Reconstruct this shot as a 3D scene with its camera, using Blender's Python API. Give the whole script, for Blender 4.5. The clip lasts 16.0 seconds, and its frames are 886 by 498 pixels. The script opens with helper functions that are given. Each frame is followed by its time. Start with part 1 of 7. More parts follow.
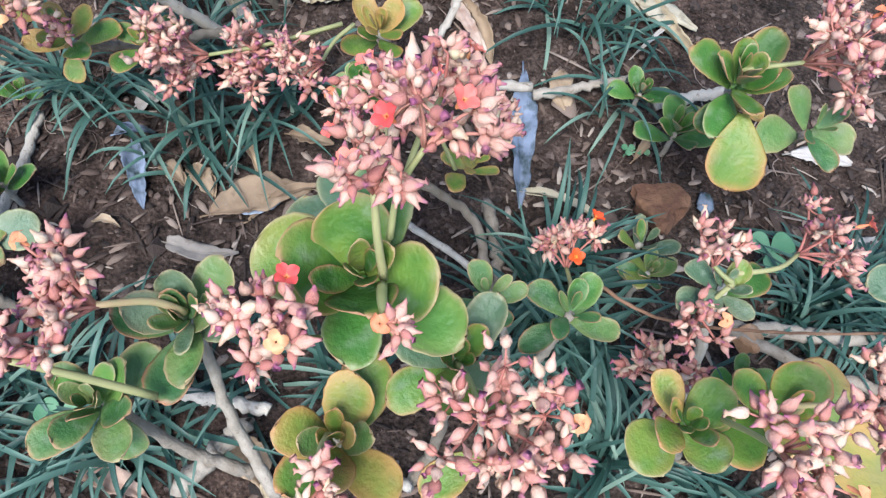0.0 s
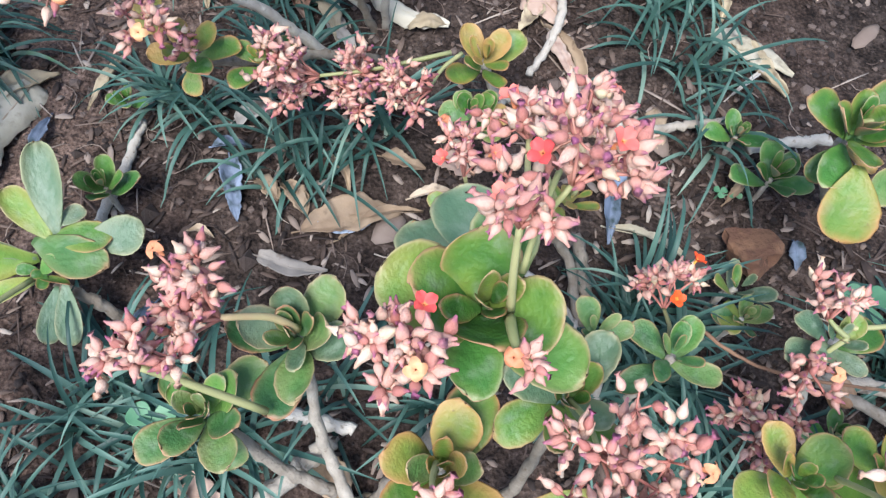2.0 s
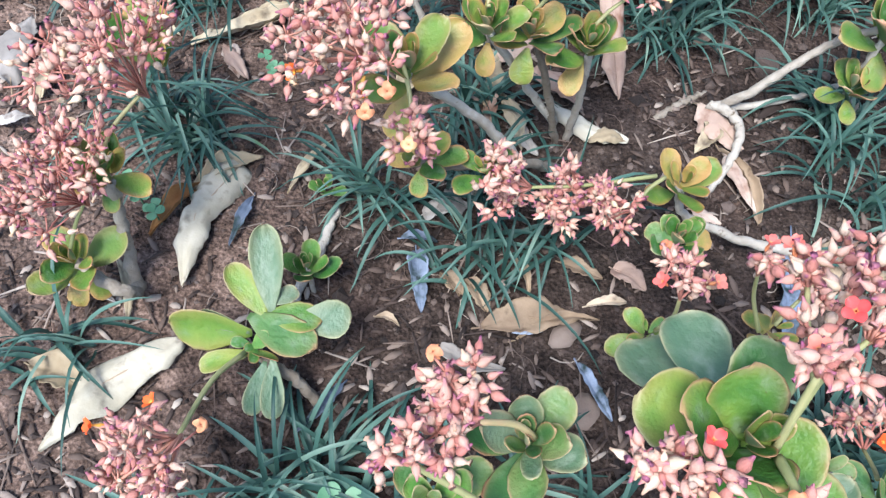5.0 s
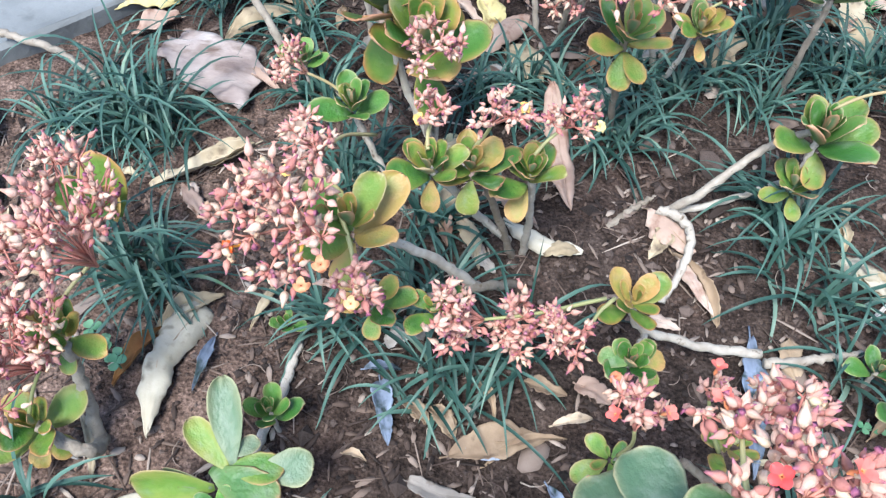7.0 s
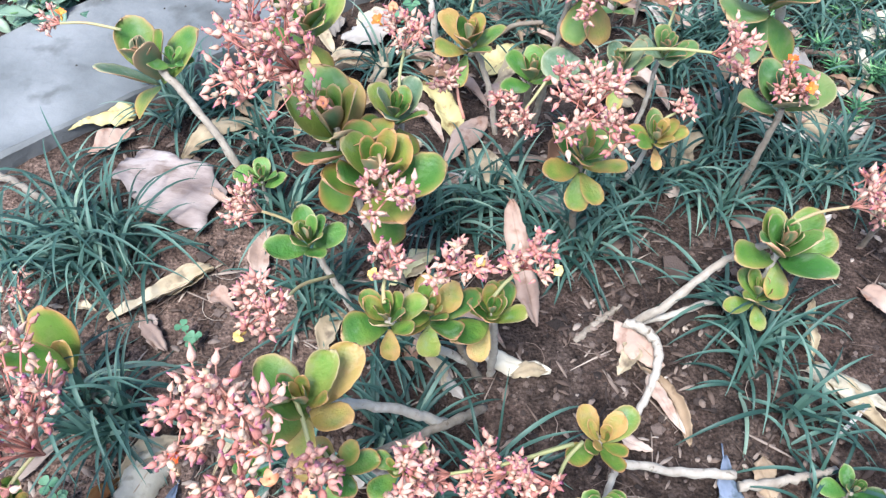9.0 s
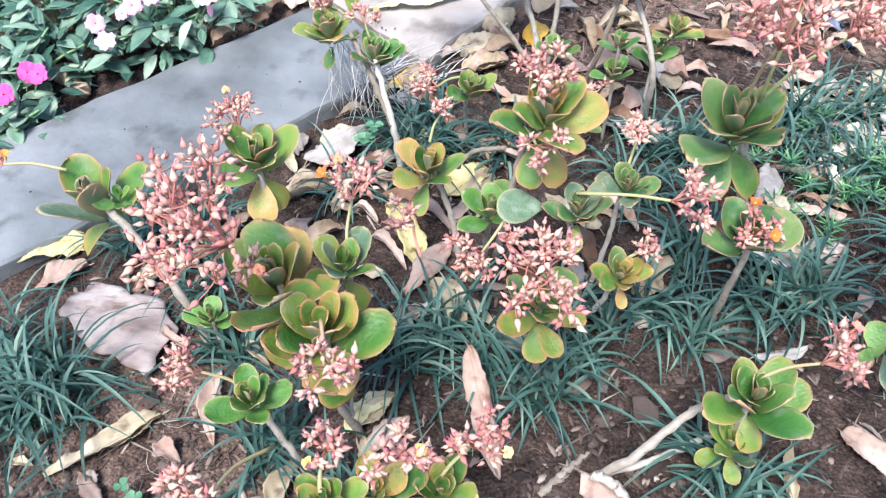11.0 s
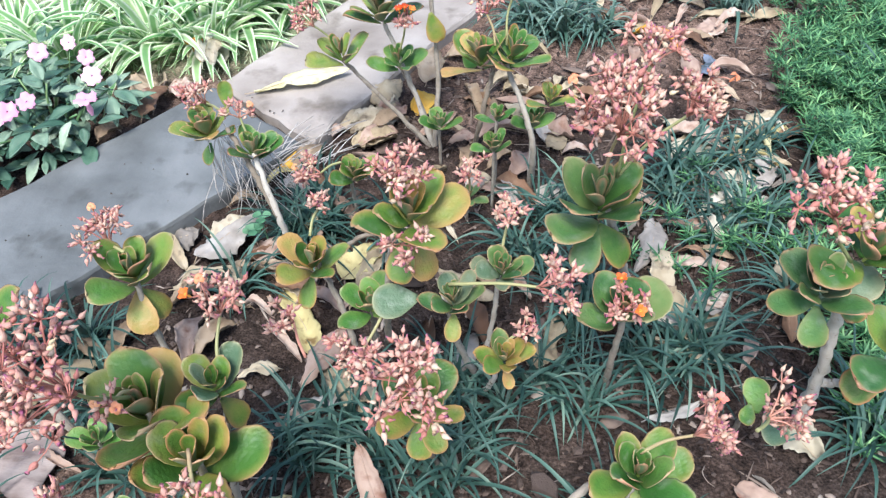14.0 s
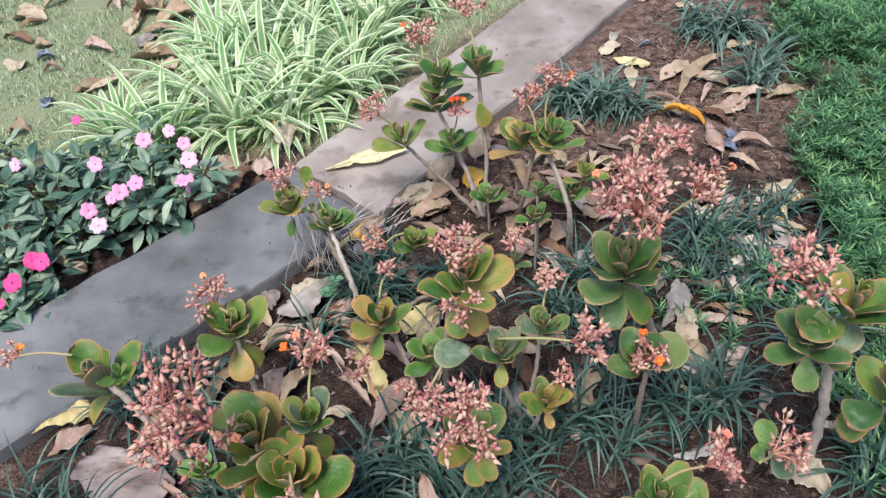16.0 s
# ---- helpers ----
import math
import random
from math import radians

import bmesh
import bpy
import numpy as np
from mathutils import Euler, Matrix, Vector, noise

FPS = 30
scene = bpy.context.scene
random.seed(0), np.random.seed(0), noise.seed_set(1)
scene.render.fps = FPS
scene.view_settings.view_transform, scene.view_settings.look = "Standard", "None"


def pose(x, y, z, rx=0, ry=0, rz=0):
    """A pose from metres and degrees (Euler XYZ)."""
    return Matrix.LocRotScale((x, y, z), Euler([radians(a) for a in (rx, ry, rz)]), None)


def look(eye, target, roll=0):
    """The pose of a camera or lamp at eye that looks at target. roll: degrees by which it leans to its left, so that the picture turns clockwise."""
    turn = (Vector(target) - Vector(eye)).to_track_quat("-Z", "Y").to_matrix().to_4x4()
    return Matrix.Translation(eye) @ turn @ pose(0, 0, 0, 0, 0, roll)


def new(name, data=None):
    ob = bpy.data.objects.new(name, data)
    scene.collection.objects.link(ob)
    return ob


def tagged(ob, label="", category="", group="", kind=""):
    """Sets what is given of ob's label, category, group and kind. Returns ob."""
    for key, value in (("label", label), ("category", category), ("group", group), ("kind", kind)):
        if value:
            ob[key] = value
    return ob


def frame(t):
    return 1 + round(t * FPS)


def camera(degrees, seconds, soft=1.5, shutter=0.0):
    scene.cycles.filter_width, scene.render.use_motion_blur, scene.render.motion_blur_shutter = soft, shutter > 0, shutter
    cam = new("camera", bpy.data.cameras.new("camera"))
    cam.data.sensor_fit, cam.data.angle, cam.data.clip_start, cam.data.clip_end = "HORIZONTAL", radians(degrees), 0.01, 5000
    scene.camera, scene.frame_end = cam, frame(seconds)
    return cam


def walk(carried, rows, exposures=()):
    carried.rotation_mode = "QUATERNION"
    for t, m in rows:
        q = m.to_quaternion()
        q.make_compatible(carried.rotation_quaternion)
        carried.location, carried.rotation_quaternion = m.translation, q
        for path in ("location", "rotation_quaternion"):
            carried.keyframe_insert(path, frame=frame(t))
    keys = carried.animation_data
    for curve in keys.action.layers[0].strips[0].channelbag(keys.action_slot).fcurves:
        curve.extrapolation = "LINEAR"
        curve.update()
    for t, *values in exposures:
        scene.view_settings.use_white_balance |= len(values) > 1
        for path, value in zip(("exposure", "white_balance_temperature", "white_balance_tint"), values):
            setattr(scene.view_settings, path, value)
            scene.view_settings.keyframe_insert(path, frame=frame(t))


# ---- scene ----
cam = camera(59.2, 16.0, soft=1.35)
PATH = [
    (0, (-0.015, 0.001, 0.743), (0.108, 0.757, -1.105), 9.6),
    (0.5, (-0.02, 0.001, 0.745), (0.104, 0.759, -1.102), 9.4),
    (1, (-0.024, 0.001, 0.745), (0.086, 0.774, -1.096), 8.7),
    (1.5, (-0.039, 0.002, 0.743), (0.039, 0.79, -1.093), 7.9),
    (2, (-0.07, 0.004, 0.743), (-0.037, 0.811, -1.087), 7.0),
    (2.5, (-0.102, 0.008, 0.747), (-0.124, 0.831, -1.076), 5.7),
    (3, (-0.132, 0.005, 0.749), (-0.203, 0.848, -1.063), 4.8),
    (3.5, (-0.162, 0.002, 0.76), (-0.257, 0.873, -1.038), 5.0),
    (3.7, (-0.168, 0.003, 0.761), (-0.28, 0.882, -1.032), 4.3),
    (5.8, (-0.215, -0.006, 0.793), (-0.35, 1.005, -0.927), 2.9),
    (6, (-0.213, -0.002, 0.799), (-0.348, 1.017, -0.916), 2.5),
    (6.5, (-0.198, 0.034, 0.818), (-0.33, 1.094, -0.873), 1.3),
    (7, (-0.177, 0.051, 0.817), (-0.312, 1.171, -0.834), 0.1),
    (7.5, (-0.182, 0.074, 0.847), (-0.282, 1.228, -0.783), 0.5),
    (8, (-0.183, 0.101, 0.858), (-0.273, 1.269, -0.763), 0.1),
    (8.5, (-0.175, 0.122, 0.861), (-0.267, 1.301, -0.752), -0.4),
    (9, (-0.165, 0.152, 0.871), (-0.257, 1.346, -0.731), -0.7),
    (9.5, (-0.156, 0.178, 0.881), (-0.249, 1.405, -0.695), -1.0),
    (10, (-0.143, 0.21, 0.887), (-0.24, 1.469, -0.665), -1.2),
    (10.2, (-0.139, 0.225, 0.89), (-0.228, 1.499, -0.649), -0.9),
    (12.3, (-0.089, 0.29, 0.925), (-0.167, 1.612, -0.574), -1.8),
    (12.5, (-0.084, 0.293, 0.927), (-0.142, 1.616, -0.572), -1.9),
    (13, (-0.074, 0.3, 0.929), (-0.088, 1.628, -0.566), -2.4),
    (13.5, (-0.062, 0.306, 0.932), (-0.032, 1.65, -0.549), -2.3),
    (14, (-0.034, 0.317, 0.951), (0.01, 1.694, -0.499), -2.2),
    (14.5, (-0.029, 0.282, 0.973), (-0.011, 1.682, -0.456), -3.2),
    (15, (-0.029, 0.228, 1.021), (-0.045, 1.667, -0.367), -4.2),
    (15.5, (-0.031, 0.208, 1.081), (-0.072, 1.684, -0.269), -5.0),
    (16, (-0.039, 0.194, 1.095), (-0.109, 1.671, -0.251), -5.8),
]
walk(cam, [(t, look(eye, target, roll)) for t, eye, target, roll in PATH],
     [(0, 1.69, 6050, 11), (3, 1.78, 6050, 11), (6, 1.93, 5980, 10), (8, 2.02, 6000, 9), (9, 2.09, 6080, 12), (10, 2.16, 6100, 13), (12.5, 1.87, 6150, 14), (14, 1.74, 6200, 11),
      (15, 1.7, 6050, 11), (15.5, 1.45, 6350, 14), (16, 1.25, 6650, 17)])

# ---- light: open shade under a bright hazy sky ----
world = bpy.data.worlds.new("sky")
scene.world = world
world.use_nodes = True
wn = world.node_tree.nodes
sky = wn.new("ShaderNodeTexSky")
sky.sky_type, sky.sun_disc = "NISHITA", False
sky.sun_elevation, sky.sun_rotation = radians(52), radians(200)
sky.air_density, sky.dust_density, sky.ozone_density = 1.0, 1.2, 1.0
wn["Background"].inputs["Strength"].default_value = 0.1
world.node_tree.links.new(sky.outputs[0], wn["Background"].inputs["Color"])
sun = new("sun", bpy.data.lights.new("sun", "SUN"))
sun.data.energy, sun.data.angle, sun.data.color = 1.95, radians(22), (1.0, 0.97, 0.93)
sun.matrix_basis = look((0, 0, 10), (1.5, 4.5, 0))

# ---- materials ----


def hue(nt, stops):
    ramp = nt.nodes.new("ShaderNodeValToRGB")
    while len(ramp.color_ramp.elements) < len(stops):
        ramp.color_ramp.elements.new(1.0)
    for e, (p, c) in zip(ramp.color_ramp.elements, stops):
        e.position, e.color = p, (*c, 1)
    return ramp


def material(name, stops, scale=60.0, rough=0.7, bump=0.3, bump_scale=None, spread=0.5, per="object", detail=6.0,
             edge=None, edge_at=(0.3, 0.9), through_light=0.0, spots=None, stretch=(1, 1, 1), spec=0.3, bump_dist=0.002):
    """Noise over a colour ramp, shifted from piece to piece; edge: (attribute, colour stops) laid over it; spots: (colour, scale, low, high)."""
    m = bpy.data.materials.new(name)
    m.use_nodes = True
    nt = m.node_tree
    n, l = nt.nodes, nt.links.new
    bsdf = n["Principled BSDF"]
    bsdf.inputs["Specular IOR Level"].default_value = spec
    geo = n.new("ShaderNodeNewGeometry")
    info = n.new("ShaderNodeObjectInfo")
    tex = n.new("ShaderNodeTexCoord")
    mapping = n.new("ShaderNodeMapping")
    mapping.inputs["Scale"].default_value = stretch
    l(tex.outputs["Object"], mapping.inputs["Vector"])
    noise_a = n.new("ShaderNodeTexNoise")
    noise_a.noise_dimensions = "4D"
    noise_a.inputs["Scale"].default_value, noise_a.inputs["Detail"].default_value = scale, detail
    l(mapping.outputs[0], noise_a.inputs["Vector"])
    rnd = info.outputs["Random"] if per == "object" else geo.outputs["Random Per Island"]
    w = n.new("ShaderNodeMath")
    w.operation = "MULTIPLY"
    w.inputs[1].default_value = 37.0
    l(rnd, w.inputs[0])
    l(w.outputs[0], noise_a.inputs["W"])
    mix = n.new("ShaderNodeMix")
    mix.inputs[0].default_value = spread
    l(noise_a.outputs["Fac"], mix.inputs[2])
    l(rnd, mix.inputs[3])
    ramp = hue(nt, stops)
    l(mix.outputs[0], ramp.inputs[0])
    colour = ramp.outputs[0]
    if spots:
        c, sc, lo, hi = spots
        noise_s = n.new("ShaderNodeTexNoise")
        noise_s.noise_dimensions = "4D"
        noise_s.inputs["Scale"].default_value, noise_s.inputs["Detail"].default_value = sc, 4.0
        l(mapping.outputs[0], noise_s.inputs["Vector"])
        l(w.outputs[0], noise_s.inputs["W"])
        rng = n.new("ShaderNodeMapRange")
        rng.inputs["From Min"].default_value, rng.inputs["From Max"].default_value = lo, hi
        l(noise_s.outputs["Fac"], rng.inputs[0])
        over = n.new("ShaderNodeMix")
        over.data_type = "RGBA"
        l(rng.outputs[0], over.inputs[0])
        l(colour, over.inputs[6])
        over.inputs[7].default_value = (*c, 1)
        colour = over.outputs[2]
    if edge:
        att = n.new("ShaderNodeAttribute")
        att.attribute_name = edge[0]
        add = n.new("ShaderNodeMath")
        add.operation = "MULTIPLY_ADD"
        l(noise_a.outputs["Fac"], add.inputs[0])
        add.inputs[1].default_value = 0.5
        sub = n.new("ShaderNodeMath")
        sub.operation = "SUBTRACT"
        l(att.outputs["Fac"], sub.inputs[0])
        sub.inputs[1].default_value = 0.25
        l(sub.outputs[0], add.inputs[2])
        rng = n.new("ShaderNodeMapRange")
        rng.inputs["From Min"].default_value, rng.inputs["From Max"].default_value = edge_at
        l(add.outputs[0], rng.inputs[0])
        ramp2 = hue(nt, edge[1])
        l(rnd, ramp2.inputs[0])
        over = n.new("ShaderNodeMix")
        over.data_type = "RGBA"
        l(rng.outputs[0], over.inputs[0])
        l(colour, over.inputs[6])
        l(ramp2.outputs[0], over.inputs[7])
        colour = over.outputs[2]
    l(colour, bsdf.inputs["Base Color"])
    bsdf.inputs["Roughness"].default_value = rough
    if bump:
        b = n.new("ShaderNodeBump")
        b.inputs["Strength"].default_value, b.inputs["Distance"].default_value = bump, bump_dist
        noise_b = n.new("ShaderNodeTexNoise")
        noise_b.inputs["Scale"].default_value, noise_b.inputs["Detail"].default_value = bump_scale or scale * 4, 5.0
        l(mapping.outputs[0], noise_b.inputs["Vector"])
        l(noise_b.outputs["Fac"], b.inputs["Height"])
        l(b.outputs[0], bsdf.inputs["Normal"])
    if through_light:
        tr = n.new("ShaderNodeBsdfTranslucent")
        l(colour, tr.inputs["Color"])
        ms = n.new("ShaderNodeMixShader")
        ms.inputs[0].default_value = through_light
        l(bsdf.outputs[0], ms.inputs[1])
        l(tr.outputs[0], ms.inputs[2])
        l(ms.outputs[0], n["Material Output"].inputs["Surface"])
    return m




def leaf_material(name, base, flush, rim, blush=0.55, pale=(0.2, 0.26, 0.17), through_light=0.16):
    """A waxy leaf: mottled green, flushed towards its edge, with a thin coloured rim; each leaf differs a little."""
    m = bpy.data.materials.new(name)
    m.use_nodes = True
    nt = m.node_tree
    n, l = nt.nodes, nt.links.new
    bsdf = n["Principled BSDF"]
    info, tex, att = n.new("ShaderNodeObjectInfo"), n.new("ShaderNodeTexCoord"), n.new("ShaderNodeAttribute")
    att.attribute_name = "rim"
    def calc(op, a, b, c=None):
        q = n.new("ShaderNodeMath")
        q.operation = op
        for i, x in enumerate((a, b, c)):
            if x is None:
                continue
            if isinstance(x, (int, float)):
                q.inputs[i].default_value = x
            else:
                l(x, q.inputs[i])
        return q.outputs[0]
    def grain(scale, detail, shift):
        q = n.new("ShaderNodeTexNoise")
        q.noise_dimensions = "4D"
        q.inputs["Scale"].default_value, q.inputs["Detail"].default_value = scale, detail
        l(tex.outputs["Object"], q.inputs["Vector"])
        l(calc("MULTIPLY_ADD", info.outputs["Random"], 53.0, shift), q.inputs["W"])
        return q.outputs["Fac"]
    def between(x, lo, hi):
        q = n.new("ShaderNodeMapRange")
        q.interpolation_type = "SMOOTHSTEP"
        q.inputs["From Min"].default_value, q.inputs["From Max"].default_value = lo, hi
        l(x, q.inputs[0])
        return q.outputs[0]
    def over(fac, under, colour):
        q = n.new("ShaderNodeMix")
        q.data_type = "RGBA"
        l(fac, q.inputs[0])
        l(under, q.inputs[6])
        if isinstance(colour, tuple):
            q.inputs[7].default_value = (*colour, 1)
        else:
            l(colour, q.inputs[7])
        return q.outputs[2]
    broad, fine, patch = grain(2.2, 3.0, 0.0), grain(16.0, 5.0, 7.0), grain(3.4, 5.0, 19.0)
    own = info.outputs["Random"]
    ramp = hue(nt, base)
    l(calc("ADD", calc("MULTIPLY", broad, 0.62), calc("MULTIPLY", own, 0.38)), ramp.inputs[0])
    colour = over(calc("MULTIPLY", between(patch, 0.5, 0.72), 0.5), ramp.outputs[0], pale)
    warm = calc("MULTIPLY_ADD", own, 0.5, calc("MULTIPLY_ADD", broad, 0.7, -0.55))
    colour = over(calc("MULTIPLY", between(calc("ADD", att.outputs["Fac"], warm), 0.12, 1.0), blush), colour, flush)
    rims = hue(nt, rim)
    l(own, rims.inputs[0])
    colour = over(calc("MULTIPLY", between(calc("MULTIPLY_ADD", fine, 0.24, att.outputs["Fac"]), 0.8, 1.16), 0.68), colour, rims.outputs[0])
    colour = over(calc("MULTIPLY", between(fine, 0.66, 0.74), 0.35), colour, (0.1, 0.06, 0.03))
    l(colour, bsdf.inputs["Base Color"])
    bsdf.inputs["Specular IOR Level"].default_value = 0.4
    l(calc("MULTIPLY_ADD", patch, 0.25, 0.36), bsdf.inputs["Roughness"])
    b = n.new("ShaderNodeBump")
    b.inputs["Strength"].default_value, b.inputs["Distance"].default_value = 0.25, 0.02
    l(calc("MULTIPLY_ADD", fine, 0.35, broad), b.inputs["Height"])
    l(b.outputs[0], bsdf.inputs["Normal"])
    tr, ms = n.new("ShaderNodeBsdfTranslucent"), n.new("ShaderNodeMixShader")
    l(colour, tr.inputs["Color"])
    ms.inputs[0].default_value = through_light
    l(bsdf.outputs[0], ms.inputs[1])
    l(tr.outputs[0], ms.inputs[2])
    l(ms.outputs[0], n["Material Output"].inputs["Surface"])
    return m


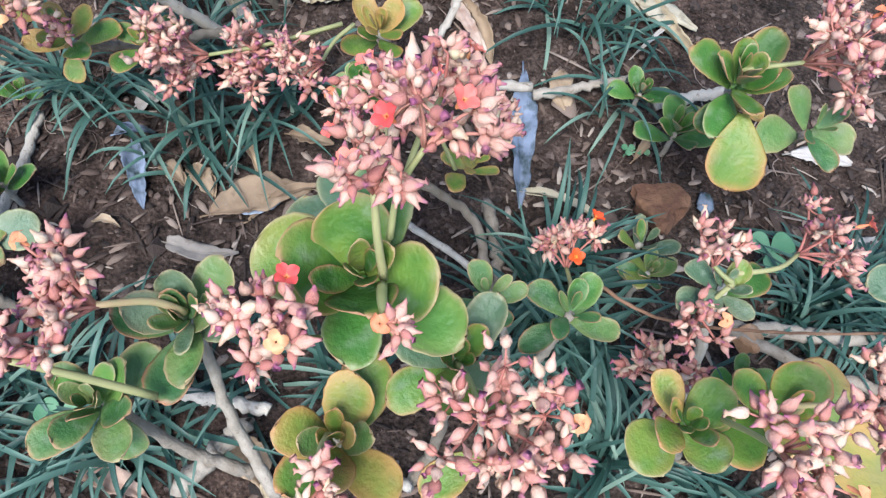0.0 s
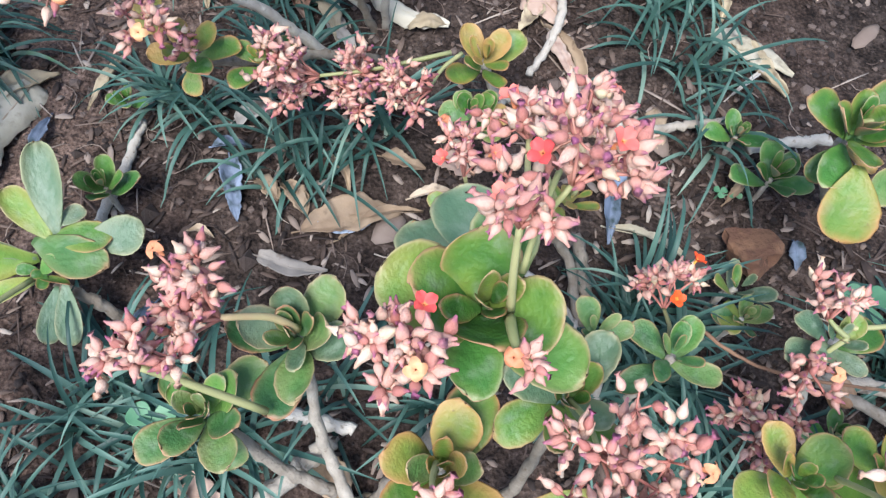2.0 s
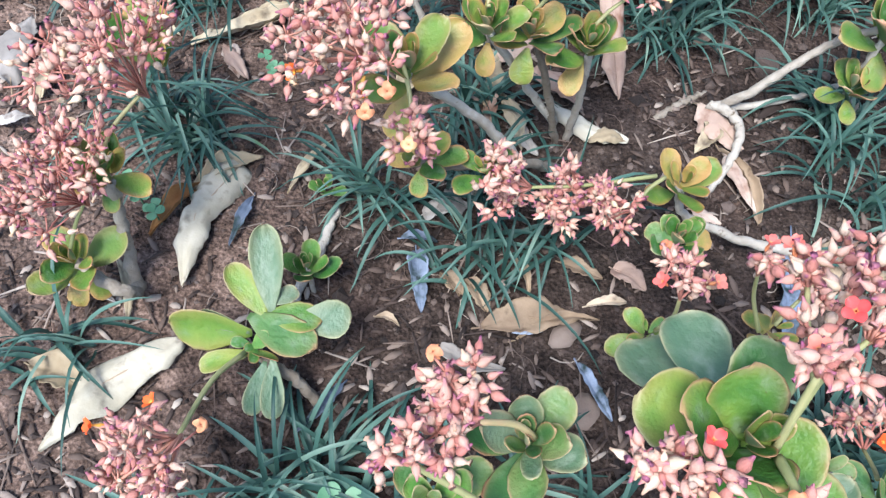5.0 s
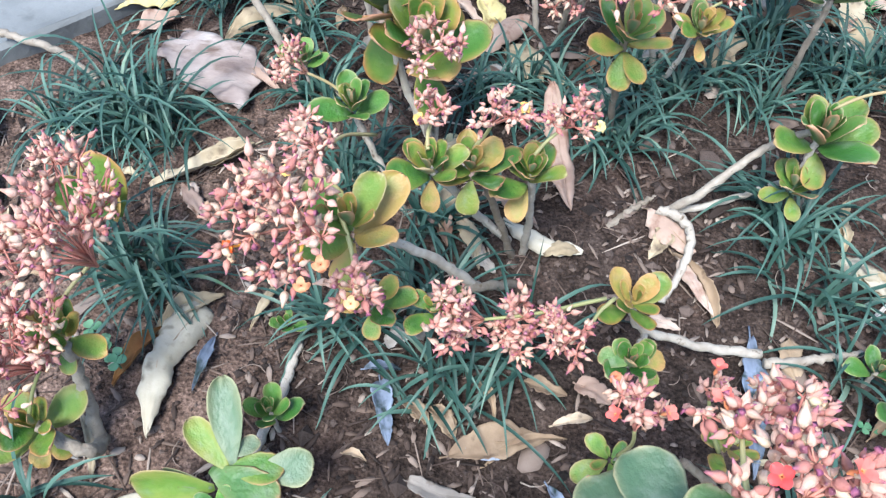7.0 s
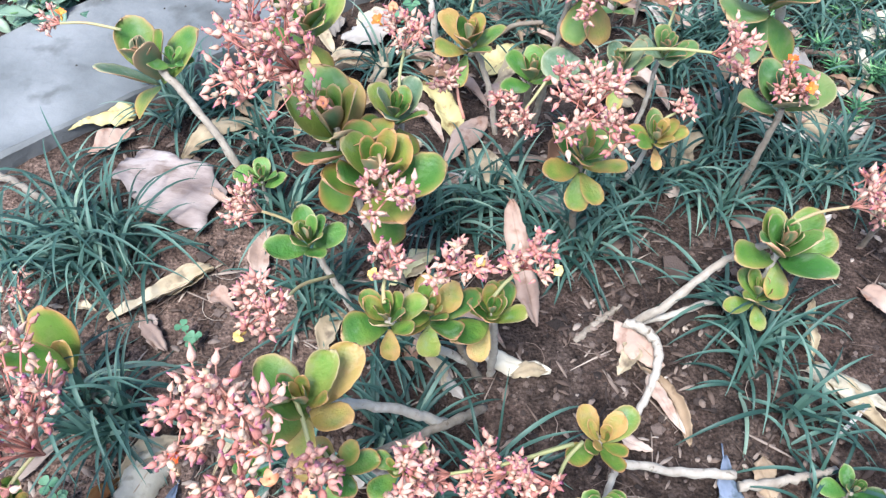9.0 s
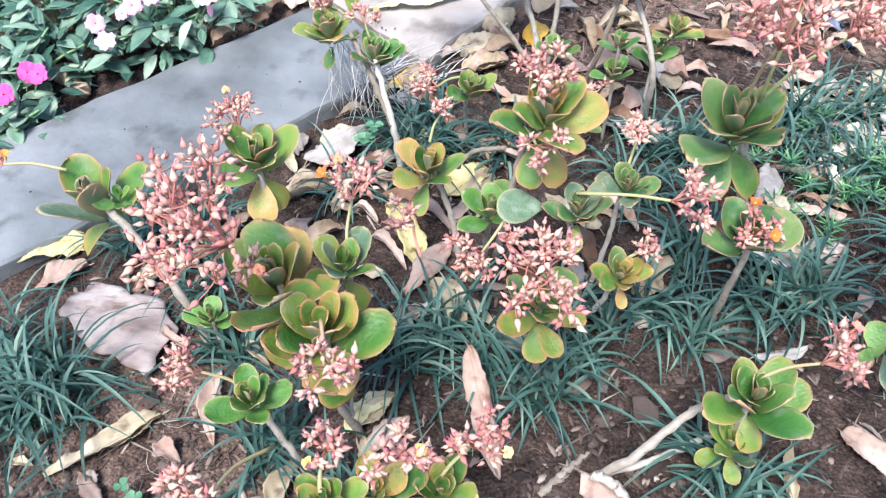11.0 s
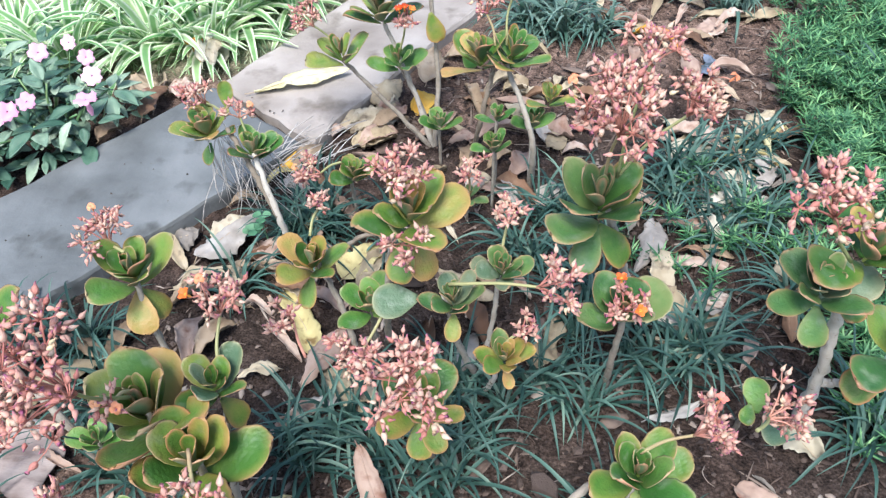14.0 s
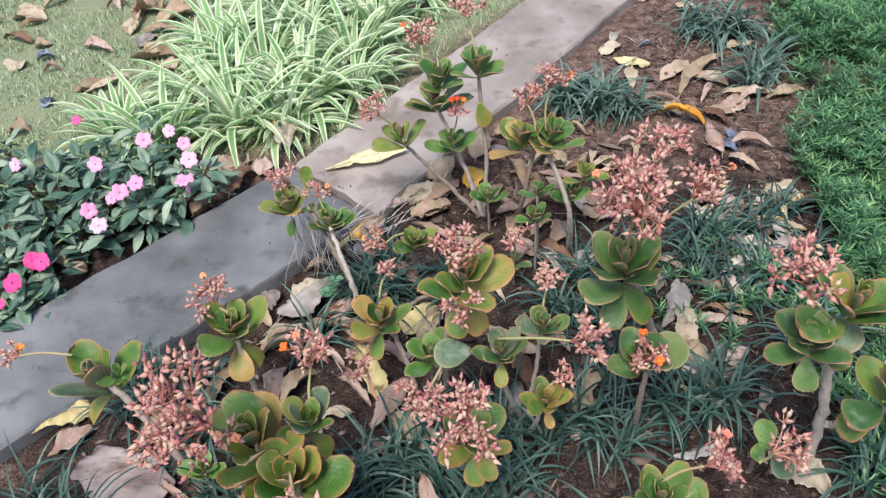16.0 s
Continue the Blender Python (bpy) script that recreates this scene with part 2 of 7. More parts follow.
RIM = [(0.0, (0.4, 0.14, 0.09)), (0.45, (0.46, 0.24, 0.13)), (1.0, (0.42, 0.34, 0.2))]
RIM_PALE = [(0.0, (0.44, 0.38, 0.22)), (0.6, (0.36, 0.36, 0.2)), (1.0, (0.44, 0.27, 0.16))]
MAT = {
    "green": leaf_material("leaf_green", [(0.2, (0.0247, 0.0876, 0.0178)), (0.42, (0.0575, 0.1569, 0.0247)), (0.58, (0.1227, 0.2254, 0.0356)), (0.78, (0.2325, 0.2808, 0.0575))], (0.25, 0.23, 0.06), RIM, 0.5),
    "bright": leaf_material("leaf_bright", [(0.2, (0.0278, 0.11, 0.0209)), (0.5, (0.058, 0.174, 0.0302)), (0.8, (0.116, 0.255, 0.0522))], (0.18, 0.25, 0.06), RIM_PALE, 0.45),
    "dark": leaf_material("leaf_dark", [(0.2, (0.0234, 0.0884, 0.0286)), (0.42, (0.0520, 0.1400, 0.0390)), (0.6, (0.0974, 0.1949, 0.0520)), (0.8, (0.1814, 0.2464, 0.0909))], (0.22, 0.23, 0.085), RIM, 0.42),
    "grey": leaf_material("leaf_grey", [(0.2, (0.0522, 0.116, 0.058)), (0.5, (0.0986, 0.168, 0.0928)), (0.8, (0.186, 0.232, 0.151))], (0.21, 0.22, 0.11), RIM_PALE, 0.45, (0.27, 0.33, 0.25)),
    "olive": leaf_material("leaf_olive", [(0.2, (0.0502, 0.1392, 0.0223)), (0.42, (0.1183, 0.2088, 0.0320)), (0.58, (0.2292, 0.2436, 0.0502)), (0.8, (0.4452, 0.2640, 0.0974))], (0.42, 0.23, 0.075), [(0.0, (0.44, 0.16, 0.08)), (1.0, (0.5, 0.3, 0.13))], 0.55, (0.2, 0.2, 0.09)),
    "under": material("leaf_underside", [(0.3, (0.085, 0.16, 0.07)), (0.5, (0.14, 0.215, 0.105)), (0.7, (0.215, 0.265, 0.155)), (0.88, (0.3, 0.255, 0.165))], 3.0, 0.5, 0.05, 30,
                      edge=("rim", [(0.0, (0.43, 0.2, 0.12)), (1.0, (0.46, 0.32, 0.18))]), edge_at=(0.2, 1.1), through_light=0.12, bump_dist=0.008),
    "stem": material("stem_bark", [(0.25, (0.17, 0.14, 0.105)), (0.5, (0.3, 0.265, 0.215)), (0.75, (0.44, 0.405, 0.345))], 90, 0.8, 0.7, 400, spots=((0.12, 0.09, 0.06), 130, 0.62, 0.72)),
    "shoot": material("green_shoot", [(0.2, (0.19, 0.21, 0.085)), (0.6, (0.31, 0.3, 0.14)), (0.9, (0.36, 0.21, 0.13))], 60, 0.5, 0.1),
    "pedicel": material("pedicel", [(0.2, (0.32, 0.11, 0.09)), (0.6, (0.45, 0.2, 0.15)), (0.9, (0.5, 0.3, 0.2))], 80, 0.6, 0.1, spread=0.4),
    "bud": material("bud", [(0.0, (0.32, 0.105, 0.09)), (0.2, (0.45, 0.19, 0.152)), (0.42, (0.55, 0.29, 0.23)), (0.64, (0.585, 0.355, 0.275)), (0.86, (0.61, 0.45, 0.345)), (1.0, (0.55, 0.49, 0.27))], 3, 0.6, 0.3, 14, spread=0.8, bump_dist=0.04,
                    edge=("tip", [(0.0, (0.26, 0.07, 0.15)), (0.35, (0.36, 0.13, 0.19)), (0.65, (0.44, 0.2, 0.17)), (1.0, (0.5, 0.32, 0.2))]), edge_at=(0.6, 1.1), through_light=0.12),
    "bud_small": material("bud_small", [(0.0, (0.32, 0.105, 0.09)), (0.2, (0.45, 0.19, 0.152)), (0.42, (0.55, 0.29, 0.23)), (0.64, (0.585, 0.355, 0.275)), (0.86, (0.61, 0.45, 0.345)), (1.0, (0.55, 0.49, 0.27))], 40, 0.6, 0.3, 300, spread=0.9, per="island", bump_dist=0.002,
                    edge=("tip", [(0.0, (0.26, 0.07, 0.15)), (0.35, (0.36, 0.13, 0.19)), (0.65, (0.44, 0.2, 0.17)), (1.0, (0.5, 0.32, 0.2))]), edge_at=(0.5, 1.0), through_light=0.12),
    "petal": material("petal_orange", [(0.2, (0.75, 0.08, 0.02)), (0.6, (0.85, 0.16, 0.03)), (0.9, (0.85, 0.3, 0.06))], 3, 0.5, 0.1, spread=0.7, edge=("rim", [(0.0, (0.85, 0.45, 0.08)), (1.0, (0.85, 0.55, 0.1))]), edge_at=(0.6, 1.0), through_light=0.2),
    "petal_salmon": material("petal_salmon", [(0.2, (0.6, 0.2, 0.1)), (0.6, (0.72, 0.32, 0.16)), (0.9, (0.75, 0.45, 0.22))], 3, 0.5, 0.1, spread=0.6, through_light=0.2),
    "petal_yellow": material("petal_yellow", [(0.2, (0.62, 0.36, 0.1)), (0.6, (0.7, 0.5, 0.16)), (0.9, (0.72, 0.58, 0.28))], 3, 0.5, 0.1, spread=0.6, through_light=0.2),
    "petal_red": material("petal_red", [(0.2, (0.66, 0.08, 0.075)), (0.9, (0.76, 0.27, 0.2))], 3, 0.5, 0.1, spread=0.7, edge=("rim", [(0.0, (0.85, 0.35, 0.1)), (1.0, (0.85, 0.45, 0.15))]), edge_at=(0.7, 1.1), through_light=0.2),
    "mondo": material("mondo_grass", [(0.1, (0.014, 0.042, 0.033)), (0.45, (0.036, 0.086, 0.067)), (0.8, (0.08, 0.155, 0.12)), (0.93, (0.15, 0.22, 0.165)), (0.97, (0.05, 0.16, 0.03)), (1.0, (0.07, 0.19, 0.04))], 30, 0.5, 0.1, per="island", spread=0.85, through_light=0.12),
    "mondo_pale": material("pale_grass", [(0.1, (0.035, 0.085, 0.06)), (0.5, (0.085, 0.155, 0.12)), (0.85, (0.17, 0.25, 0.2)), (1.0, (0.3, 0.36, 0.28))], 30, 0.4, 0.1, per="island", spread=0.8, through_light=0.1),
    "sprig": material("fern_sprig", [(0.1, (0.016, 0.066, 0.03)), (0.5, (0.055, 0.17, 0.07)), (0.85, (0.17, 0.35, 0.14)), (1.0, (0.36, 0.5, 0.22))], 30, 0.5, 0.0, per="island", spread=0.8, through_light=0.12),
    "lawn": material("lawn_blade", [(0.1, (0.13, 0.23, 0.1)), (0.5, (0.27, 0.38, 0.2)), (0.9, (0.5, 0.53, 0.36))], 30, 0.6, 0.0, per="island", spread=0.85, through_light=0.1),
    "clover": material("clover_leaf", [(0.2, (0.06, 0.18, 0.09)), (0.8, (0.14, 0.28, 0.16))], 3, 0.5, 0.1, through_light=0.15),
    "impatiens": material("impatiens_leaf", [(0.2, (0.032, 0.085, 0.055)), (0.45, (0.085, 0.165, 0.11)), (0.68, (0.2, 0.29, 0.2)), (0.85, (0.36, 0.44, 0.32)), (1.0, (0.55, 0.57, 0.43))], 3, 0.42, 0.15, 150, spread=0.6, through_light=0.1),
    "pink": material("petal_pink", [(0.1, (0.68, 0.24, 0.42)), (0.6, (0.76, 0.4, 0.54)), (0.9, (0.82, 0.56, 0.67))], 3, 0.5, 0.1, spread=0.6, through_light=0.2),
    "magenta": material("petal_magenta", [(0.1, (0.7, 0.03, 0.2)), (0.9, (0.8, 0.1, 0.3))], 60, 0.5, 0.1, spread=0.6, through_light=0.2),
    "spider": material("spider_leaf", [(0.2, (0.13, 0.31, 0.11)), (0.6, (0.28, 0.48, 0.19)), (0.9, (0.48, 0.62, 0.33))], 20, 0.42, 0.1, spread=0.6,
                       edge=("rim", [(0.0, (0.66, 0.76, 0.5)), (1.0, (0.82, 0.84, 0.66))]), edge_at=(0.42, 0.75), through_light=0.35, stretch=(1, 1, 1)),
    "soft_stem": material("soft_stem", [(0.2, (0.09, 0.19, 0.08)), (0.8, (0.2, 0.3, 0.13))], 40, 0.5, 0.1),
    "pebble": material("pebble", [(0.05, (0.01, 0.0075, 0.0065)), (0.5, (0.05, 0.036, 0.03)), (0.9, (0.125, 0.094, 0.078)), (1.0, (0.2, 0.16, 0.135))], 90, 0.9, 0.8, per="island", spread=0.8),
    "chip": material("litter_chip", [(0.0, (0.012, 0.009, 0.008)), (0.35, (0.05, 0.034, 0.027)), (0.62, (0.12, 0.085, 0.066)), (0.85, (0.24, 0.19, 0.155)), (1.0, (0.45, 0.39, 0.32))], 60, 0.85, 0.3, per="island", spread=0.85),
    "laterite": material("laterite_stone", [(0.3, (0.1, 0.05, 0.03)), (0.5, (0.25, 0.14, 0.075)), (0.7, (0.38, 0.27, 0.18))], 45, 0.9, 1.0, 120, bump_dist=0.004),
    "root": material("dry_roots", [(0.1, (0.3, 0.27, 0.24)), (0.9, (0.55, 0.52, 0.48))], 60, 0.8, 0.2, per="island", spread=0.7),
}


def dry(name, lo, mid, hi, mark=(0.07, 0.045, 0.03), low=0.63, high=0.75):
    MAT[name] = material("dry_" + name, [(0.28, lo), (0.5, mid), (0.7, hi)], 30, 0.75, 0.6, 110, spread=0.3, detail=10.0, spots=(mark, 55, low - 0.03, high), through_light=0.08)


dry("cream", (0.25, 0.195, 0.12), (0.39, 0.32, 0.21), (0.5, 0.435, 0.32), (0.13, 0.1, 0.07), 0.57, 0.72)
dry("tan", (0.19, 0.132, 0.085), (0.33, 0.245, 0.16), (0.46, 0.375, 0.275))
dry("pinkish", (0.25, 0.165, 0.125), (0.38, 0.275, 0.215), (0.5, 0.405, 0.335), (0.2, 0.1, 0.065), 0.56, 0.72)
dry("ash", (0.155, 0.138, 0.118), (0.28, 0.252, 0.22), (0.43, 0.4, 0.36))
dry("bone", (0.34, 0.305, 0.22), (0.47, 0.43, 0.335), (0.56, 0.525, 0.43), (0.16, 0.14, 0.1), 0.57, 0.7)
dry("yellow", (0.42, 0.35, 0.15), (0.56, 0.49, 0.24), (0.64, 0.6, 0.36), (0.2, 0.13, 0.05), 0.6, 0.72)
dry("orange", (0.48, 0.22, 0.03), (0.65, 0.36, 0.05), (0.7, 0.45, 0.1), (0.2, 0.1, 0.03), 0.62, 0.72)
dry("rust", (0.2, 0.085, 0.03), (0.34, 0.17, 0.06), (0.43, 0.26, 0.11))
dry("brown", (0.09, 0.05, 0.03), (0.18, 0.1, 0.06), (0.28, 0.18, 0.11))
dry("blue", (0.07, 0.09, 0.12), (0.17, 0.21, 0.28), (0.34, 0.4, 0.5), (0.03, 0.05, 0.05), 0.52, 0.64)
MAT["plate"] = material("bark_plate", [(0.32, (0.14, 0.105, 0.095)), (0.5, (0.26, 0.215, 0.195)), (0.68, (0.36, 0.315, 0.29))], 12, 0.8, 1.0, 50, spread=0.0, spots=((0.11, 0.075, 0.06), 22, 0.52, 0.7), stretch=(1, 2.5, 1), detail=9)

# ---- building helpers ----


def mesh_of(name, verts, faces, mat=None, attr=None, smooth=True):
    me = bpy.data.meshes.new(name)
    me.from_pydata(verts, [], faces)
    if attr:
        a = me.attributes.new(attr[0], "FLOAT", "POINT")
        a.data.foreach_set("value", attr[1])
    if smooth:
        me.polygons.foreach_set("use_smooth", [True] * len(me.polygons))
    if mat:
        me.materials.append(mat)
    me.update()
    return me


def thing(name, loc, label, category, group="", kind=""):
    ob = new(name)
    ob.empty_display_size = 0.02
    ob.matrix_basis = Matrix.Translation(loc)
    return tagged(ob, label, category, group, kind)


def hang(name, me, parent, m=None, label=""):
    """A mesh object under its thing or part, at the world pose m."""
    ob = new(name, me)
    ob.parent = parent
    top = parent
    while top.parent:
        top = top.parent
    ob.matrix_parent_inverse = top.matrix_basis.inverted() if parent is top else Matrix.Identity(4)
    ob.matrix_basis = m or Matrix.Identity(4)
    if label:
        tagged(ob, label)
    return ob


def axes(x, z, at=(0, 0, 0), scale=1.0):
    """A pose whose x and z axes lie along the given ways."""
    x = Vector(x).normalized()
    y = Vector(z).cross(x)
    y = y.normalized() if y.length > 1e-6 else x.orthogonal().normalized()
    z = x.cross(y)
    m = Matrix((x, y, z)).transposed().to_4x4()
    return Matrix.Translation(at) @ m @ Matrix.Scale(scale, 4)


def smooth_line(pts, n):
    """n points on a smooth line through pts."""
    pts = [Vector(p) for p in pts]
    p = [2 * pts[0] - pts[1], *pts, 2 * pts[-1] - pts[-2]]
    out = []
    for k in range(n):
        f = k / (n - 1) * (len(pts) - 1)
        i = min(int(f), len(pts) - 2)
        t = f - i
        a, b, c, d = p[i:i + 4]
        out.append(0.5 * (2 * b + (c - a) * t + (2 * a - 5 * b + 4 * c - d) * t * t + (3 * b - a - 3 * c + d) * t ** 3))
    return out


def tube(V, F, pts, r0, r1, sides=7, knots=0.0, rng=random):
    """Adds a tapered tube through pts to the lists; knots: swelling at leaf scars."""
    base = len(V)
    prev = None
    for k, p in enumerate(pts):
        d = (pts[min(k + 1, len(pts) - 1)] - pts[max(k - 1, 0)]).normalized()
        u = prev - d * prev.dot(d) if prev else d.orthogonal()
        u.normalize()
        prev = u
        v = d.cross(u)
        f = k / (len(pts) - 1)
        r = r0 + (r1 - r0) * f
        if knots:
            r *= 1 + knots * (1 if k % 3 == 0 else -0.3) + rng.uniform(-0.05, 0.05)
        for s in range(sides):
            a = 2 * math.pi * s / sides
            V.append(p + (u * math.cos(a) + v * math.sin(a)) * r)
    for k in range(len(pts) - 1):
        for s in range(sides):
            a, b = base + k * sides + s, base + k * sides + (s + 1) % sides
            F.append((a, b, b + sides, a + sides))
    F.append(tuple(base + s for s in reversed(range(sides))))
    F.append(tuple(base + (len(pts) - 1) * sides + s for s in range(sides)))


def gz(x, y):
    """The height of the soil."""
    p = Vector((x, y, 0))
    h = 0.010 * noise.noise(p * 2.2) + 0.006 * noise.noise(p * 7 + Vector((3, 1, 0)))
    h += 0.004 * noise.noise(p * 23) + 0.003 * abs(noise.noise(p * 48)) + 0.0016 * noise.noise(p * 105)
    return h


def leaf_mesh(name, mat, width=0.75, peak=0.64, foot=0.16, cup=0.5, arch=0.0, scallop=0.02, wave=0.02, seed=0, under=None, blunt=2.3):
    """A thick spoon-shaped leaf, one unit long, from a narrow foot at the origin along +x; rim: 1 at its edge, falling inwards."""
    rng = random.Random(seed)
    ph, skew = rng.uniform(0, 6), rng.uniform(-0.05, 0.05)
    us = (0.0, 0.08, 0.18, 0.3, 0.42, 0.53, 0.63, 0.72, 0.8, 0.865, 0.915, 0.95, 0.975, 0.99, 0.998)
    vs = (-1, -0.93, -0.8, -0.58, -0.3, 0, 0.3, 0.58, 0.8, 0.93, 1)
    V, F, R = [], [], []
    nu, nv = len(us), len(vs)
    def half(u):
        if u < peak:
            q = u / peak
            return foot + (1 - foot) * q ** 1.25 * (2.2 - 1.2 * q) if q < 1 else 1.0
        return max(0.0, 1 - ((u - peak) / (1 - peak)) ** blunt) ** (1 / blunt)
    for side in (1, -1):
        for u in us:
            h = half(u)
            for v in vs:
                if side < 0 and abs(v) == 1:
                    continue
                bite = 1 + scallop * (math.cos(34 * u + ph + (1.5 if v > 0 else 0)) + 0.6 * math.cos(13 * u + 2 * ph + v)) * min(1, max(0, (u - 0.25) / 0.2)) * abs(v) ** 3
                y = 0.5 * width * h * v * bite
                x = u * (1 + 0.5 * scallop * math.cos(9 * v + ph) * u ** 6)
                z = cup * y * y * 1.6 + arch * (u - 0.3) * u + wave * math.sin(4.2 * u + ph + 1.7 * v) * (0.3 + abs(v)) * u
                z += side * (0.006 + 0.026 * (1 - 0.45 * u) * (1 - v ** 4)) * (0.5 if side > 0 else 0.8) * min(1.0, h * 3)
                V.append(Vector((x, y + skew * u * u, z)))
                edge = min(0.5 * width * h * (1 - abs(v)), 1 - u)
                R.append(max(0.0, 1 - edge / 0.2) * (0.55 + 0.45 * min(1, u * 1.5)))
    for i in range(nu - 1):
        for j in range(nv - 1):
            a = i * nv + j
            F.append((a, a + nv, a + nv + 1, a + 1))
    top = nu * nv
    nb = nv - 2
    def low(i, j):
        return i * nv + j if j in (0, nv - 1) else top + i * nb + j - 1
    split = len(F)
    for i in range(nu - 1):
        for j in range(nv - 1):
            F.append((low(i, j), low(i, j + 1), low(i + 1, j + 1), low(i + 1, j)))
    F.append(tuple(j for j in range(nv)) + tuple(low(0, j) for j in range(nv - 2, 0, -1)))
    F.append(tuple((nu - 1) * nv + j for j in range(nv - 1, -1, -1)) + tuple(low(nu - 1, j) for j in range(1, nv - 1)))
    me = mesh_of(name, V, F, mat, ("rim", R))
    if under:
        me.materials.append(under)
        me.polygons.foreach_set("material_index", [0 if k < split else 1 for k in range(len(me.polygons))])
    return me


LEAVES = {}
for kind in ("green", "bright", "dark", "grey", "olive"):
    LEAVES[kind] = [leaf_mesh("leaf", MAT[kind], w, pk, 0.17, c, ar, 0.022, wv, i, MAT["under"]) for i, (w, pk, c, ar, wv) in enumerate(
        [(0.62, 0.66, 0.4, -0.04, 0.03), (0.55, 0.64, 0.55, 0.06, 0.04), (0.68, 0.68, 0.3, -0.16, 0.045), (0.6, 0.62, 0.45, -0.08, 0.05)])]
    LEAVES[kind + "_round"] = [leaf_mesh("leaf", MAT[kind], w, pk, 0.2, c, ar, 0.014, wv, i + 5, MAT["under"], 2.1) for i, (w, pk, c, ar, wv) in enumerate(
        [(0.9, 0.62, 0.25, -0.02, 0.035), (0.84, 0.62, 0.35, 0.05, 0.04), (0.95, 0.64, 0.2, -0.14, 0.045), (0.86, 0.6, 0.3, -0.06, 0.05)])]
    LEAVES[kind + "_long"] = [leaf_mesh("leaf", MAT[kind], w, pk, 0.2, c, ar, 0.022, wv, i + 9, MAT["under"]) for i, (w, pk, c, ar, wv) in enumerate(
        [(0.44, 0.62, 0.6, 0.0, 0.02), (0.5, 0.64, 0.5, -0.08, 0.03), (0.4, 0.6, 0.6, 0.06, 0.03)])]


def bud_mesh(seed):
    """A withered flower: a swollen pale body that narrows to a dry dark tip, with four sepals at its foot."""
    rng = random.Random(seed)
    V, F, R = [], [], []
    open_tip = seed % 3 == 0
    prof = [(0.0, 0.08, 0), (0.08, 0.19, 0), (0.24, 0.26, 0), (0.44, 0.25, 0.1), (0.6, 0.18, 0.4), (0.74, 0.11, 0.75), (0.86, 0.09, 0.9), (0.98, 0.2 if open_tip else 0.05, 1.0)]
    n = 7
    bend = rng.uniform(-0.35, 0.35)
    for x, r, t in prof:
        x *= 0.95
        for k in range(n):
            a = 2 * math.pi * k / n
            q = r * (1 + 0.12 * math.cos(4 * a) + (rng.uniform(-0.25, 0.25) if t == 1.0 else 0))
            V.append((x + (rng.uniform(-0.08, 0.08) if t == 1.0 else 0), q * math.cos(a) + bend * x * x, q * math.sin(a)))
            R.append(t)
    for q in range(len(prof) - 1):
        for k in range(n):
            a, b = q * n + k, q * n + (k + 1) % n
            F.append((a, b, b + n, a + n))
    F.append(tuple(range((len(prof) - 1) * n, len(prof) * n)))
    for k in range(4):
        a = math.pi / 2 * k + 0.4
        c, s = math.cos(a), math.sin(a)
        i = len(V)
        V += [(0.02, 0.05 * c - 0.05 * s, 0.05 * s + 0.05 * c), (0.02, 0.05 * c + 0.05 * s, 0.05 * s - 0.05 * c), (0.24, 0.25 * c, 0.25 * s), (0.06, 0.12 * c, 0.12 * s)]
        R += [0.2, 0.2, 0.75, 0.2]
        F += [(i, i + 3, i + 2), (i + 3, i + 1, i + 2), (i + 1, i, i + 2)]
    return mesh_of("bud", V, F, MAT["bud"], ("tip", R))


BUDS = [bud_mesh(i) for i in range(6)]


def flower_mesh(name, mat, petals=4, cup=0.25, notch=0.0, wide=0.85, rise=0.0):
    """An open flower, one unit across, facing +z, with a tube below it; rim: its yellow eye."""
    V, F, R = [], [], []
    for p in range(petals):
        a = 2 * math.pi * p / petals
        ca, sa = math.cos(a), math.sin(a)
        base = len(V)
        for i in range(5):
            u = i / 4
            w = wide * 0.5 * (0.14 + math.sin(math.pi * min(0.9, u * 0.72 + 0.1)) * 0.78)
            for j in range(5):
                v = j / 2 - 1
                x = 0.04 + 0.46 * (u - notch * (1 - abs(v)) * (u > 0.9) - 0.12 * v * v * u)
                y, z = v * w * 0.62, cup * (0.35 * u - 0.45 * u * u) + 0.04 * v * v * u + 0.01 * p + rise * u * (1.3 - 0.5 * u) + 0.05 * math.sin(5 * p + 3 * v) * u
                V.append((x * ca - y * sa, x * sa + y * ca, z))
                R.append(1.0 - 2.2 * u)
        for i in range(4):
            for j in range(4):
                q = base + i * 5 + j
                F.append((q, q + 5, q + 6, q + 1))
    i = len(V)
    for z, r in ((-0.7, 0.05), (-0.45, 0.12), (-0.15, 0.07), (0.0, 0.06)):
        for k in range(6):
            V.append((r * math.cos(k * math.pi / 3), r * math.sin(k * math.pi / 3), z))
            R.append(0.9)
    for q in range(3):
        for k in range(6):
            a, b = i + q * 6 + k, i + q * 6 + (k + 1) % 6
            F.append((a, b, b + 6, a + 6))
    return mesh_of(name, V, F, mat, ("rim", R))


FLOWERS = {"orange": flower_mesh("flower", MAT["petal"], 4, 0.2, rise=0.38), "red": flower_mesh("flower", MAT["petal_red"], 4, 0.2, rise=0.32), "closed": flower_mesh("flower", MAT["petal_salmon"], 4, 1.6), "yellow": flower_mesh("flower", MAT["petal_yellow"], 4, 1.3, rise=0.2)}
PINKS = {"pink": flower_mesh("flower", MAT["pink"], 5, 0.35, 0.3, 1.05, 0.06), "magenta": flower_mesh("flower", MAT["magenta"], 5, 0.45, 0.1, 1.05)}

# ---- ground: bare soil of the bed running out into thin lawn ----


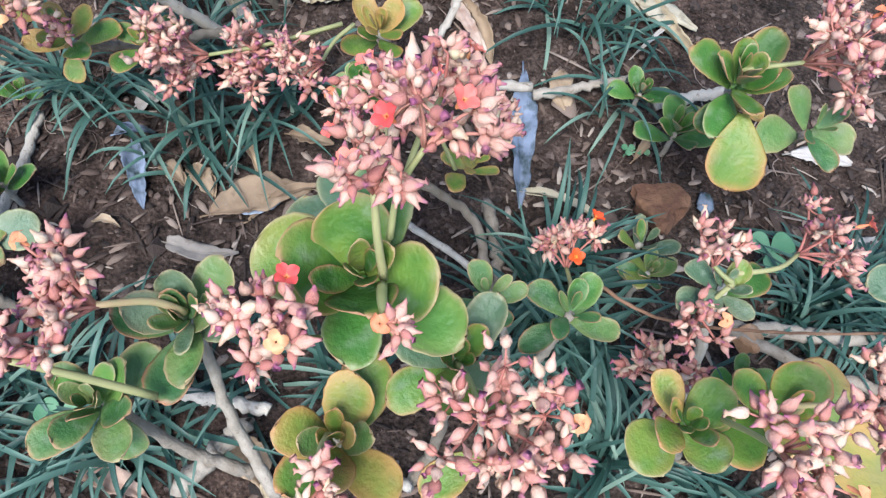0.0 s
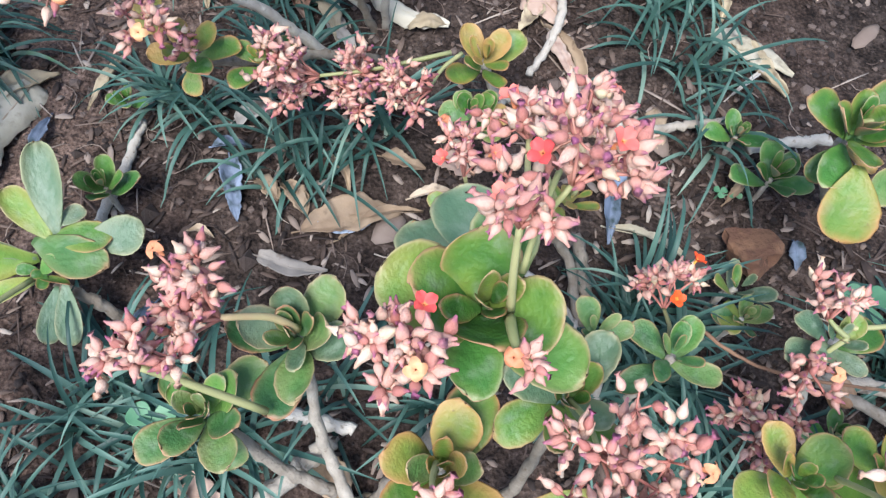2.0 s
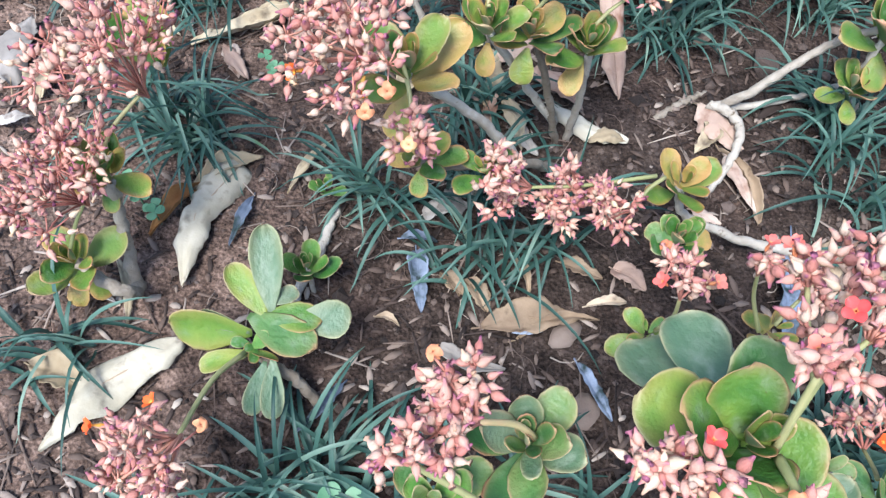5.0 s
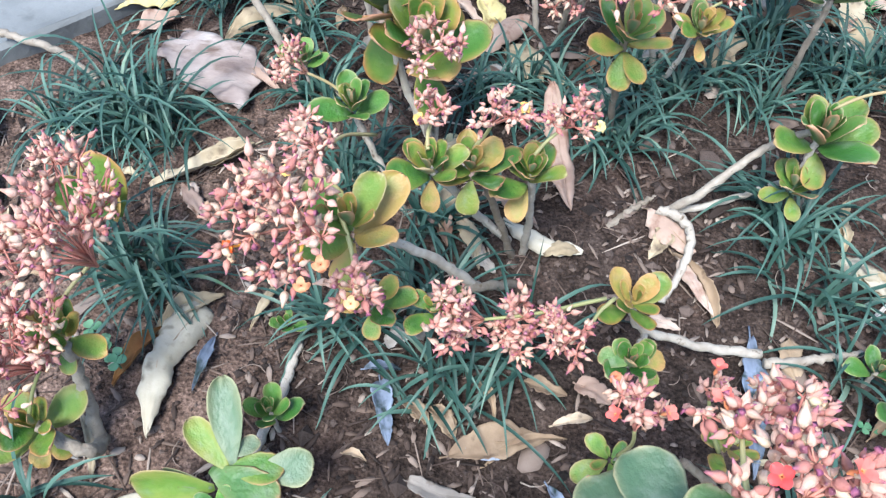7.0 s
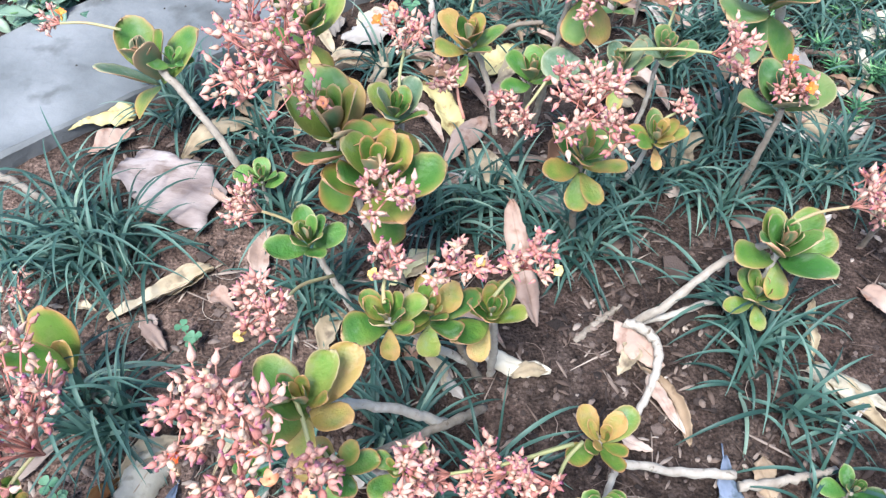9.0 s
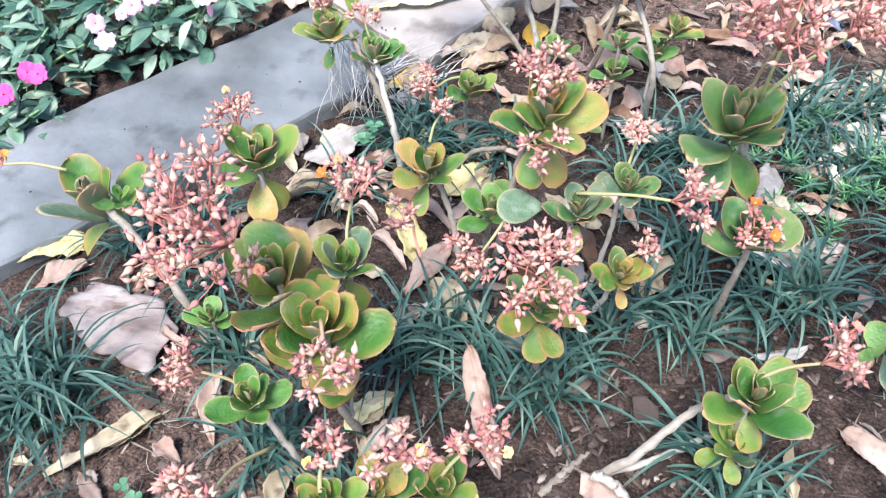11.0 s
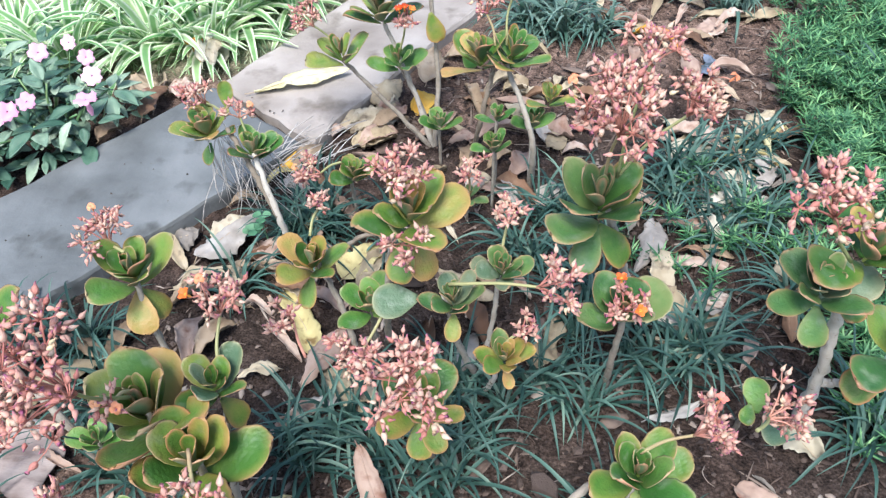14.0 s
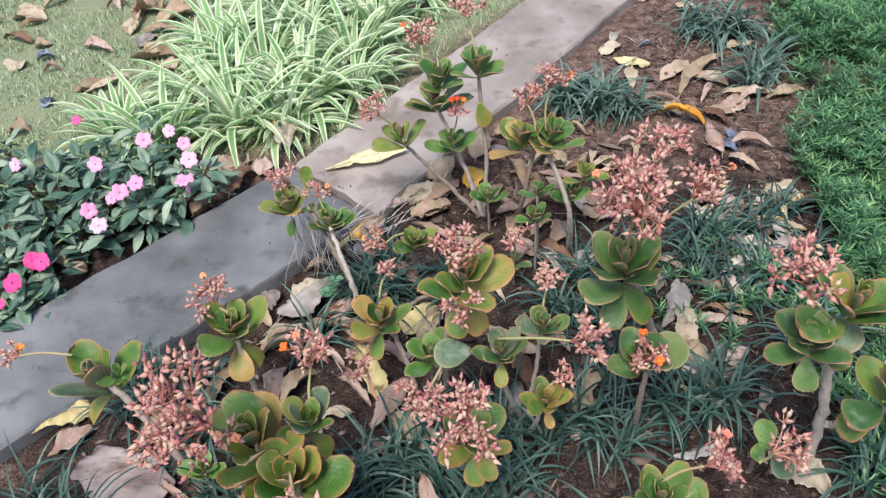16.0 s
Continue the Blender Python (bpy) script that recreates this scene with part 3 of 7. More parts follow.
def soil_material():
    m = bpy.data.materials.new("soil_and_lawn")
    m.use_nodes = True
    nt = m.node_tree
    n, l = nt.nodes, nt.links.new
    b = n["Principled BSDF"]
    b.inputs["Roughness"].default_value, b.inputs["Specular IOR Level"].default_value = 0.95, 0.15
    tex = n.new("ShaderNodeTexCoord")
    def noise_at(scale, detail=6.0, rough=0.6):
        t = n.new("ShaderNodeTexNoise")
        t.inputs["Scale"].default_value, t.inputs["Detail"].default_value, t.inputs["Roughness"].default_value = scale, detail, rough
        l(tex.outputs["Object"], t.inputs["Vector"])
        return t
    fine, broad, clod = noise_at(230, 8, 0.68), noise_at(5, 5), noise_at(34, 5, 0.6)
    both = n.new("ShaderNodeMix")
    both.inputs[0].default_value = 0.45
    l(fine.outputs["Fac"], both.inputs[2])
    l(clod.outputs["Fac"], both.inputs[3])
    # near-black low stops put the shade of the crevices into the soil colour
    ramp = hue(nt, [(0.36, (0.004, 0.0032, 0.0028)), (0.45, (0.022, 0.0168, 0.0141)), (0.54, (0.05, 0.0388, 0.0328)), (0.69, (0.128, 0.104, 0.09))])
    l(both.outputs[0], ramp.inputs[0])
    red = hue(nt, [(0.3, (0.72, 0.7, 0.7)), (0.45, (1.05, 0.97, 0.93)), (0.6, (1.18, 1.02, 0.95)), (0.72, (2.1, 1.85, 1.72)), (1.0, (3.5, 3.05, 2.8))])
    dust = n.new("ShaderNodeAttribute")
    dust.attribute_name = "dust"
    more = n.new("ShaderNodeMath")
    more.operation = "MULTIPLY_ADD"
    l(dust.outputs["Fac"], more.inputs[0])
    more.inputs[1].default_value = 0.42
    l(broad.outputs["Fac"], more.inputs[2])
    l(more.outputs[0], red.inputs[0])
    mul = n.new("ShaderNodeMix")
    mul.data_type, mul.blend_type = "RGBA", "MULTIPLY"
    mul.inputs[0].default_value = 1.0
    l(ramp.outputs[0], mul.inputs[6])
    l(red.outputs[0], mul.inputs[7])
    att = n.new("ShaderNodeAttribute")
    att.attribute_name = "lawn"
    thatch = hue(nt, [(0.3, (0.08, 0.12, 0.06)), (0.5, (0.21, 0.25, 0.14)), (0.7, (0.4, 0.39, 0.27))])
    l(fine.outputs["Fac"], thatch.inputs[0])
    over = n.new("ShaderNodeMix")
    over.data_type = "RGBA"
    l(att.outputs["Fac"], over.inputs[0])
    l(mul.outputs[2], over.inputs[6])
    l(thatch.outputs[0], over.inputs[7])
    l(over.outputs[2], b.inputs["Base Color"])
    bump = n.new("ShaderNodeBump")
    bump.inputs["Strength"].default_value, bump.inputs["Distance"].default_value = 1.0, 0.006
    vor = n.new("ShaderNodeTexVoronoi")
    vor.inputs["Scale"].default_value = 210
    l(tex.outputs["Object"], vor.inputs["Vector"])
    mixh = n.new("ShaderNodeMix")
    mixh.inputs[0].default_value = 0.5
    l(both.outputs[0], mixh.inputs[2])
    l(vor.outputs["Distance"], mixh.inputs[3])
    l(mixh.outputs[0], bump.inputs["Height"])
    l(bump.outputs[0], b.inputs["Normal"])
    return m


# the stone edging runs from the near left to the far right
def side(x, y):
    """Metres beyond the middle line of the edging; positive: the lawn's side."""
    if x < -0.3:
        return (y - 1.62) * 0.72 - (x + 0.44) * 0.69 + 0.14
    return (y - 1.62) * 0.62 - (x + 0.44) * 0.78 + 0.14


def lawn_share(x, y):
    s = side(x, y) - 0.16 + 0.1 * noise.noise(Vector((x * 3, y * 3, 5)))
    if y < 1.9:
        s = min(s, y - 1.75 + 0.1 * noise.noise(Vector((x * 4, y * 4, 8))))
    far = max(abs(x) - 1.6, y - 3.2, -0.7 - y)
    return max(0.0, min(1.0, max(s / 0.15, far / 0.4)))


xs = [-60, -25, -10, -5, -3, -2.2] + [-1.8 + 0.009 * k for k in range(366)] + [1.6, 2.2, 3, 5, 10, 25, 60]
ys = [-60, -25, -10, -4, -2, -1.2, -0.8] + [-0.5 + 0.009 * k for k in range(401)] + [3.3, 3.8, 5, 8, 15, 30, 60]
V = [(x, y, gz(x, y)) for y in ys for x in xs]
F = [(j * len(xs) + i, j * len(xs) + i + 1, (j + 1) * len(xs) + i + 1, (j + 1) * len(xs) + i) for j in range(len(ys) - 1) for i in range(len(xs) - 1)]
ground = new("ground", mesh_of("ground", V, F, soil_material(), ("lawn", [lawn_share(x, y) for x, y, z in V])))
dust = ground.data.attributes.new("dust", "FLOAT", "POINT")
dust.data.foreach_set("value", [max(0.0, min(1.0, (-0.3 - x + 0.2 * noise.noise(Vector((x * 4, y * 4, 31)))) / 0.25)) * max(0.0, min(1.0, (1.0 - y) / 0.2)) + 1.5 * max(0.0, min(1.0, (y - 1.45 + 0.2 * noise.noise(Vector((x * 5, y * 5, 3)))) / 0.4)) for x, y, z in V])
tagged(ground, "reddish brown crumbly soil running into thin dry lawn", "ground", kind="structure")


# ---- stone edging ----
def slab_material(name, lo, mid, hi):
    return material(name, [(0.34, lo), (0.5, mid), (0.66, hi)], 6, 0.7, 0.8, 55, spread=0.0, spots=((lo[0] * 0.7, lo[1] * 0.68, lo[2] * 0.64), 16, 0.56, 0.75), bump_dist=0.003, detail=9)


def slab(name, corners, z0, z1, mat, label, seed):
    """A flat slab with broken edges; corners run round its outline."""
    rng = random.Random(seed)
    out = []
    for k in range(4):
        a, b = Vector(corners[k]), Vector(corners[(k + 1) % 4])
        n = max(3, int((b - a).length / 0.035))
        nrm = Vector((b.y - a.y, a.x - b.x)).normalized()
        out += [a.lerp(b, i / n) + nrm * rng.uniform(-0.004, 0.004) for i in range(n)]
    m = sum(out, Vector((0, 0))) / len(out)
    V, F = [], []
    n = len(out)
    for z, inset in ((z0, 0.0), (z1 - 0.006, 0.0), (z1, 0.006)):
        for p in out:
            q = p + (m - p).normalized() * (inset + (rng.uniform(0, 0.003) if inset else 0))
            V.append((q.x, q.y, z + rng.uniform(-0.001, 0.001)))
    for r in range(2):
        for k in range(n):
            F.append((r * n + k, r * n + (k + 1) % n, (r + 1) * n + (k + 1) % n, (r + 1) * n + k))
    F.append(tuple(2 * n + k for k in range(n)))
    ob = new(name, mesh_of(name, V, F, mat, smooth=False))
    return tagged(ob, label, "paving slab", "stone edging", "structure")


slab("pavement", [(-1.62, 0.22), (-0.255, 1.485), (-0.445, 1.69), (-1.82, 0.42)], -0.03, 0.034,
     slab_material("slate_grey", (0.078, 0.084, 0.083), (0.127, 0.136, 0.135), (0.19, 0.2, 0.198)), "flat dark grey stone slab edging the bed", 1)
slab("pavement", [(-0.235, 1.493), (0.62, 2.59), (0.335, 2.66), (-0.437, 1.70)], -0.03, 0.03,
     slab_material("slate_brown", (0.185, 0.158, 0.134), (0.272, 0.239, 0.208), (0.372, 0.335, 0.298)), "flat brownish stone slab edging the bed", 2)

# ---- succulents ----


def kalanchoe(x, y, label):
    return thing("kalanchoe", (x, y, gz(x, y)), label, "succulent", "succulents in the bed")


def stem(plant, pts, r0=0.005, r1=0.0035, mat="stem", n=None, name="stem"):
    rng = random.Random(len(bpy.data.objects))
    V, F = [], []
    n = n or 7 * len(pts)
    line = smooth_line(pts, n)
    for p in line[1:-1]:
        p += Vector((rng.uniform(-1, 1), rng.uniform(-1, 1), rng.uniform(-1, 1))) * r0 * 0.25
    tube(V, F, line, r0, r1, 8, 0.1 if mat == "stem" else 0.0, rng)
    return hang(name, mesh_of(name, V, F, MAT[mat]), plant)


def rosette(plant, c, axis, r, n=10, kind="green", flat=14, top=80, turn=0.0, seed=None, odd=None, skirt=()):
    """Crossed pairs of leaves up a shoot that ends at c: the outer ones r long and spread at the angle flat, the inner ones short and upright.
    skirt: the ways, in degrees round the shoot, in which old leaves hang below it."""
    rng = random.Random(seed if seed is not None else len(bpy.data.objects))
    w = Vector(axis).normalized()
    u = (Vector((1, 0, 0)) - w * w.x).normalized()
    v = w.cross(u)
    pairs = max(4, (n + 2) // 2)
    stem_kind = kind.split("_")[0]
    for k in range(pairs):
        f = k / (pairs - 1)
        for s in (0, 180):
            az = radians(turn + 90 * k + 9 * k + s + rng.uniform(-16, 16))
            el = radians(flat + (top - flat) * f ** 0.85 + rng.uniform(-12, 12))
            size = r * (1 - 0.6 * f ** 1.1) * rng.uniform(0.82, 1.12)
            d = u * math.cos(az) + v * math.sin(az)
            way, up = d * math.cos(el) + w * math.sin(el), w * math.cos(el) - d * math.sin(el)
            k2 = odd if odd and rng.random() < 0.35 and f < 0.7 else kind if f < 0.6 else stem_kind
            at = Vector(c) + w * r * (0.5 * f - 0.42) + d * 0.0025
            tilt = Vector((rng.uniform(-1, 1), rng.uniform(-1, 1), rng.uniform(-1, 1))) * 0.24
            m = axes(way, up + tilt, at, size) @ Matrix.Diagonal((1, rng.uniform(0.9, 1.08), 1, 1))
            shapes = LEAVES[k2] if f < 0.55 or k2.endswith("_long") else LEAVES[k2.split("_")[0] + "_long"]
            hang("leaf", rng.choice(shapes), plant, m)
    for a in skirt:
        az, el = radians(a), radians(rng.uniform(-50, -12))
        d = u * math.cos(az) + v * math.sin(az)
        way, up = d * math.cos(el) + w * math.sin(el), w * math.cos(el) - d * math.sin(el)
        hang("leaf", rng.choice(LEAVES["olive" if rng.random() < 0.6 else stem_kind]), plant, axes(way, up, Vector(c) - w * r * 0.5 + d * 0.003, r * rng.uniform(0.6, 0.8)))


def one_leaf(plant, at, way, up, size, kind="green", i=0, label=""):
    hang("leaf", LEAVES[kind][i], plant, axes(way, up, at, size), label)


def leaf_at(plant, base, tip, up, ratio, kind, i):
    """One leaf from its foot to its tip; ratio: its width over its length."""
    way = Vector(tip) - Vector(base)
    m = axes(way, up, Vector(base), way.length) @ Matrix.Diagonal((1, ratio / (0.92 if kind.endswith("_round") else 0.66), 1, 1))
    hang("leaf", LEAVES[kind][i], plant, m)


def add_bud(V, F, R, m, i):
    base = len(V)
    V += [m @ v.co for v in BUDS[i].vertices]
    R += [d.value for d in BUDS[i].attributes["tip"].data]
    F += [tuple(base + q for q in f.vertices) for f in BUDS[i].polygons]


def head(plant, root, c, s, n=40, tall=0.75, open_flowers=(), way=None, stalk="shoot", seed=None, bud=0.0165, thick=0.0022):
    """A cyme on a stalk from root: branches and pedicels as one mesh, each bud and flower a piece of it; s: its radius."""
    rng = random.Random(seed if seed is not None else len(bpy.data.objects) * 7)
    root, c = Vector(root), Vector(c)
    d = Vector(way).normalized() if way else ((c - root).normalized() + Vector((0, 0, 0.35))).normalized()
    foot = c - d * s * 0.62
    V, F = [], []
    if (foot - root).length > 0.004:
        mid = (root + foot) / 2 + Vector((rng.uniform(-1, 1), rng.uniform(-1, 1), rng.uniform(-0.2, 1))) * (foot - root).length * 0.08
        tube(V, F, smooth_line([root, mid, foot], 9), thick, thick * 0.75, 7)
        hang("flower_stalk", mesh_of("flower_stalk", V, F, MAT[stalk]), plant)
    V, F = [], []
    u = d.orthogonal().normalized()
    v = d.cross(u)
    nodes = []
    count = max(5, n // 5)
    for k in range(count):
        a, q = k * 2.4 + rng.uniform(-0.5, 0.5), math.sqrt((k + 0.5) / count) * rng.uniform(0.85, 1.2)
        p = c + (u * math.cos(a) + v * math.sin(a)) * s * 0.78 * q + d * s * tall * rng.uniform(-0.4, 0.4) * (1.2 - 0.5 * q)
        nodes.append(p)
        m = foot.lerp(p, 0.5) + d * s * 0.08
        tube(V, F, smooth_line([foot - d * s * 0.1 * rng.random(), m, p], 5), thick * 0.55, thick * 0.4, 5)
    tips = []
    for k in range(int(n * 1.45)):
        p0 = nodes[k % len(nodes)]
        out = (p0 - foot).normalized() * 0.25 + Vector((rng.gauss(0, 0.8), rng.gauss(0, 0.8), rng.gauss(0.15, 0.75)))
        out.normalize()
        p = p0 + out * s * rng.uniform(0.04, 0.32)
        tube(V, F, [p0, (p0 + p) / 2 + Vector((0, 0, -0.001)), p], thick * 0.33, thick * 0.3, 4)
        tips.append((p, (out + Vector((0, 0, 0.3)) + rng_vec(rng) * 0.5).normalized()))
    green_parts = len(F)
    R = [0.0] * len(V)
    for k in range(int(n * 1.5)):
        # the smaller withered buds that fill the head
        p0 = nodes[rng.randrange(len(nodes))]
        out = ((p0 - foot).normalized() * 0.5 + Vector((rng.gauss(0, 0.9), rng.gauss(0, 0.9), rng.gauss(0.1, 0.8)))).normalized()
        add_bud(V, F, R, axes(out, rng_vec(rng), p0 + out * s * rng.uniform(0.0, 0.26), bud * rng.uniform(0.4, 0.66)), rng.randrange(6))
    me = mesh_of("flower_head", V, F, MAT["pedicel"], ("tip", R))
    me.materials.append(MAT["bud_small"])
    me.polygons.foreach_set("material_index", [0 if k < green_parts else 1 for k in range(len(F))])
    cyme = hang("flower_head", me, plant)
    for k, (p, way2) in enumerate(tips):
        size = bud * rng.uniform(0.5, 0.82)
        hang("bud", BUDS[rng.randrange(6)], cyme, axes(way2, rng_vec(rng), p, size))
    for col, off in open_flowers:
        off = Vector(off)
        p = c + off * min(1.0, s * 0.95 / max(off.length, 1e-6))
        near = min(nodes, key=lambda q: (q - p).length)
        V, F = [], []
        tube(V, F, [near, (near + p) / 2, p - Vector((0, 0, 0.006))], thick * 0.35, thick * 0.35, 4)
        hang("flower_stalk", mesh_of("flower_stalk", V, F, MAT["pedicel"]), cyme)
        face = (p - foot).normalized() + Vector((0, -0.35, 0.5))
        m = axes(Vector((0, 0, 1)).cross(face) + Vector((0.01, 0, 0)), face, p, 0.0145 if col in ("orange", "red") else 0.013)
        hang("flower", FLOWERS[col], cyme, m, {"orange": "open orange flower with yellow eye", "red": "open red flower", "closed": "half-open salmon flower", "yellow": "half-open yellow flower"}[col])
    return cyme


def rng_vec(rng):
    return Vector((rng.uniform(-1, 1), rng.uniform(-1, 1), rng.uniform(-1, 1)))


def sprout(x, y, z, r, kind="bright", n=10, axis=(0, 0, 1), label="small bright green succulent shoot with nested leaves in the soil"):
    p = kalanchoe(x, y, label)
    if z > 0.03:
        stem(p, [(x, y, gz(x, y) - 0.01), (x, y, z * 0.5), (x, y, z - r * 0.2)], 0.003, 0.0025, n=8)
    rosette(p, (x, y, z), axis, r, n, kind, 35, 80)
    return p


# the big rosette that stands highest, with its side shoots
p = kalanchoe(-0.113, 0.062, "large green kalanchoe with red-rimmed round leaves and withering pink heads")
stem(p, [(-0.113, 0.064, -0.010), (-0.088, 0.085, 0.048), (-0.042, 0.128, 0.177), (-0.020, 0.158, 0.284)], 0.0075, 0.005)
stem(p, [(-0.113, 0.060, 0.030), (-0.147, 0.118, 0.089), (-0.156, 0.164, 0.199)], 0.006, 0.004)
stem(p, [(-0.133, 0.077, 0.040), (-0.183, 0.091, 0.094), (-0.215, 0.110, 0.182)], 0.006, 0.004)
rosette(p, (-0.034, 0.161, 0.310), (-0.02, -0.12, 1), 0.070, 13, "green_round", 18, 76, 160, 163, "bright")
leaf_at(p, (-0.030, 0.215, 0.235), (-0.052, 0.282, 0.228), (0.1, -0.3, 0.95), 0.85, "grey_round", 1)
leaf_at(p, (-0.045, 0.212, 0.225), (-0.085, 0.270, 0.198), (0.2, -0.35, 0.92), 0.75, "grey_round", 2)
rosette(p, (-0.157, 0.159, 0.225), (-0.1, -0.15, 1), 0.058, 15, "dark", 24, 82, 70, 102, "grey")
rosette(p, (-0.216, 0.105, 0.203), (-0.05, -0.05, 1), 0.051, 15, "dark", 18, 82, 35, 103, "bright", (300,))
head(p, (-0.021, 0.155, 0.320), (-0.026, 0.182, 0.408), 0.028, 22, 0.9, [("red", (-0.011, -0.004, 0.008))], (0, 0.35, 0.9), bud=0.019, thick=0.0028)
head(p, (-0.018, 0.17, 0.345), (0.004, 0.212, 0.412), 0.034, 34, 0.9, [("red", (-0.024, -0.012, 0.01)), ("red", (0.012, -0.008, 0.02))], (0.2, 0.6, 0.7), bud=0.019)
head(p, (-0.014, 0.186, 0.360), (0.016, 0.262, 0.372), 0.026, 22, 0.9, [("red", (0.012, 0.018, -0.004))], (0.4, 0.8, 0.5), bud=0.018)
head(p, (-0.014, 0.186, 0.360), (-0.024, 0.252, 0.376), 0.022, 16, 0.9, [("red", (-0.008, 0.008, 0.004))], (-0.3, 0.8, 0.5), bud=0.018)
head(p, (-0.154, 0.160, 0.235), (-0.213, 0.149, 0.299), 0.040, 48, 0.7, [("closed", (-0.02, 0.03, 0.02))], (-0.7, 0, 0.7), bud=0.019, thick=0.003)
head(p, (-0.168, 0.105, 0.227), (-0.240, 0.114, 0.307), 0.022, 16, 0.7, (), (-0.5, 0.2, 0.7), bud=0.018, thick=0.003)
head(p, (-0.051, 0.131, 0.280), (-0.084, 0.115, 0.348), 0.033, 36, 0.8, [("closed", (0.012, -0.012, 0.022)), ("red", (0.014, 0.026, 0.014))], (-0.2, -0.1, 1), bud=0.019)
head(p, (-0.022, 0.148, 0.328), (-0.012, 0.117, 0.351), 0.011, 5, 0.8, [("closed", (-0.018, 0.002, 0.004))], (1, -0.4, 0.3), bud=0.019, thick=0.0035)

p = kalanchoe(0.002, 0.068, "green kalanchoe rosette with a dense fading pink flower head")
stem(p, [(0.002, 0.069, -0.010), (0.021, 0.095, 0.078), (0.030, 0.128, 0.235)], 0.006, 0.004)
rosette(p, (0.026, 0.124, 0.251), (0.05, -0.05, 1), 0.056, 11, "green", 20, 78, 40, 104, "grey")
leaf_at(p, (0.045, 0.071, 0.223), (0.004, 0.044, 0.217), (0.44, 0.31, 0.84), 0.59, "olive", 0)
stem(p, [(0.001, 0.067, 0.020), (-0.026, 0.078, 0.077), (-0.054, 0.081, 0.220)], 0.005, 0.0035)
rosette(p, (-0.050, 0.076, 0.228), (0.0, -0.05, 1), 0.061, 12, "olive", 26, 80, 53, 105, "dark", (160,))
head(p, (0.025, 0.121, 0.261), (0.042, 0.071, 0.325), 0.047, 62, 0.7, [("closed", (0.05, 0.0, 0.01))], (0.2, -0.35, 0.9), bud=0.019)
head(p, (-0.055, 0.078, 0.246), (-0.053, 0.034, 0.305), 0.023, 18, 0.7, (), (0, -0.5, 0.8), bud=0.019)

p = kalanchoe(0.255, 0.082, "olive kalanchoe with orange-rimmed leaves and a pink flower head")
stem(p, [(0.255, 0.083, -0.010), (0.237, 0.101, 0.054), (0.188, 0.092, 0.217)], 0.006, 0.004)
rosette(p, (0.179, 0.089, 0.233), (-0.1, 0.0, 1), 0.048, 11, "green_round", 18, 76, 20, 106, "olive")
rosette(p, (0.262, 0.099, 0.207), (0.05, 0.0, 1), 0.055, 10, "olive_round", 16, 74, 30, 107, "green")
leaf_at(p, (0.285, 0.077, 0.195), (0.377, 0.060, 0.166), (-0.64, 0.03, 0.77), 0.78, "olive_round", 1)
leaf_at(p, (0.394, 0.199, 0.195), (0.354, 0.208, 0.191), (0.14, -0.37, 0.92), 0.78, "grey_round", 0)
stem(p, [(0.257, 0.080, 0.042), (0.257, 0.108, 0.080), (0.249, 0.110, 0.183)], 0.005, 0.004)
head(p, (0.202, 0.091, 0.235), (0.196, 0.052, 0.344), 0.036, 40, 0.8, [("closed", (0.03, -0.02, 0.0))], (0, -0.3, 1), bud=0.019)
head(p, (0.248, 0.102, 0.217), (0.286, 0.085, 0.300), 0.036, 28, 0.8, (), (0.2, -0.2, 1), bud=0.019)

p = kalanchoe(0.338, 0.415, "green kalanchoe with one yellowing leaf on a pale leaning stem")
stem(p, [(0.390, 0.409, -0.010), (0.330, 0.408, 0.054), (0.266, 0.374, 0.197)], 0.007, 0.005)
stem(p, [(0.268, 0.473, 0.020), (0.311, 0.480, 0.030), (0.350, 0.478, 0.045)], 0.0065, 0.0065)
rosette(p, (0.255, 0.357, 0.241), (-0.02, -0.1, 1), 0.055, 12, "green", 16, 78, 58, 108, "bright", (230, 280, 330))
leaf_at(p, (0.257, 0.330, 0.231), (0.249, 0.277, 0.202), (0.05, 0.46, 0.89), 0.78, "olive", 2)
head(p, (0.252, 0.359, 0.248), (0.311, 0.347, 0.292), 0.049, 60, 0.9, [("closed", (0.02, 0.02, 0.02))], (0.5, -0.2, 0.7), bud=0.019)
rosette(p, (0.316, 0.321, 0.228), (0.2, -0.2, 1), 0.046, 7, "dark", 5, 60, 10, 14)
stem(p, [(0.330, 0.408, 0.054), (0.326, 0.356, 0.138), (0.316, 0.325, 0.211)], 0.005, 0.004)

# the trailing one whose long head lies over the grass
p = kalanchoe(-0.149, 0.563, "trailing kalanchoe with pale branches and drooping pink flower spray")
stem(p, [(-0.149, 0.564, 0.000), (-0.195, 0.501, 0.084), (-0.256, 0.441, 0.142), (-0.297, 0.411, 0.182)], 0.006, 0.004)
stem(p, [(-0.216, 0.463, 0.107), (-0.207, 0.414, 0.156), (-0.221, 0.406, 0.180)], 0.005, 0.004)
stem(p, [(-0.194, 0.509, 0.074), (-0.244, 0.473, 0.181), (-0.305, 0.428, 0.283)], 0.006, 0.004)
rosette(p, (-0.283, 0.402, 0.207), (0.05, -0.1, 1), 0.040, 9, "olive", 14, 70, 20, 112, "green", (270,))
rosette(p, (-0.227, 0.411, 0.191), (0.03, -0.03, 1), 0.031, 9, "olive", 18, 76, 57, 113, "green")
head(p, (-0.231, 0.403, 0.197), (-0.213, 0.405, 0.205), 0.026, 22, 0.8, (), (0.5, -0.3, 0.7), bud=0.017)
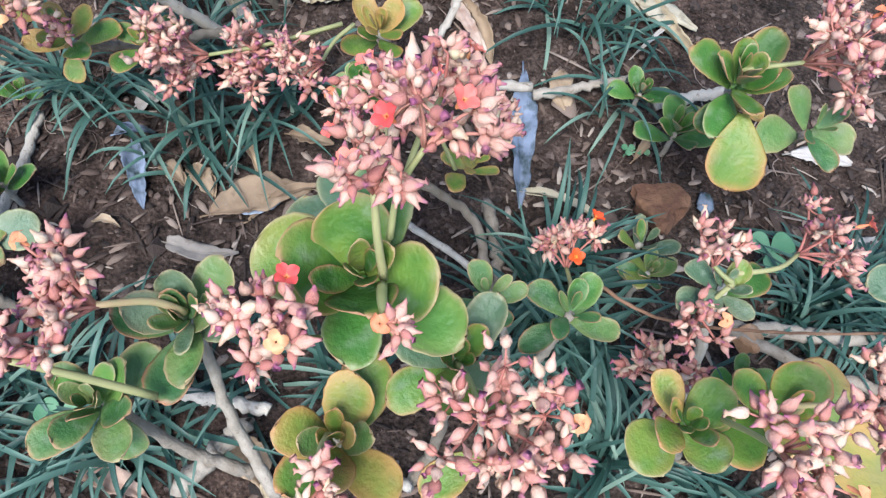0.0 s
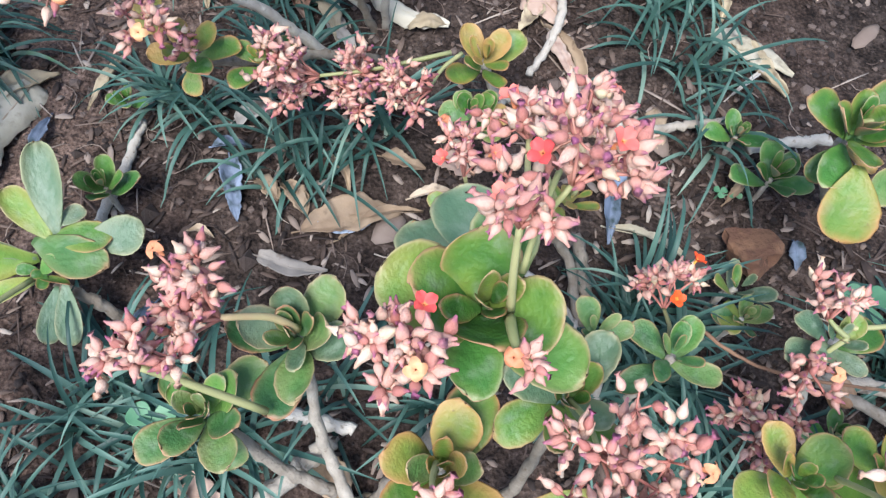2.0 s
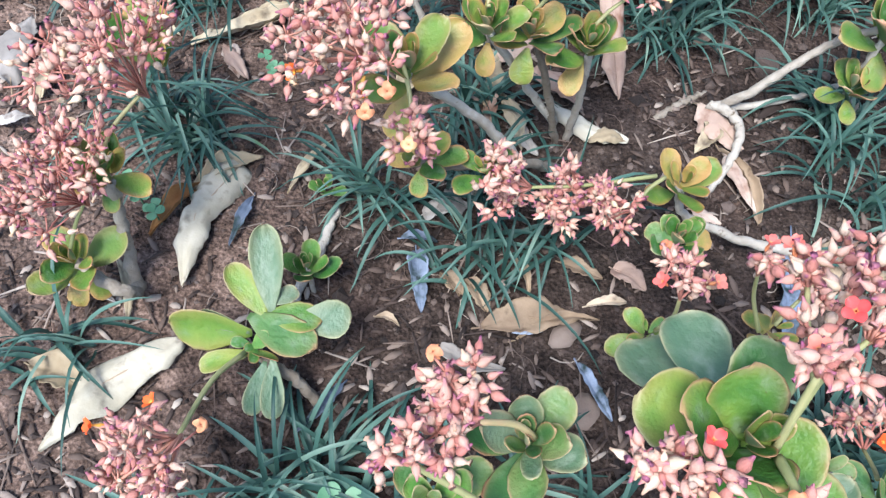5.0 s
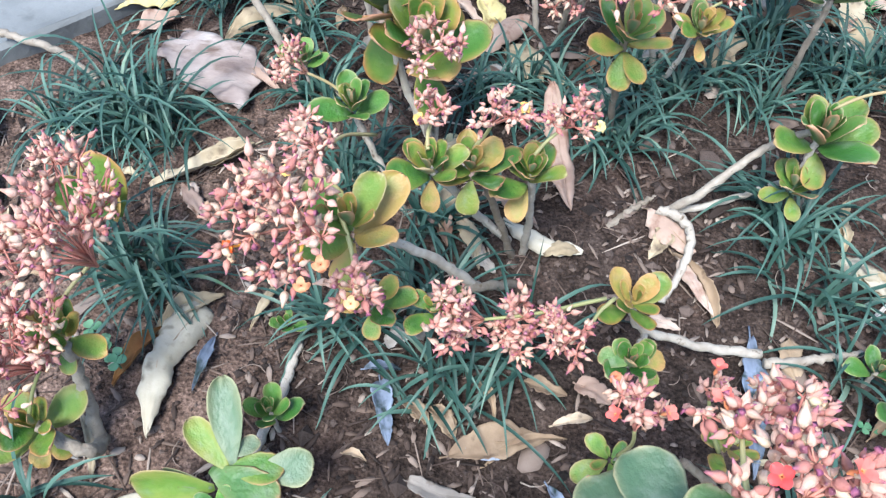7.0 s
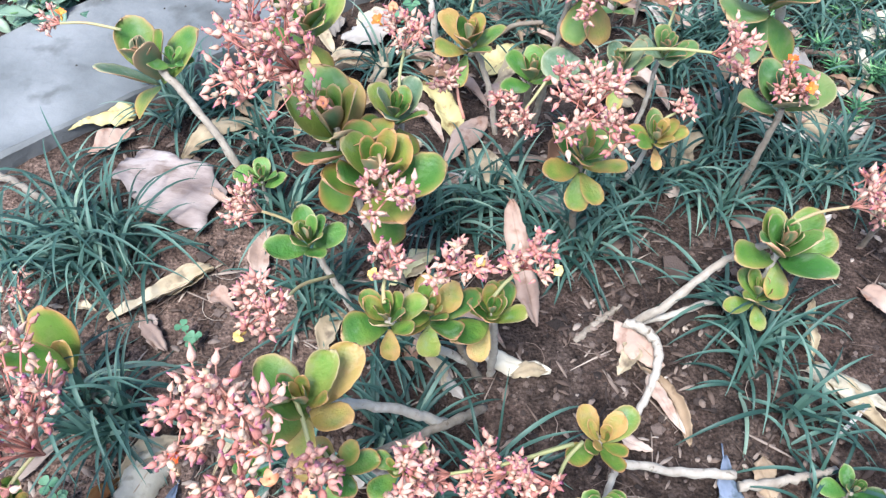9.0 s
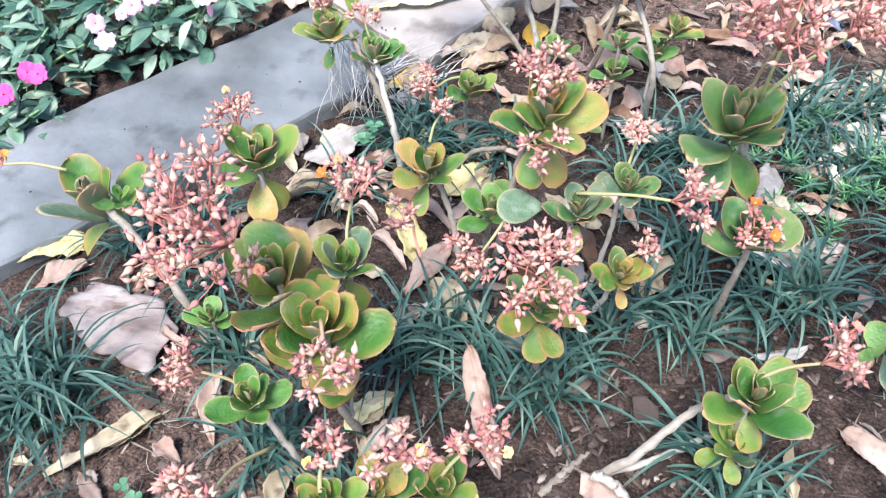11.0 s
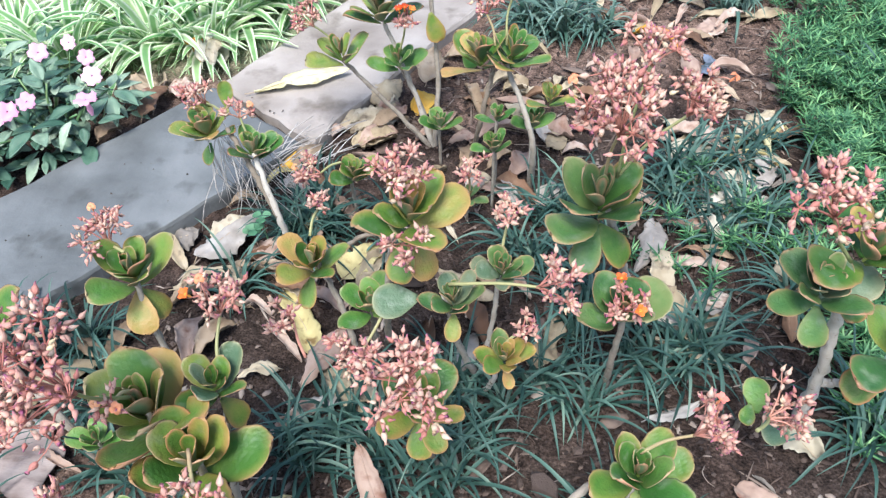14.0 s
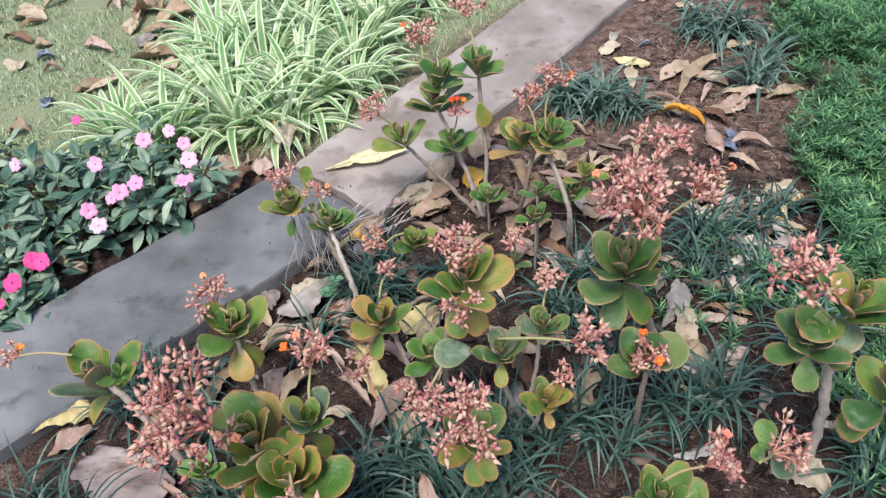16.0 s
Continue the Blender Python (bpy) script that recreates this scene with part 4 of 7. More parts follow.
head(p, (-0.066, 0.455, 0.165), (-0.205, 0.415, 0.165), 0.037, 50, 0.9, (), (-1, -0.2, 0.2), bud=0.017, stalk="shoot")
head(p, (-0.066, 0.455, 0.165), (-0.152, 0.423, 0.150), 0.038, 54, 0.9, (), (-1, -0.25, 0.2), bud=0.017)
head(p, (-0.056, 0.461, 0.157), (-0.104, 0.410, 0.165), 0.035, 42, 0.9, (), (-1, -0.25, 0.2), bud=0.016)
rosette(p, (-0.298, 0.420, 0.300), (0.0, -0.1, 1), 0.062, 11, "olive", 34, 82, 40, 119, "green", (250,))
head(p, (-0.309, 0.416, 0.308), (-0.335, 0.360, 0.375), 0.055, 78, 0.7, [("orange", (0.011, 0.005, -0.048)), ("orange", (-0.03, -0.012, -0.02)), ("closed", (0.045, -0.035, 0.0)), ("closed", (0.03, -0.045, -0.015))], (-0.4, -0.5, 0.8), bud=0.017)
head(p, (-0.309, 0.426, 0.309), (-0.288, 0.362, 0.291), 0.024, 20, 0.7, [("closed", (0.005, -0.02, 0.01))], (-0.2, -0.5, 0.8), bud=0.017)
head(p, (-0.298, 0.416, 0.218), (-0.281, 0.395, 0.222), 0.012, 8, 0.7, (), (0.2, -0.6, 0.7), bud=0.016)

p = kalanchoe(-0.001, 0.518, "small kalanchoe rosette with brownish rims on a pale branch")
stem(p, [(0.132, 0.492, 0.020), (0.063, 0.487, 0.032), (-0.010, 0.480, 0.070), (-0.035, 0.480, 0.123)], 0.006, 0.004)
rosette(p, (-0.034, 0.473, 0.135), (0.01, -0.14, 1), 0.049, 10, "olive", 18, 76, 30, 110, "green")
stem(p, [(-0.007, 0.477, 0.065), (-0.032, 0.417, 0.109), (-0.040, 0.396, 0.148)], 0.004, 0.003)
rosette(p, (-0.042, 0.392, 0.163), (0.0, -0.1, 1), 0.038, 13, "bright", 48, 86, 30, 19)
leaf_at(p, (-0.045, 0.388, 0.161), (-0.072, 0.397, 0.162), (0.47, -0.34, 0.81), 0.78, "dark", 0)
leaf_at(p, (-0.034, 0.392, 0.162), (-0.009, 0.400, 0.154), (-0.35, -0.40, 0.85), 0.78, "olive", 0)
leaf_at(p, (-0.032, 0.392, 0.162), (-0.021, 0.374, 0.148), (-0.48, 0.12, 0.87), 0.78, "green", 0)

p = kalanchoe(0.077, 0.222, "slender kalanchoe with small leaves and red flowers on bare pale stems")
stem(p, [(0.095, 0.213, -0.010), (0.075, 0.259, 0.039), (0.058, 0.310, 0.067), (0.009, 0.313, 0.129)], 0.006, 0.004)
stem(p, [(0.080, 0.241, 0.030), (0.048, 0.271, 0.055), (-0.047, 0.318, 0.102)], 0.004, 0.003)
rosette(p, (-0.052, 0.315, 0.110), (0, -0.2, 1), 0.033, 6, "green", 5, 50, 20, 21, odd="olive")
head(p, (-0.047, 0.316, 0.119), (-0.048, 0.325, 0.213), 0.031, 30, 0.8, [("red", (-0.018, -0.01, 0.0)), ("red", (0.022, -0.012, 0.018)), ("closed", (-0.02, 0.02, 0.01))], (0, 0.7, 0.6), bud=0.017)
rosette(p, (0.051, 0.329, 0.140), (0.3, 0.2, 1), 0.035, 7, "olive", 5, 55, 60, 22, odd="green")
head(p, (0.050, 0.328, 0.149), (0.074, 0.357, 0.180), 0.028, 26, 0.8, (), (0.5, 0.5, 0.6), bud=0.017)
head(p, (0.036, 0.319, 0.148), (0.016, 0.349, 0.215), 0.018, 12, 0.8, [("red", (0.0, 0.02, 0.02))], (0.2, 0.5, 0.6), bud=0.017)

p = kalanchoe(0.095, 0.163, "low kalanchoe with dark leaves and orange flowers among dry stems")
stem(p, [(0.096, 0.165, -0.010), (0.119, 0.178, 0.062), (0.122, 0.182, 0.170)], 0.005, 0.004)
rosette(p, (0.122, 0.182, 0.175), (0.1, 0.1, 1), 0.041, 9, "dark", 3, 65, 40, 23, odd="bright")
head(p, (0.126, 0.205, 0.156), (0.134, 0.259, 0.129), 0.034, 34, 0.7, [("orange", (0.025, 0.02, 0.02)), ("orange", (0.0, -0.045, 0.05))], (0.1, 0.9, 0.1), bud=0.017)
rosette(p, (0.053, 0.181, 0.216), (0, 0, 1), 0.034, 5, "dark", 5, 65, 10, 24)
stem(p, [(0.094, 0.162, 0.020), (0.080, 0.174, 0.107), (0.057, 0.178, 0.225)], 0.004, 0.003)
stem(p, [(0.283, 0.127, 0.020), (0.253, 0.139, 0.052), (0.237, 0.186, 0.158), (0.226, 0.189, 0.216)], 0.006, 0.004)
rosette(p, (0.226, 0.189, 0.221), (0.0, 0.1, 1), 0.037, 9, "grey", 5, 70, 25, 25, odd="green")
head(p, (0.226, 0.187, 0.234), (0.214, 0.210, 0.248), 0.025, 18, 0.7, (), (0.1, 0.6, 0.6), bud=0.016)
head(p, (0.226, 0.187, 0.234), (0.210, 0.161, 0.218), 0.025, 16, 0.7, [("closed", (0.01, 0.0, 0.01))], (0.1, -0.6, 0.6), bud=0.016)
head(p, (0.234, 0.197, 0.227), (0.323, 0.233, 0.199), 0.039, 36, 0.7, [("red", (0.045, 0.02, 0.01))], (1, 0.3, 0.1), bud=0.016)
head(p, (0.263, 0.148, 0.053), (0.201, 0.150, 0.136), 0.038, 44, 0.8, (), (-0.4, 0.2, 0.8), bud=0.017)
p = kalanchoe(0.211, 0.318, "pale drooping leaves of a small kalanchoe beside a stone")
stem(p, [(0.210, 0.281, -0.010), (0.210, 0.283, 0.050), (0.217, 0.283, 0.077)], 0.004, 0.003)
rosette(p, (0.217, 0.282, 0.081), (0, 0.2, 1), 0.044, 6, "grey_long", 20, 60, 70, 26, odd="green")
sprout(0.275, 0.419, 0.061, 0.048, "bright", 10)
sprout(0.244, 0.470, 0.053, 0.034, "bright", 8)
sprout(0.304, 0.158, 0.058, 0.029, "bright", 9)
sprout(0.221, 0.254, 0.081, 0.031, "dark", 8)

# the long-leaved one whose head hangs over bare soil
p = kalanchoe(-0.348, 0.221, "kalanchoe with long upright leaves and a drooping flower head")
stem(p, [(-0.348, 0.222, -0.010), (-0.373, 0.228, 0.042), (-0.407, 0.238, 0.062)], 0.006, 0.005)
leaf_at(p, (-0.402, 0.271, 0.095), (-0.425, 0.342, 0.136), (0.30, -0.68, 0.67), 0.42, "grey", 3)
leaf_at(p, (-0.406, 0.267, 0.093), (-0.451, 0.304, 0.116), (0.45, -0.44, 0.78), 0.48, "green", 3)
leaf_at(p, (-0.417, 0.252, 0.085), (-0.497, 0.245, 0.086), (0.20, -0.90, 0.39), 0.70, "green", 0)
leaf_at(p, (-0.419, 0.251, 0.085), (-0.466, 0.259, 0.100), (0.08, -0.91, 0.41), 0.41, "grey", 0)
leaf_at(p, (-0.424, 0.266, 0.091), (-0.356, 0.241, 0.101), (-0.08, -0.09, 0.99), 0.53, "dark", 2)
leaf_at(p, (-0.407, 0.270, 0.095), (-0.354, 0.270, 0.101), (-0.33, -0.02, 0.95), 0.60, "green", 2)
leaf_at(p, (-0.377, 0.272, 0.095), (-0.327, 0.279, 0.093), (-0.09, -0.36, 0.93), 0.78, "grey", 0)
leaf_at(p, (-0.413, 0.235, 0.079), (-0.462, 0.216, 0.067), (0.60, 0.26, 0.75), 0.44, "green", 0)
leaf_at(p, (-0.399, 0.230, 0.076), (-0.404, 0.182, 0.055), (0.31, 0.09, 0.95), 0.44, "grey", 0)
leaf_at(p, (-0.392, 0.234, 0.078), (-0.382, 0.182, 0.056), (0.17, 0.11, 0.98), 0.43, "grey", 0)
leaf_at(p, (-0.401, 0.279, 0.099), (-0.385, 0.300, 0.098), (-0.19, -0.43, 0.88), 0.78, "grey", 3)
leaf_at(p, (-0.408, 0.239, 0.080), (-0.420, 0.236, 0.086), (0.71, 0.21, 0.67), 0.78, "green", 0)
leaf_at(p, (-0.414, 0.239, 0.081), (-0.398, 0.249, 0.096), (0.10, -0.14, 0.98), 0.72, "bright", 0)
leaf_at(p, (-0.410, 0.240, 0.081), (-0.409, 0.223, 0.083), (0.26, 0.58, 0.77), 0.78, "green", 1)
leaf_at(p, (-0.416, 0.242, 0.080), (-0.434, 0.240, 0.086), (0.43, -0.09, 0.90), 0.65, "bright", 0)
leaf_at(p, (-0.419, 0.237, 0.078), (-0.386, 0.230, 0.085), (0.02, 0.74, 0.67), 0.46, "olive", 0)
head(p, (-0.418, 0.233, 0.082), (-0.437, 0.100, 0.175), 0.052, 76, 0.65, [("orange", (-0.009, 0.045, 0.004)), ("orange", (-0.05, 0.02, 0.01)), ("closed", (0.035, 0.04, 0.0))], (-0.4, -0.8, 0.4), bud=0.017, thick=0.0028)
sprout(-0.392, 0.343, 0.058, 0.038, "bright", 11)
sprout(-0.406, 0.462, 0.030, 0.024, "bright", 8)

p = kalanchoe(-0.563, 0.334, "pair of kalanchoe shoots with thick pink flower heads above dry leaves")
stem(p, [(-0.580, 0.301, -0.010), (-0.585, 0.335, 0.056), (-0.575, 0.349, 0.151)], 0.0075, 0.006)
stem(p, [(-0.578, 0.311, 0.000), (-0.565, 0.280, 0.055), (-0.614, 0.293, 0.075)], 0.0075, 0.006)
rosette(p, (-0.579, 0.355, 0.166), (0.05, -0.1, 1), 0.047, 12, "green", 24, 80, 0, 28, "olive", (280,))
rosette(p, (-0.614, 0.293, 0.081), (0.1, -0.1, 1), 0.052, 10, "olive", 24, 78, 45, 29, "green", (270, 330))
head(p, (-0.577, 0.346, 0.178), (-0.543, 0.387, 0.302), 0.081, 120, 0.7, (), (-0.4, 0.1, 0.8), bud=0.017)
head(p, (-0.615, 0.292, 0.091), (-0.606, 0.320, 0.188), 0.072, 100, 0.7, (), (-0.3, -0.1, 0.9), bud=0.017)
stem(p, [(-0.657, 0.519, -0.010), (-0.647, 0.530, 0.051), (-0.638, 0.541, 0.094)], 0.005, 0.004)
one_leaf(p, (-0.612, 0.540, 0.095), (-0.1, 0.3, 0.9), (0.1, -0.9, 0.4), 0.085, "olive", 0)
one_leaf(p, (-0.605, 0.525, 0.115), (-0.35, -0.1, 0.85), (0.3, -0.8, 0.6), 0.085, "green", 1)
one_leaf(p, (-0.61, 0.53, 0.10), (0.1, 0.2, 0.95), (-0.1, -0.9, 0.3), 0.055, "olive_long", 0)
head(p, (-0.638, 0.541, 0.094), (-0.741, 0.652, 0.069), 0.034, 26, 0.8, (), (-0.1, 0.2, 0.9), bud=0.016)

# the middle of the bed
p = kalanchoe(-0.163, 0.618, "bushy kalanchoe with three upright rosettes and small pink heads")
stem(p, [(-0.154, 0.604, -0.010), (-0.178, 0.586, 0.102), (-0.206, 0.569, 0.213)], 0.005, 0.004)
stem(p, [(-0.144, 0.609, -0.010), (-0.143, 0.594, 0.092), (-0.147, 0.580, 0.193)], 0.005, 0.004)
stem(p, [(-0.164, 0.600, 0.041), (-0.207, 0.571, 0.133), (-0.249, 0.541, 0.231)], 0.005, 0.004)
rosette(p, (-0.208, 0.561, 0.220), (0.05, -0.1, 1), 0.049, 13, "green", 32, 82, 20, 120, "olive", (265,))
rosette(p, (-0.150, 0.574, 0.202), (0.05, -0.1, 1), 0.050, 13, "green", 32, 82, 59, 122, "olive", (250,))
rosette(p, (-0.249, 0.541, 0.238), (-0.05, -0.1, 1), 0.047, 13, "green", 32, 82, 42, 121, "olive", (270,))
head(p, (-0.251, 0.543, 0.257), (-0.248, 0.578, 0.281), 0.024, 20, 0.9, [("yellow", (-0.02, -0.03, 0.0))], (0.1, 0, 1), bud=0.015)
head(p, (-0.209, 0.568, 0.237), (-0.186, 0.566, 0.292), 0.031, 34, 0.8, [("yellow", (0.022, 0.0, 0.008))], (0.4, 0, 1), bud=0.015)
head(p, (-0.149, 0.580, 0.219), (-0.117, 0.600, 0.265), 0.033, 34, 0.9, [("yellow", (0.028, -0.015, 0.0))], (0.2, 0, 1), bud=0.015)

p = kalanchoe(-0.289, 0.716, "tall kalanchoe with stacked rosettes of olive leaves rimmed orange")
stem(p, [(-0.261, 0.735, -0.010), (-0.280, 0.721, 0.120), (-0.272, 0.713, 0.249)], 0.006, 0.004)
stem(p, [(-0.270, 0.731, 0.053), (-0.310, 0.742, 0.155), (-0.332, 0.768, 0.269)], 0.006, 0.004)
rosette(p, (-0.280, 0.716, 0.246), (0.08, -0.1, 1), 0.087, 13, "olive", 36, 82, 20, 117, "green", (300,))
rosette(p, (-0.333, 0.770, 0.262), (-0.05, -0.08, 1), 0.097, 12, "green", 40, 84, 74, 115, "olive", (260,))
rosette(p, (-0.267, 0.797, 0.259), (0.07, -0.1, 1), 0.057, 11, "green", 34, 80, 53, 116, "grey", (330,))
stem(p, [(-0.270, 0.731, 0.053), (-0.271, 0.771, 0.155), (-0.262, 0.808, 0.234)], 0.005, 0.004)
head(p, (-0.334, 0.769, 0.287), (-0.362, 0.687, 0.437), 0.073, 100, 0.75, (), (-0.45, -0.3, 0.8), bud=0.016)
head(p, (-0.335, 0.770, 0.296), (-0.338, 0.729, 0.331), 0.018, 9, 0.75, [("closed", (-0.01, 0.0, 0.01)), ("closed", (0.012, -0.008, 0.01))], (0, -0.6, 0.6), bud=0.017)
head(p, (-0.273, 0.707, 0.284), (-0.254, 0.642, 0.296), 0.034, 38, 0.8, (), (0.1, -0.6, 0.7), bud=0.0155)
head(p, (-0.262, 0.811, 0.261), (-0.259, 0.869, 0.317), 0.036, 36, 0.9, [("closed", (-0.02, 0.0, 0.05)), ("orange", (-0.035, -0.01, 0.02))], (0.1, 0.2, 1), bud=0.015)

p = kalanchoe(-0.347, 0.678, "green kalanchoe shoot with a small pink head leaning over soil")
stem(p, [(-0.299, 0.658, -0.005), (-0.327, 0.670, 0.065), (-0.360, 0.695, 0.129)], 0.005, 0.004)
rosette(p, (-0.358, 0.680, 0.170), (0.0, -0.08, 1), 0.052, 13, "bright", 32, 82, 20, 118, "green")
head(p, (-0.364, 0.697, 0.155), (-0.434, 0.697, 0.204), 0.039, 36, 0.7, (), (-0.9, 0, 0.4), bud=0.015)
head(p, (-0.319, 0.619, 0.187), (-0.358, 0.519, 0.277), 0.034, 40, 0.8, [("yellow", (-0.03, -0.04, -0.02))], (-0.4, -0.3, 0.8), bud=0.0155)

p = kalanchoe(-0.489, 0.869, "grey-green kalanchoe with serrated leaves on a bare scarred stem")
stem(p, [(-0.484, 0.854, -0.010), (-0.512, 0.876, 0.094), (-0.582, 0.933, 0.157), (-0.637, 0.970, 0.193)], 0.006, 0.005)
rosette(p, (-0.625, 0.962, 0.175), (-0.12, -0.05, 1), 0.088, 11, "grey_long", 50, 84, 38, 114, "green", (200,))
rosette(p, (-0.589, 0.957, 0.188), (0.3, 0.0, 1), 0.032, 6, "bright", 25, 75, 20, 140)
head(p, (-0.653, 0.973, 0.220), (-0.744, 0.971, 0.231), 0.020, 12, 0.7, [("orange", (0.03, 0.01, 0.015))], (-1, 0, 0.2), bud=0.015)
sprout(-0.468, 0.852, 0.075, 0.041, "bright", 11)

p = kalanchoe(-0.422, 0.998, "green kalanchoe beside the stone edging with a pink head")
stem(p, [(-0.402, 0.988, -0.010), (-0.406, 0.991, 0.115), (-0.420, 1.020, 0.201)], 0.005, 0.004)
rosette(p, (-0.417, 1.014, 0.211), (0.05, -0.1, 1), 0.076, 13, "green", 36, 84, 43, 133, "bright", (280, 330))
head(p, (-0.419, 1.025, 0.236), (-0.448, 1.042, 0.259), 0.043, 46, 0.7, [("closed", (0.0, 0.01, 0.035))], (-0.2, 0, 1), bud=0.0145)

p = kalanchoe(-0.126, 1.008, "kalanchoe cluster with orange-tinted leaves and dried flower heads")
stem(p, [(-0.146, 1.029, -0.010), (-0.164, 1.049, 0.085), (-0.193, 1.079, 0.152)], 0.005, 0.004)
stem(p, [(-0.116, 1.009, -0.010), (-0.111, 0.972, 0.104), (-0.107, 0.963, 0.189)], 0.005, 0.004)
rosette(p, (-0.193, 1.065, 0.155), (0.1, -0.1, 1), 0.064, 12, "olive", 42, 84, 30, 127, "green", (250,))
rosette(p, (-0.107, 0.944, 0.201), (0.0, -0.1, 1), 0.057, 11, "bright", 38, 84, 54, 128, "green")
leaf_at(p, (-0.047, 0.918, 0.236), (-0.101, 0.908, 0.244), (0.05, -0.55, 0.83), 0.8, "grey_round", 0)
head(p, (-0.193, 1.084, 0.186), (-0.174, 1.112, 0.226), 0.021, 14, 0.7, (), (0.3, 0, 1), bud=0.014)
stem(p, [(-0.096, 0.992, 0.055), (-0.085, 0.955, 0.197), (-0.069, 0.948, 0.346)], 0.005, 0.004)
rosette(p, (-0.049, 0.949, 0.350), (0.08, -0.05, 1), 0.075, 12, "olive", 34, 82, 20, 130, "green", (250, 300))
head(p, (-0.063, 0.951, 0.374), (-0.059, 0.948, 0.409), 0.036, 46, 0.8, (), (0, -0.3, 1), bud=0.0145)
head(p, (-0.074, 0.943, 0.337), (-0.058, 0.900, 0.340), 0.030, 28, 0.8, (), (0.1, -0.6, 0.3), bud=0.014)

p = kalanchoe(0.022, 0.959, "dark green kalanchoe with neat rosettes and a sideways flower stalk")
stem(p, [(0.032, 0.959, -0.010), (0.001, 0.928, 0.127), (-0.016, 0.913, 0.247)], 0.005, 0.004)
rosette(p, (-0.006, 0.902, 0.249), (-0.05, -0.1, 1), 0.052, 14, "dark", 30, 82, 5, 129, "grey", (260,))
stem(p, [(0.032, 0.959, 0.000), (0.048, 0.962, 0.113), (0.060, 0.986, 0.200)], 0.004, 0.003)
rosette(p, (0.059, 0.961, 0.230), (0, -0.1, 1), 0.045, 15, "dark", 30, 82, 0, 46, "grey")
head(p, (0.061, 0.989, 0.226), (0.072, 1.017, 0.274), 0.027, 24, 1.1, (), (0, 0, 1), bud=0.014)
head(p, (-0.010, 0.908, 0.269), (0.110, 0.863, 0.309), 0.038, 42, 0.8, (), (0.8, -0.1, 0.2), bud=0.0145)
stem(p, [(0.032, 0.930, 0.000), (0.044, 0.899, 0.080), (0.050, 0.890, 0.143)], 0.004, 0.003)
rosette(p, (0.056, 0.881, 0.158), (0.0, -0.1, 1), 0.045, 14, "olive", 34, 82, 9, 126, "dark", (280,))
head(p, (0.053, 0.890, 0.169), (0.085, 0.897, 0.195), 0.023, 16, 0.8, (), (0.5, 0, 0.6), bud=0.014)

p = kalanchoe(-0.045, 0.814, "kalanchoe with a dense dusky pink head over olive leaves")
stem(p, [(-0.035, 0.824, -0.010), (-0.047, 0.797, 0.112), (-0.053, 0.783, 0.215)], 0.005, 0.004)
rosette(p, (-0.050, 0.779, 0.223), (0.05, -0.09, 1), 0.063, 11, "olive", 22, 78, 45, 125, "green", (265, 300))
head(p, (-0.052, 0.781, 0.241), (-0.063, 0.728, 0.351), 0.052, 80, 0.7, (), (0, -0.4, 0.9), bud=0.0155)
head(p, (-0.085, 0.912, 0.230), (-0.132, 0.862, 0.201), 0.035, 38, 0.8, (), (-0.5, -0.5, 0.2), bud=0.0145, stalk="shoot")
head(p, (-0.193, 0.904, 0.151), (-0.218, 0.936, 0.196), 0.029, 26, 0.8, (), (-0.5, 0, 0.5), bud=0.0145, stalk="pedicel")

p = kalanchoe(0.211, 0.924, "kalanchoe with broad dark leaves round an orange-flowered head")
stem(p, [(0.208, 0.930, -0.010), (0.198, 0.897, 0.110), (0.197, 0.887, 0.205)], 0.005, 0.004)
rosette(p, (0.195, 0.896, 0.222), (0.0, -0.1, 1), 0.064, 10, "dark_round", 28, 78, 20, 132, "green")
head(p, (0.195, 0.884, 0.231), (0.192, 0.873, 0.255), 0.031, 32, 0.8, [("orange", (-0.004, 0.03, 0.02)), ("orange", (0.008, -0.028, 0.02))], (0, -0.3, 1), bud=0.0145)

p = kalanchoe(0.268, 1.089, "tall kalanchoe with a wide flower head on a thick stem")
stem(p, [(0.288, 1.099, -0.010), (0.238, 1.043, 0.138), (0.197, 1.013, 0.274)], 0.0075, 0.006)
rosette(p, (0.182, 1.005, 0.296), (-0.05, -0.1, 1), 0.088, 13, "dark", 34, 84, 29, 131, "green", (240, 310))
head(p, (0.185, 1.010, 0.327), (0.168, 0.935, 0.485), 0.061, 92, 0.75, [("closed", (-0.055, 0.02, 0.03))], (-0.1, -0.2, 1), bud=0.016)
head(p, (0.200, 1.010, 0.327), (0.275, 0.991, 0.452), 0.043, 46, 0.75, [("closed", (0.06, 0.03, 0.02))], (0.5, 0, 0.8), bud=0.015)
head(p, (0.200, 1.010, 0.327), (0.223, 1.024, 0.499), 0.038, 36, 0.75, (), (0.2, 0.2, 1), bud=0.015)

p = kalanchoe(0.141, 0.737, "kalanchoe rosette lying outward on pale branches with a pink head")
stem(p, [(0.022, 0.684, 0.000), (0.070, 0.693, 0.051), (0.128, 0.726, 0.100), (0.178, 0.726, 0.144)], 0.0065, 0.0045)
stem(p, [(0.022, 0.678, 0.030), (0.046, 0.664, 0.036), (0.060, 0.637, 0.034), (0.050, 0.598, 0.024), (0.026, 0.553, 0.010)], 0.0065, 0.0045)
stem(p, [(0.032, 0.688, 0.010), (0.101, 0.706, 0.020), (0.189, 0.746, 0.030)], 0.005, 0.004)
stem(p, [(0.184, 0.718, 0.000), (0.183, 0.714, 0.073), (0.183, 0.720, 0.135)], 0.005, 0.004)
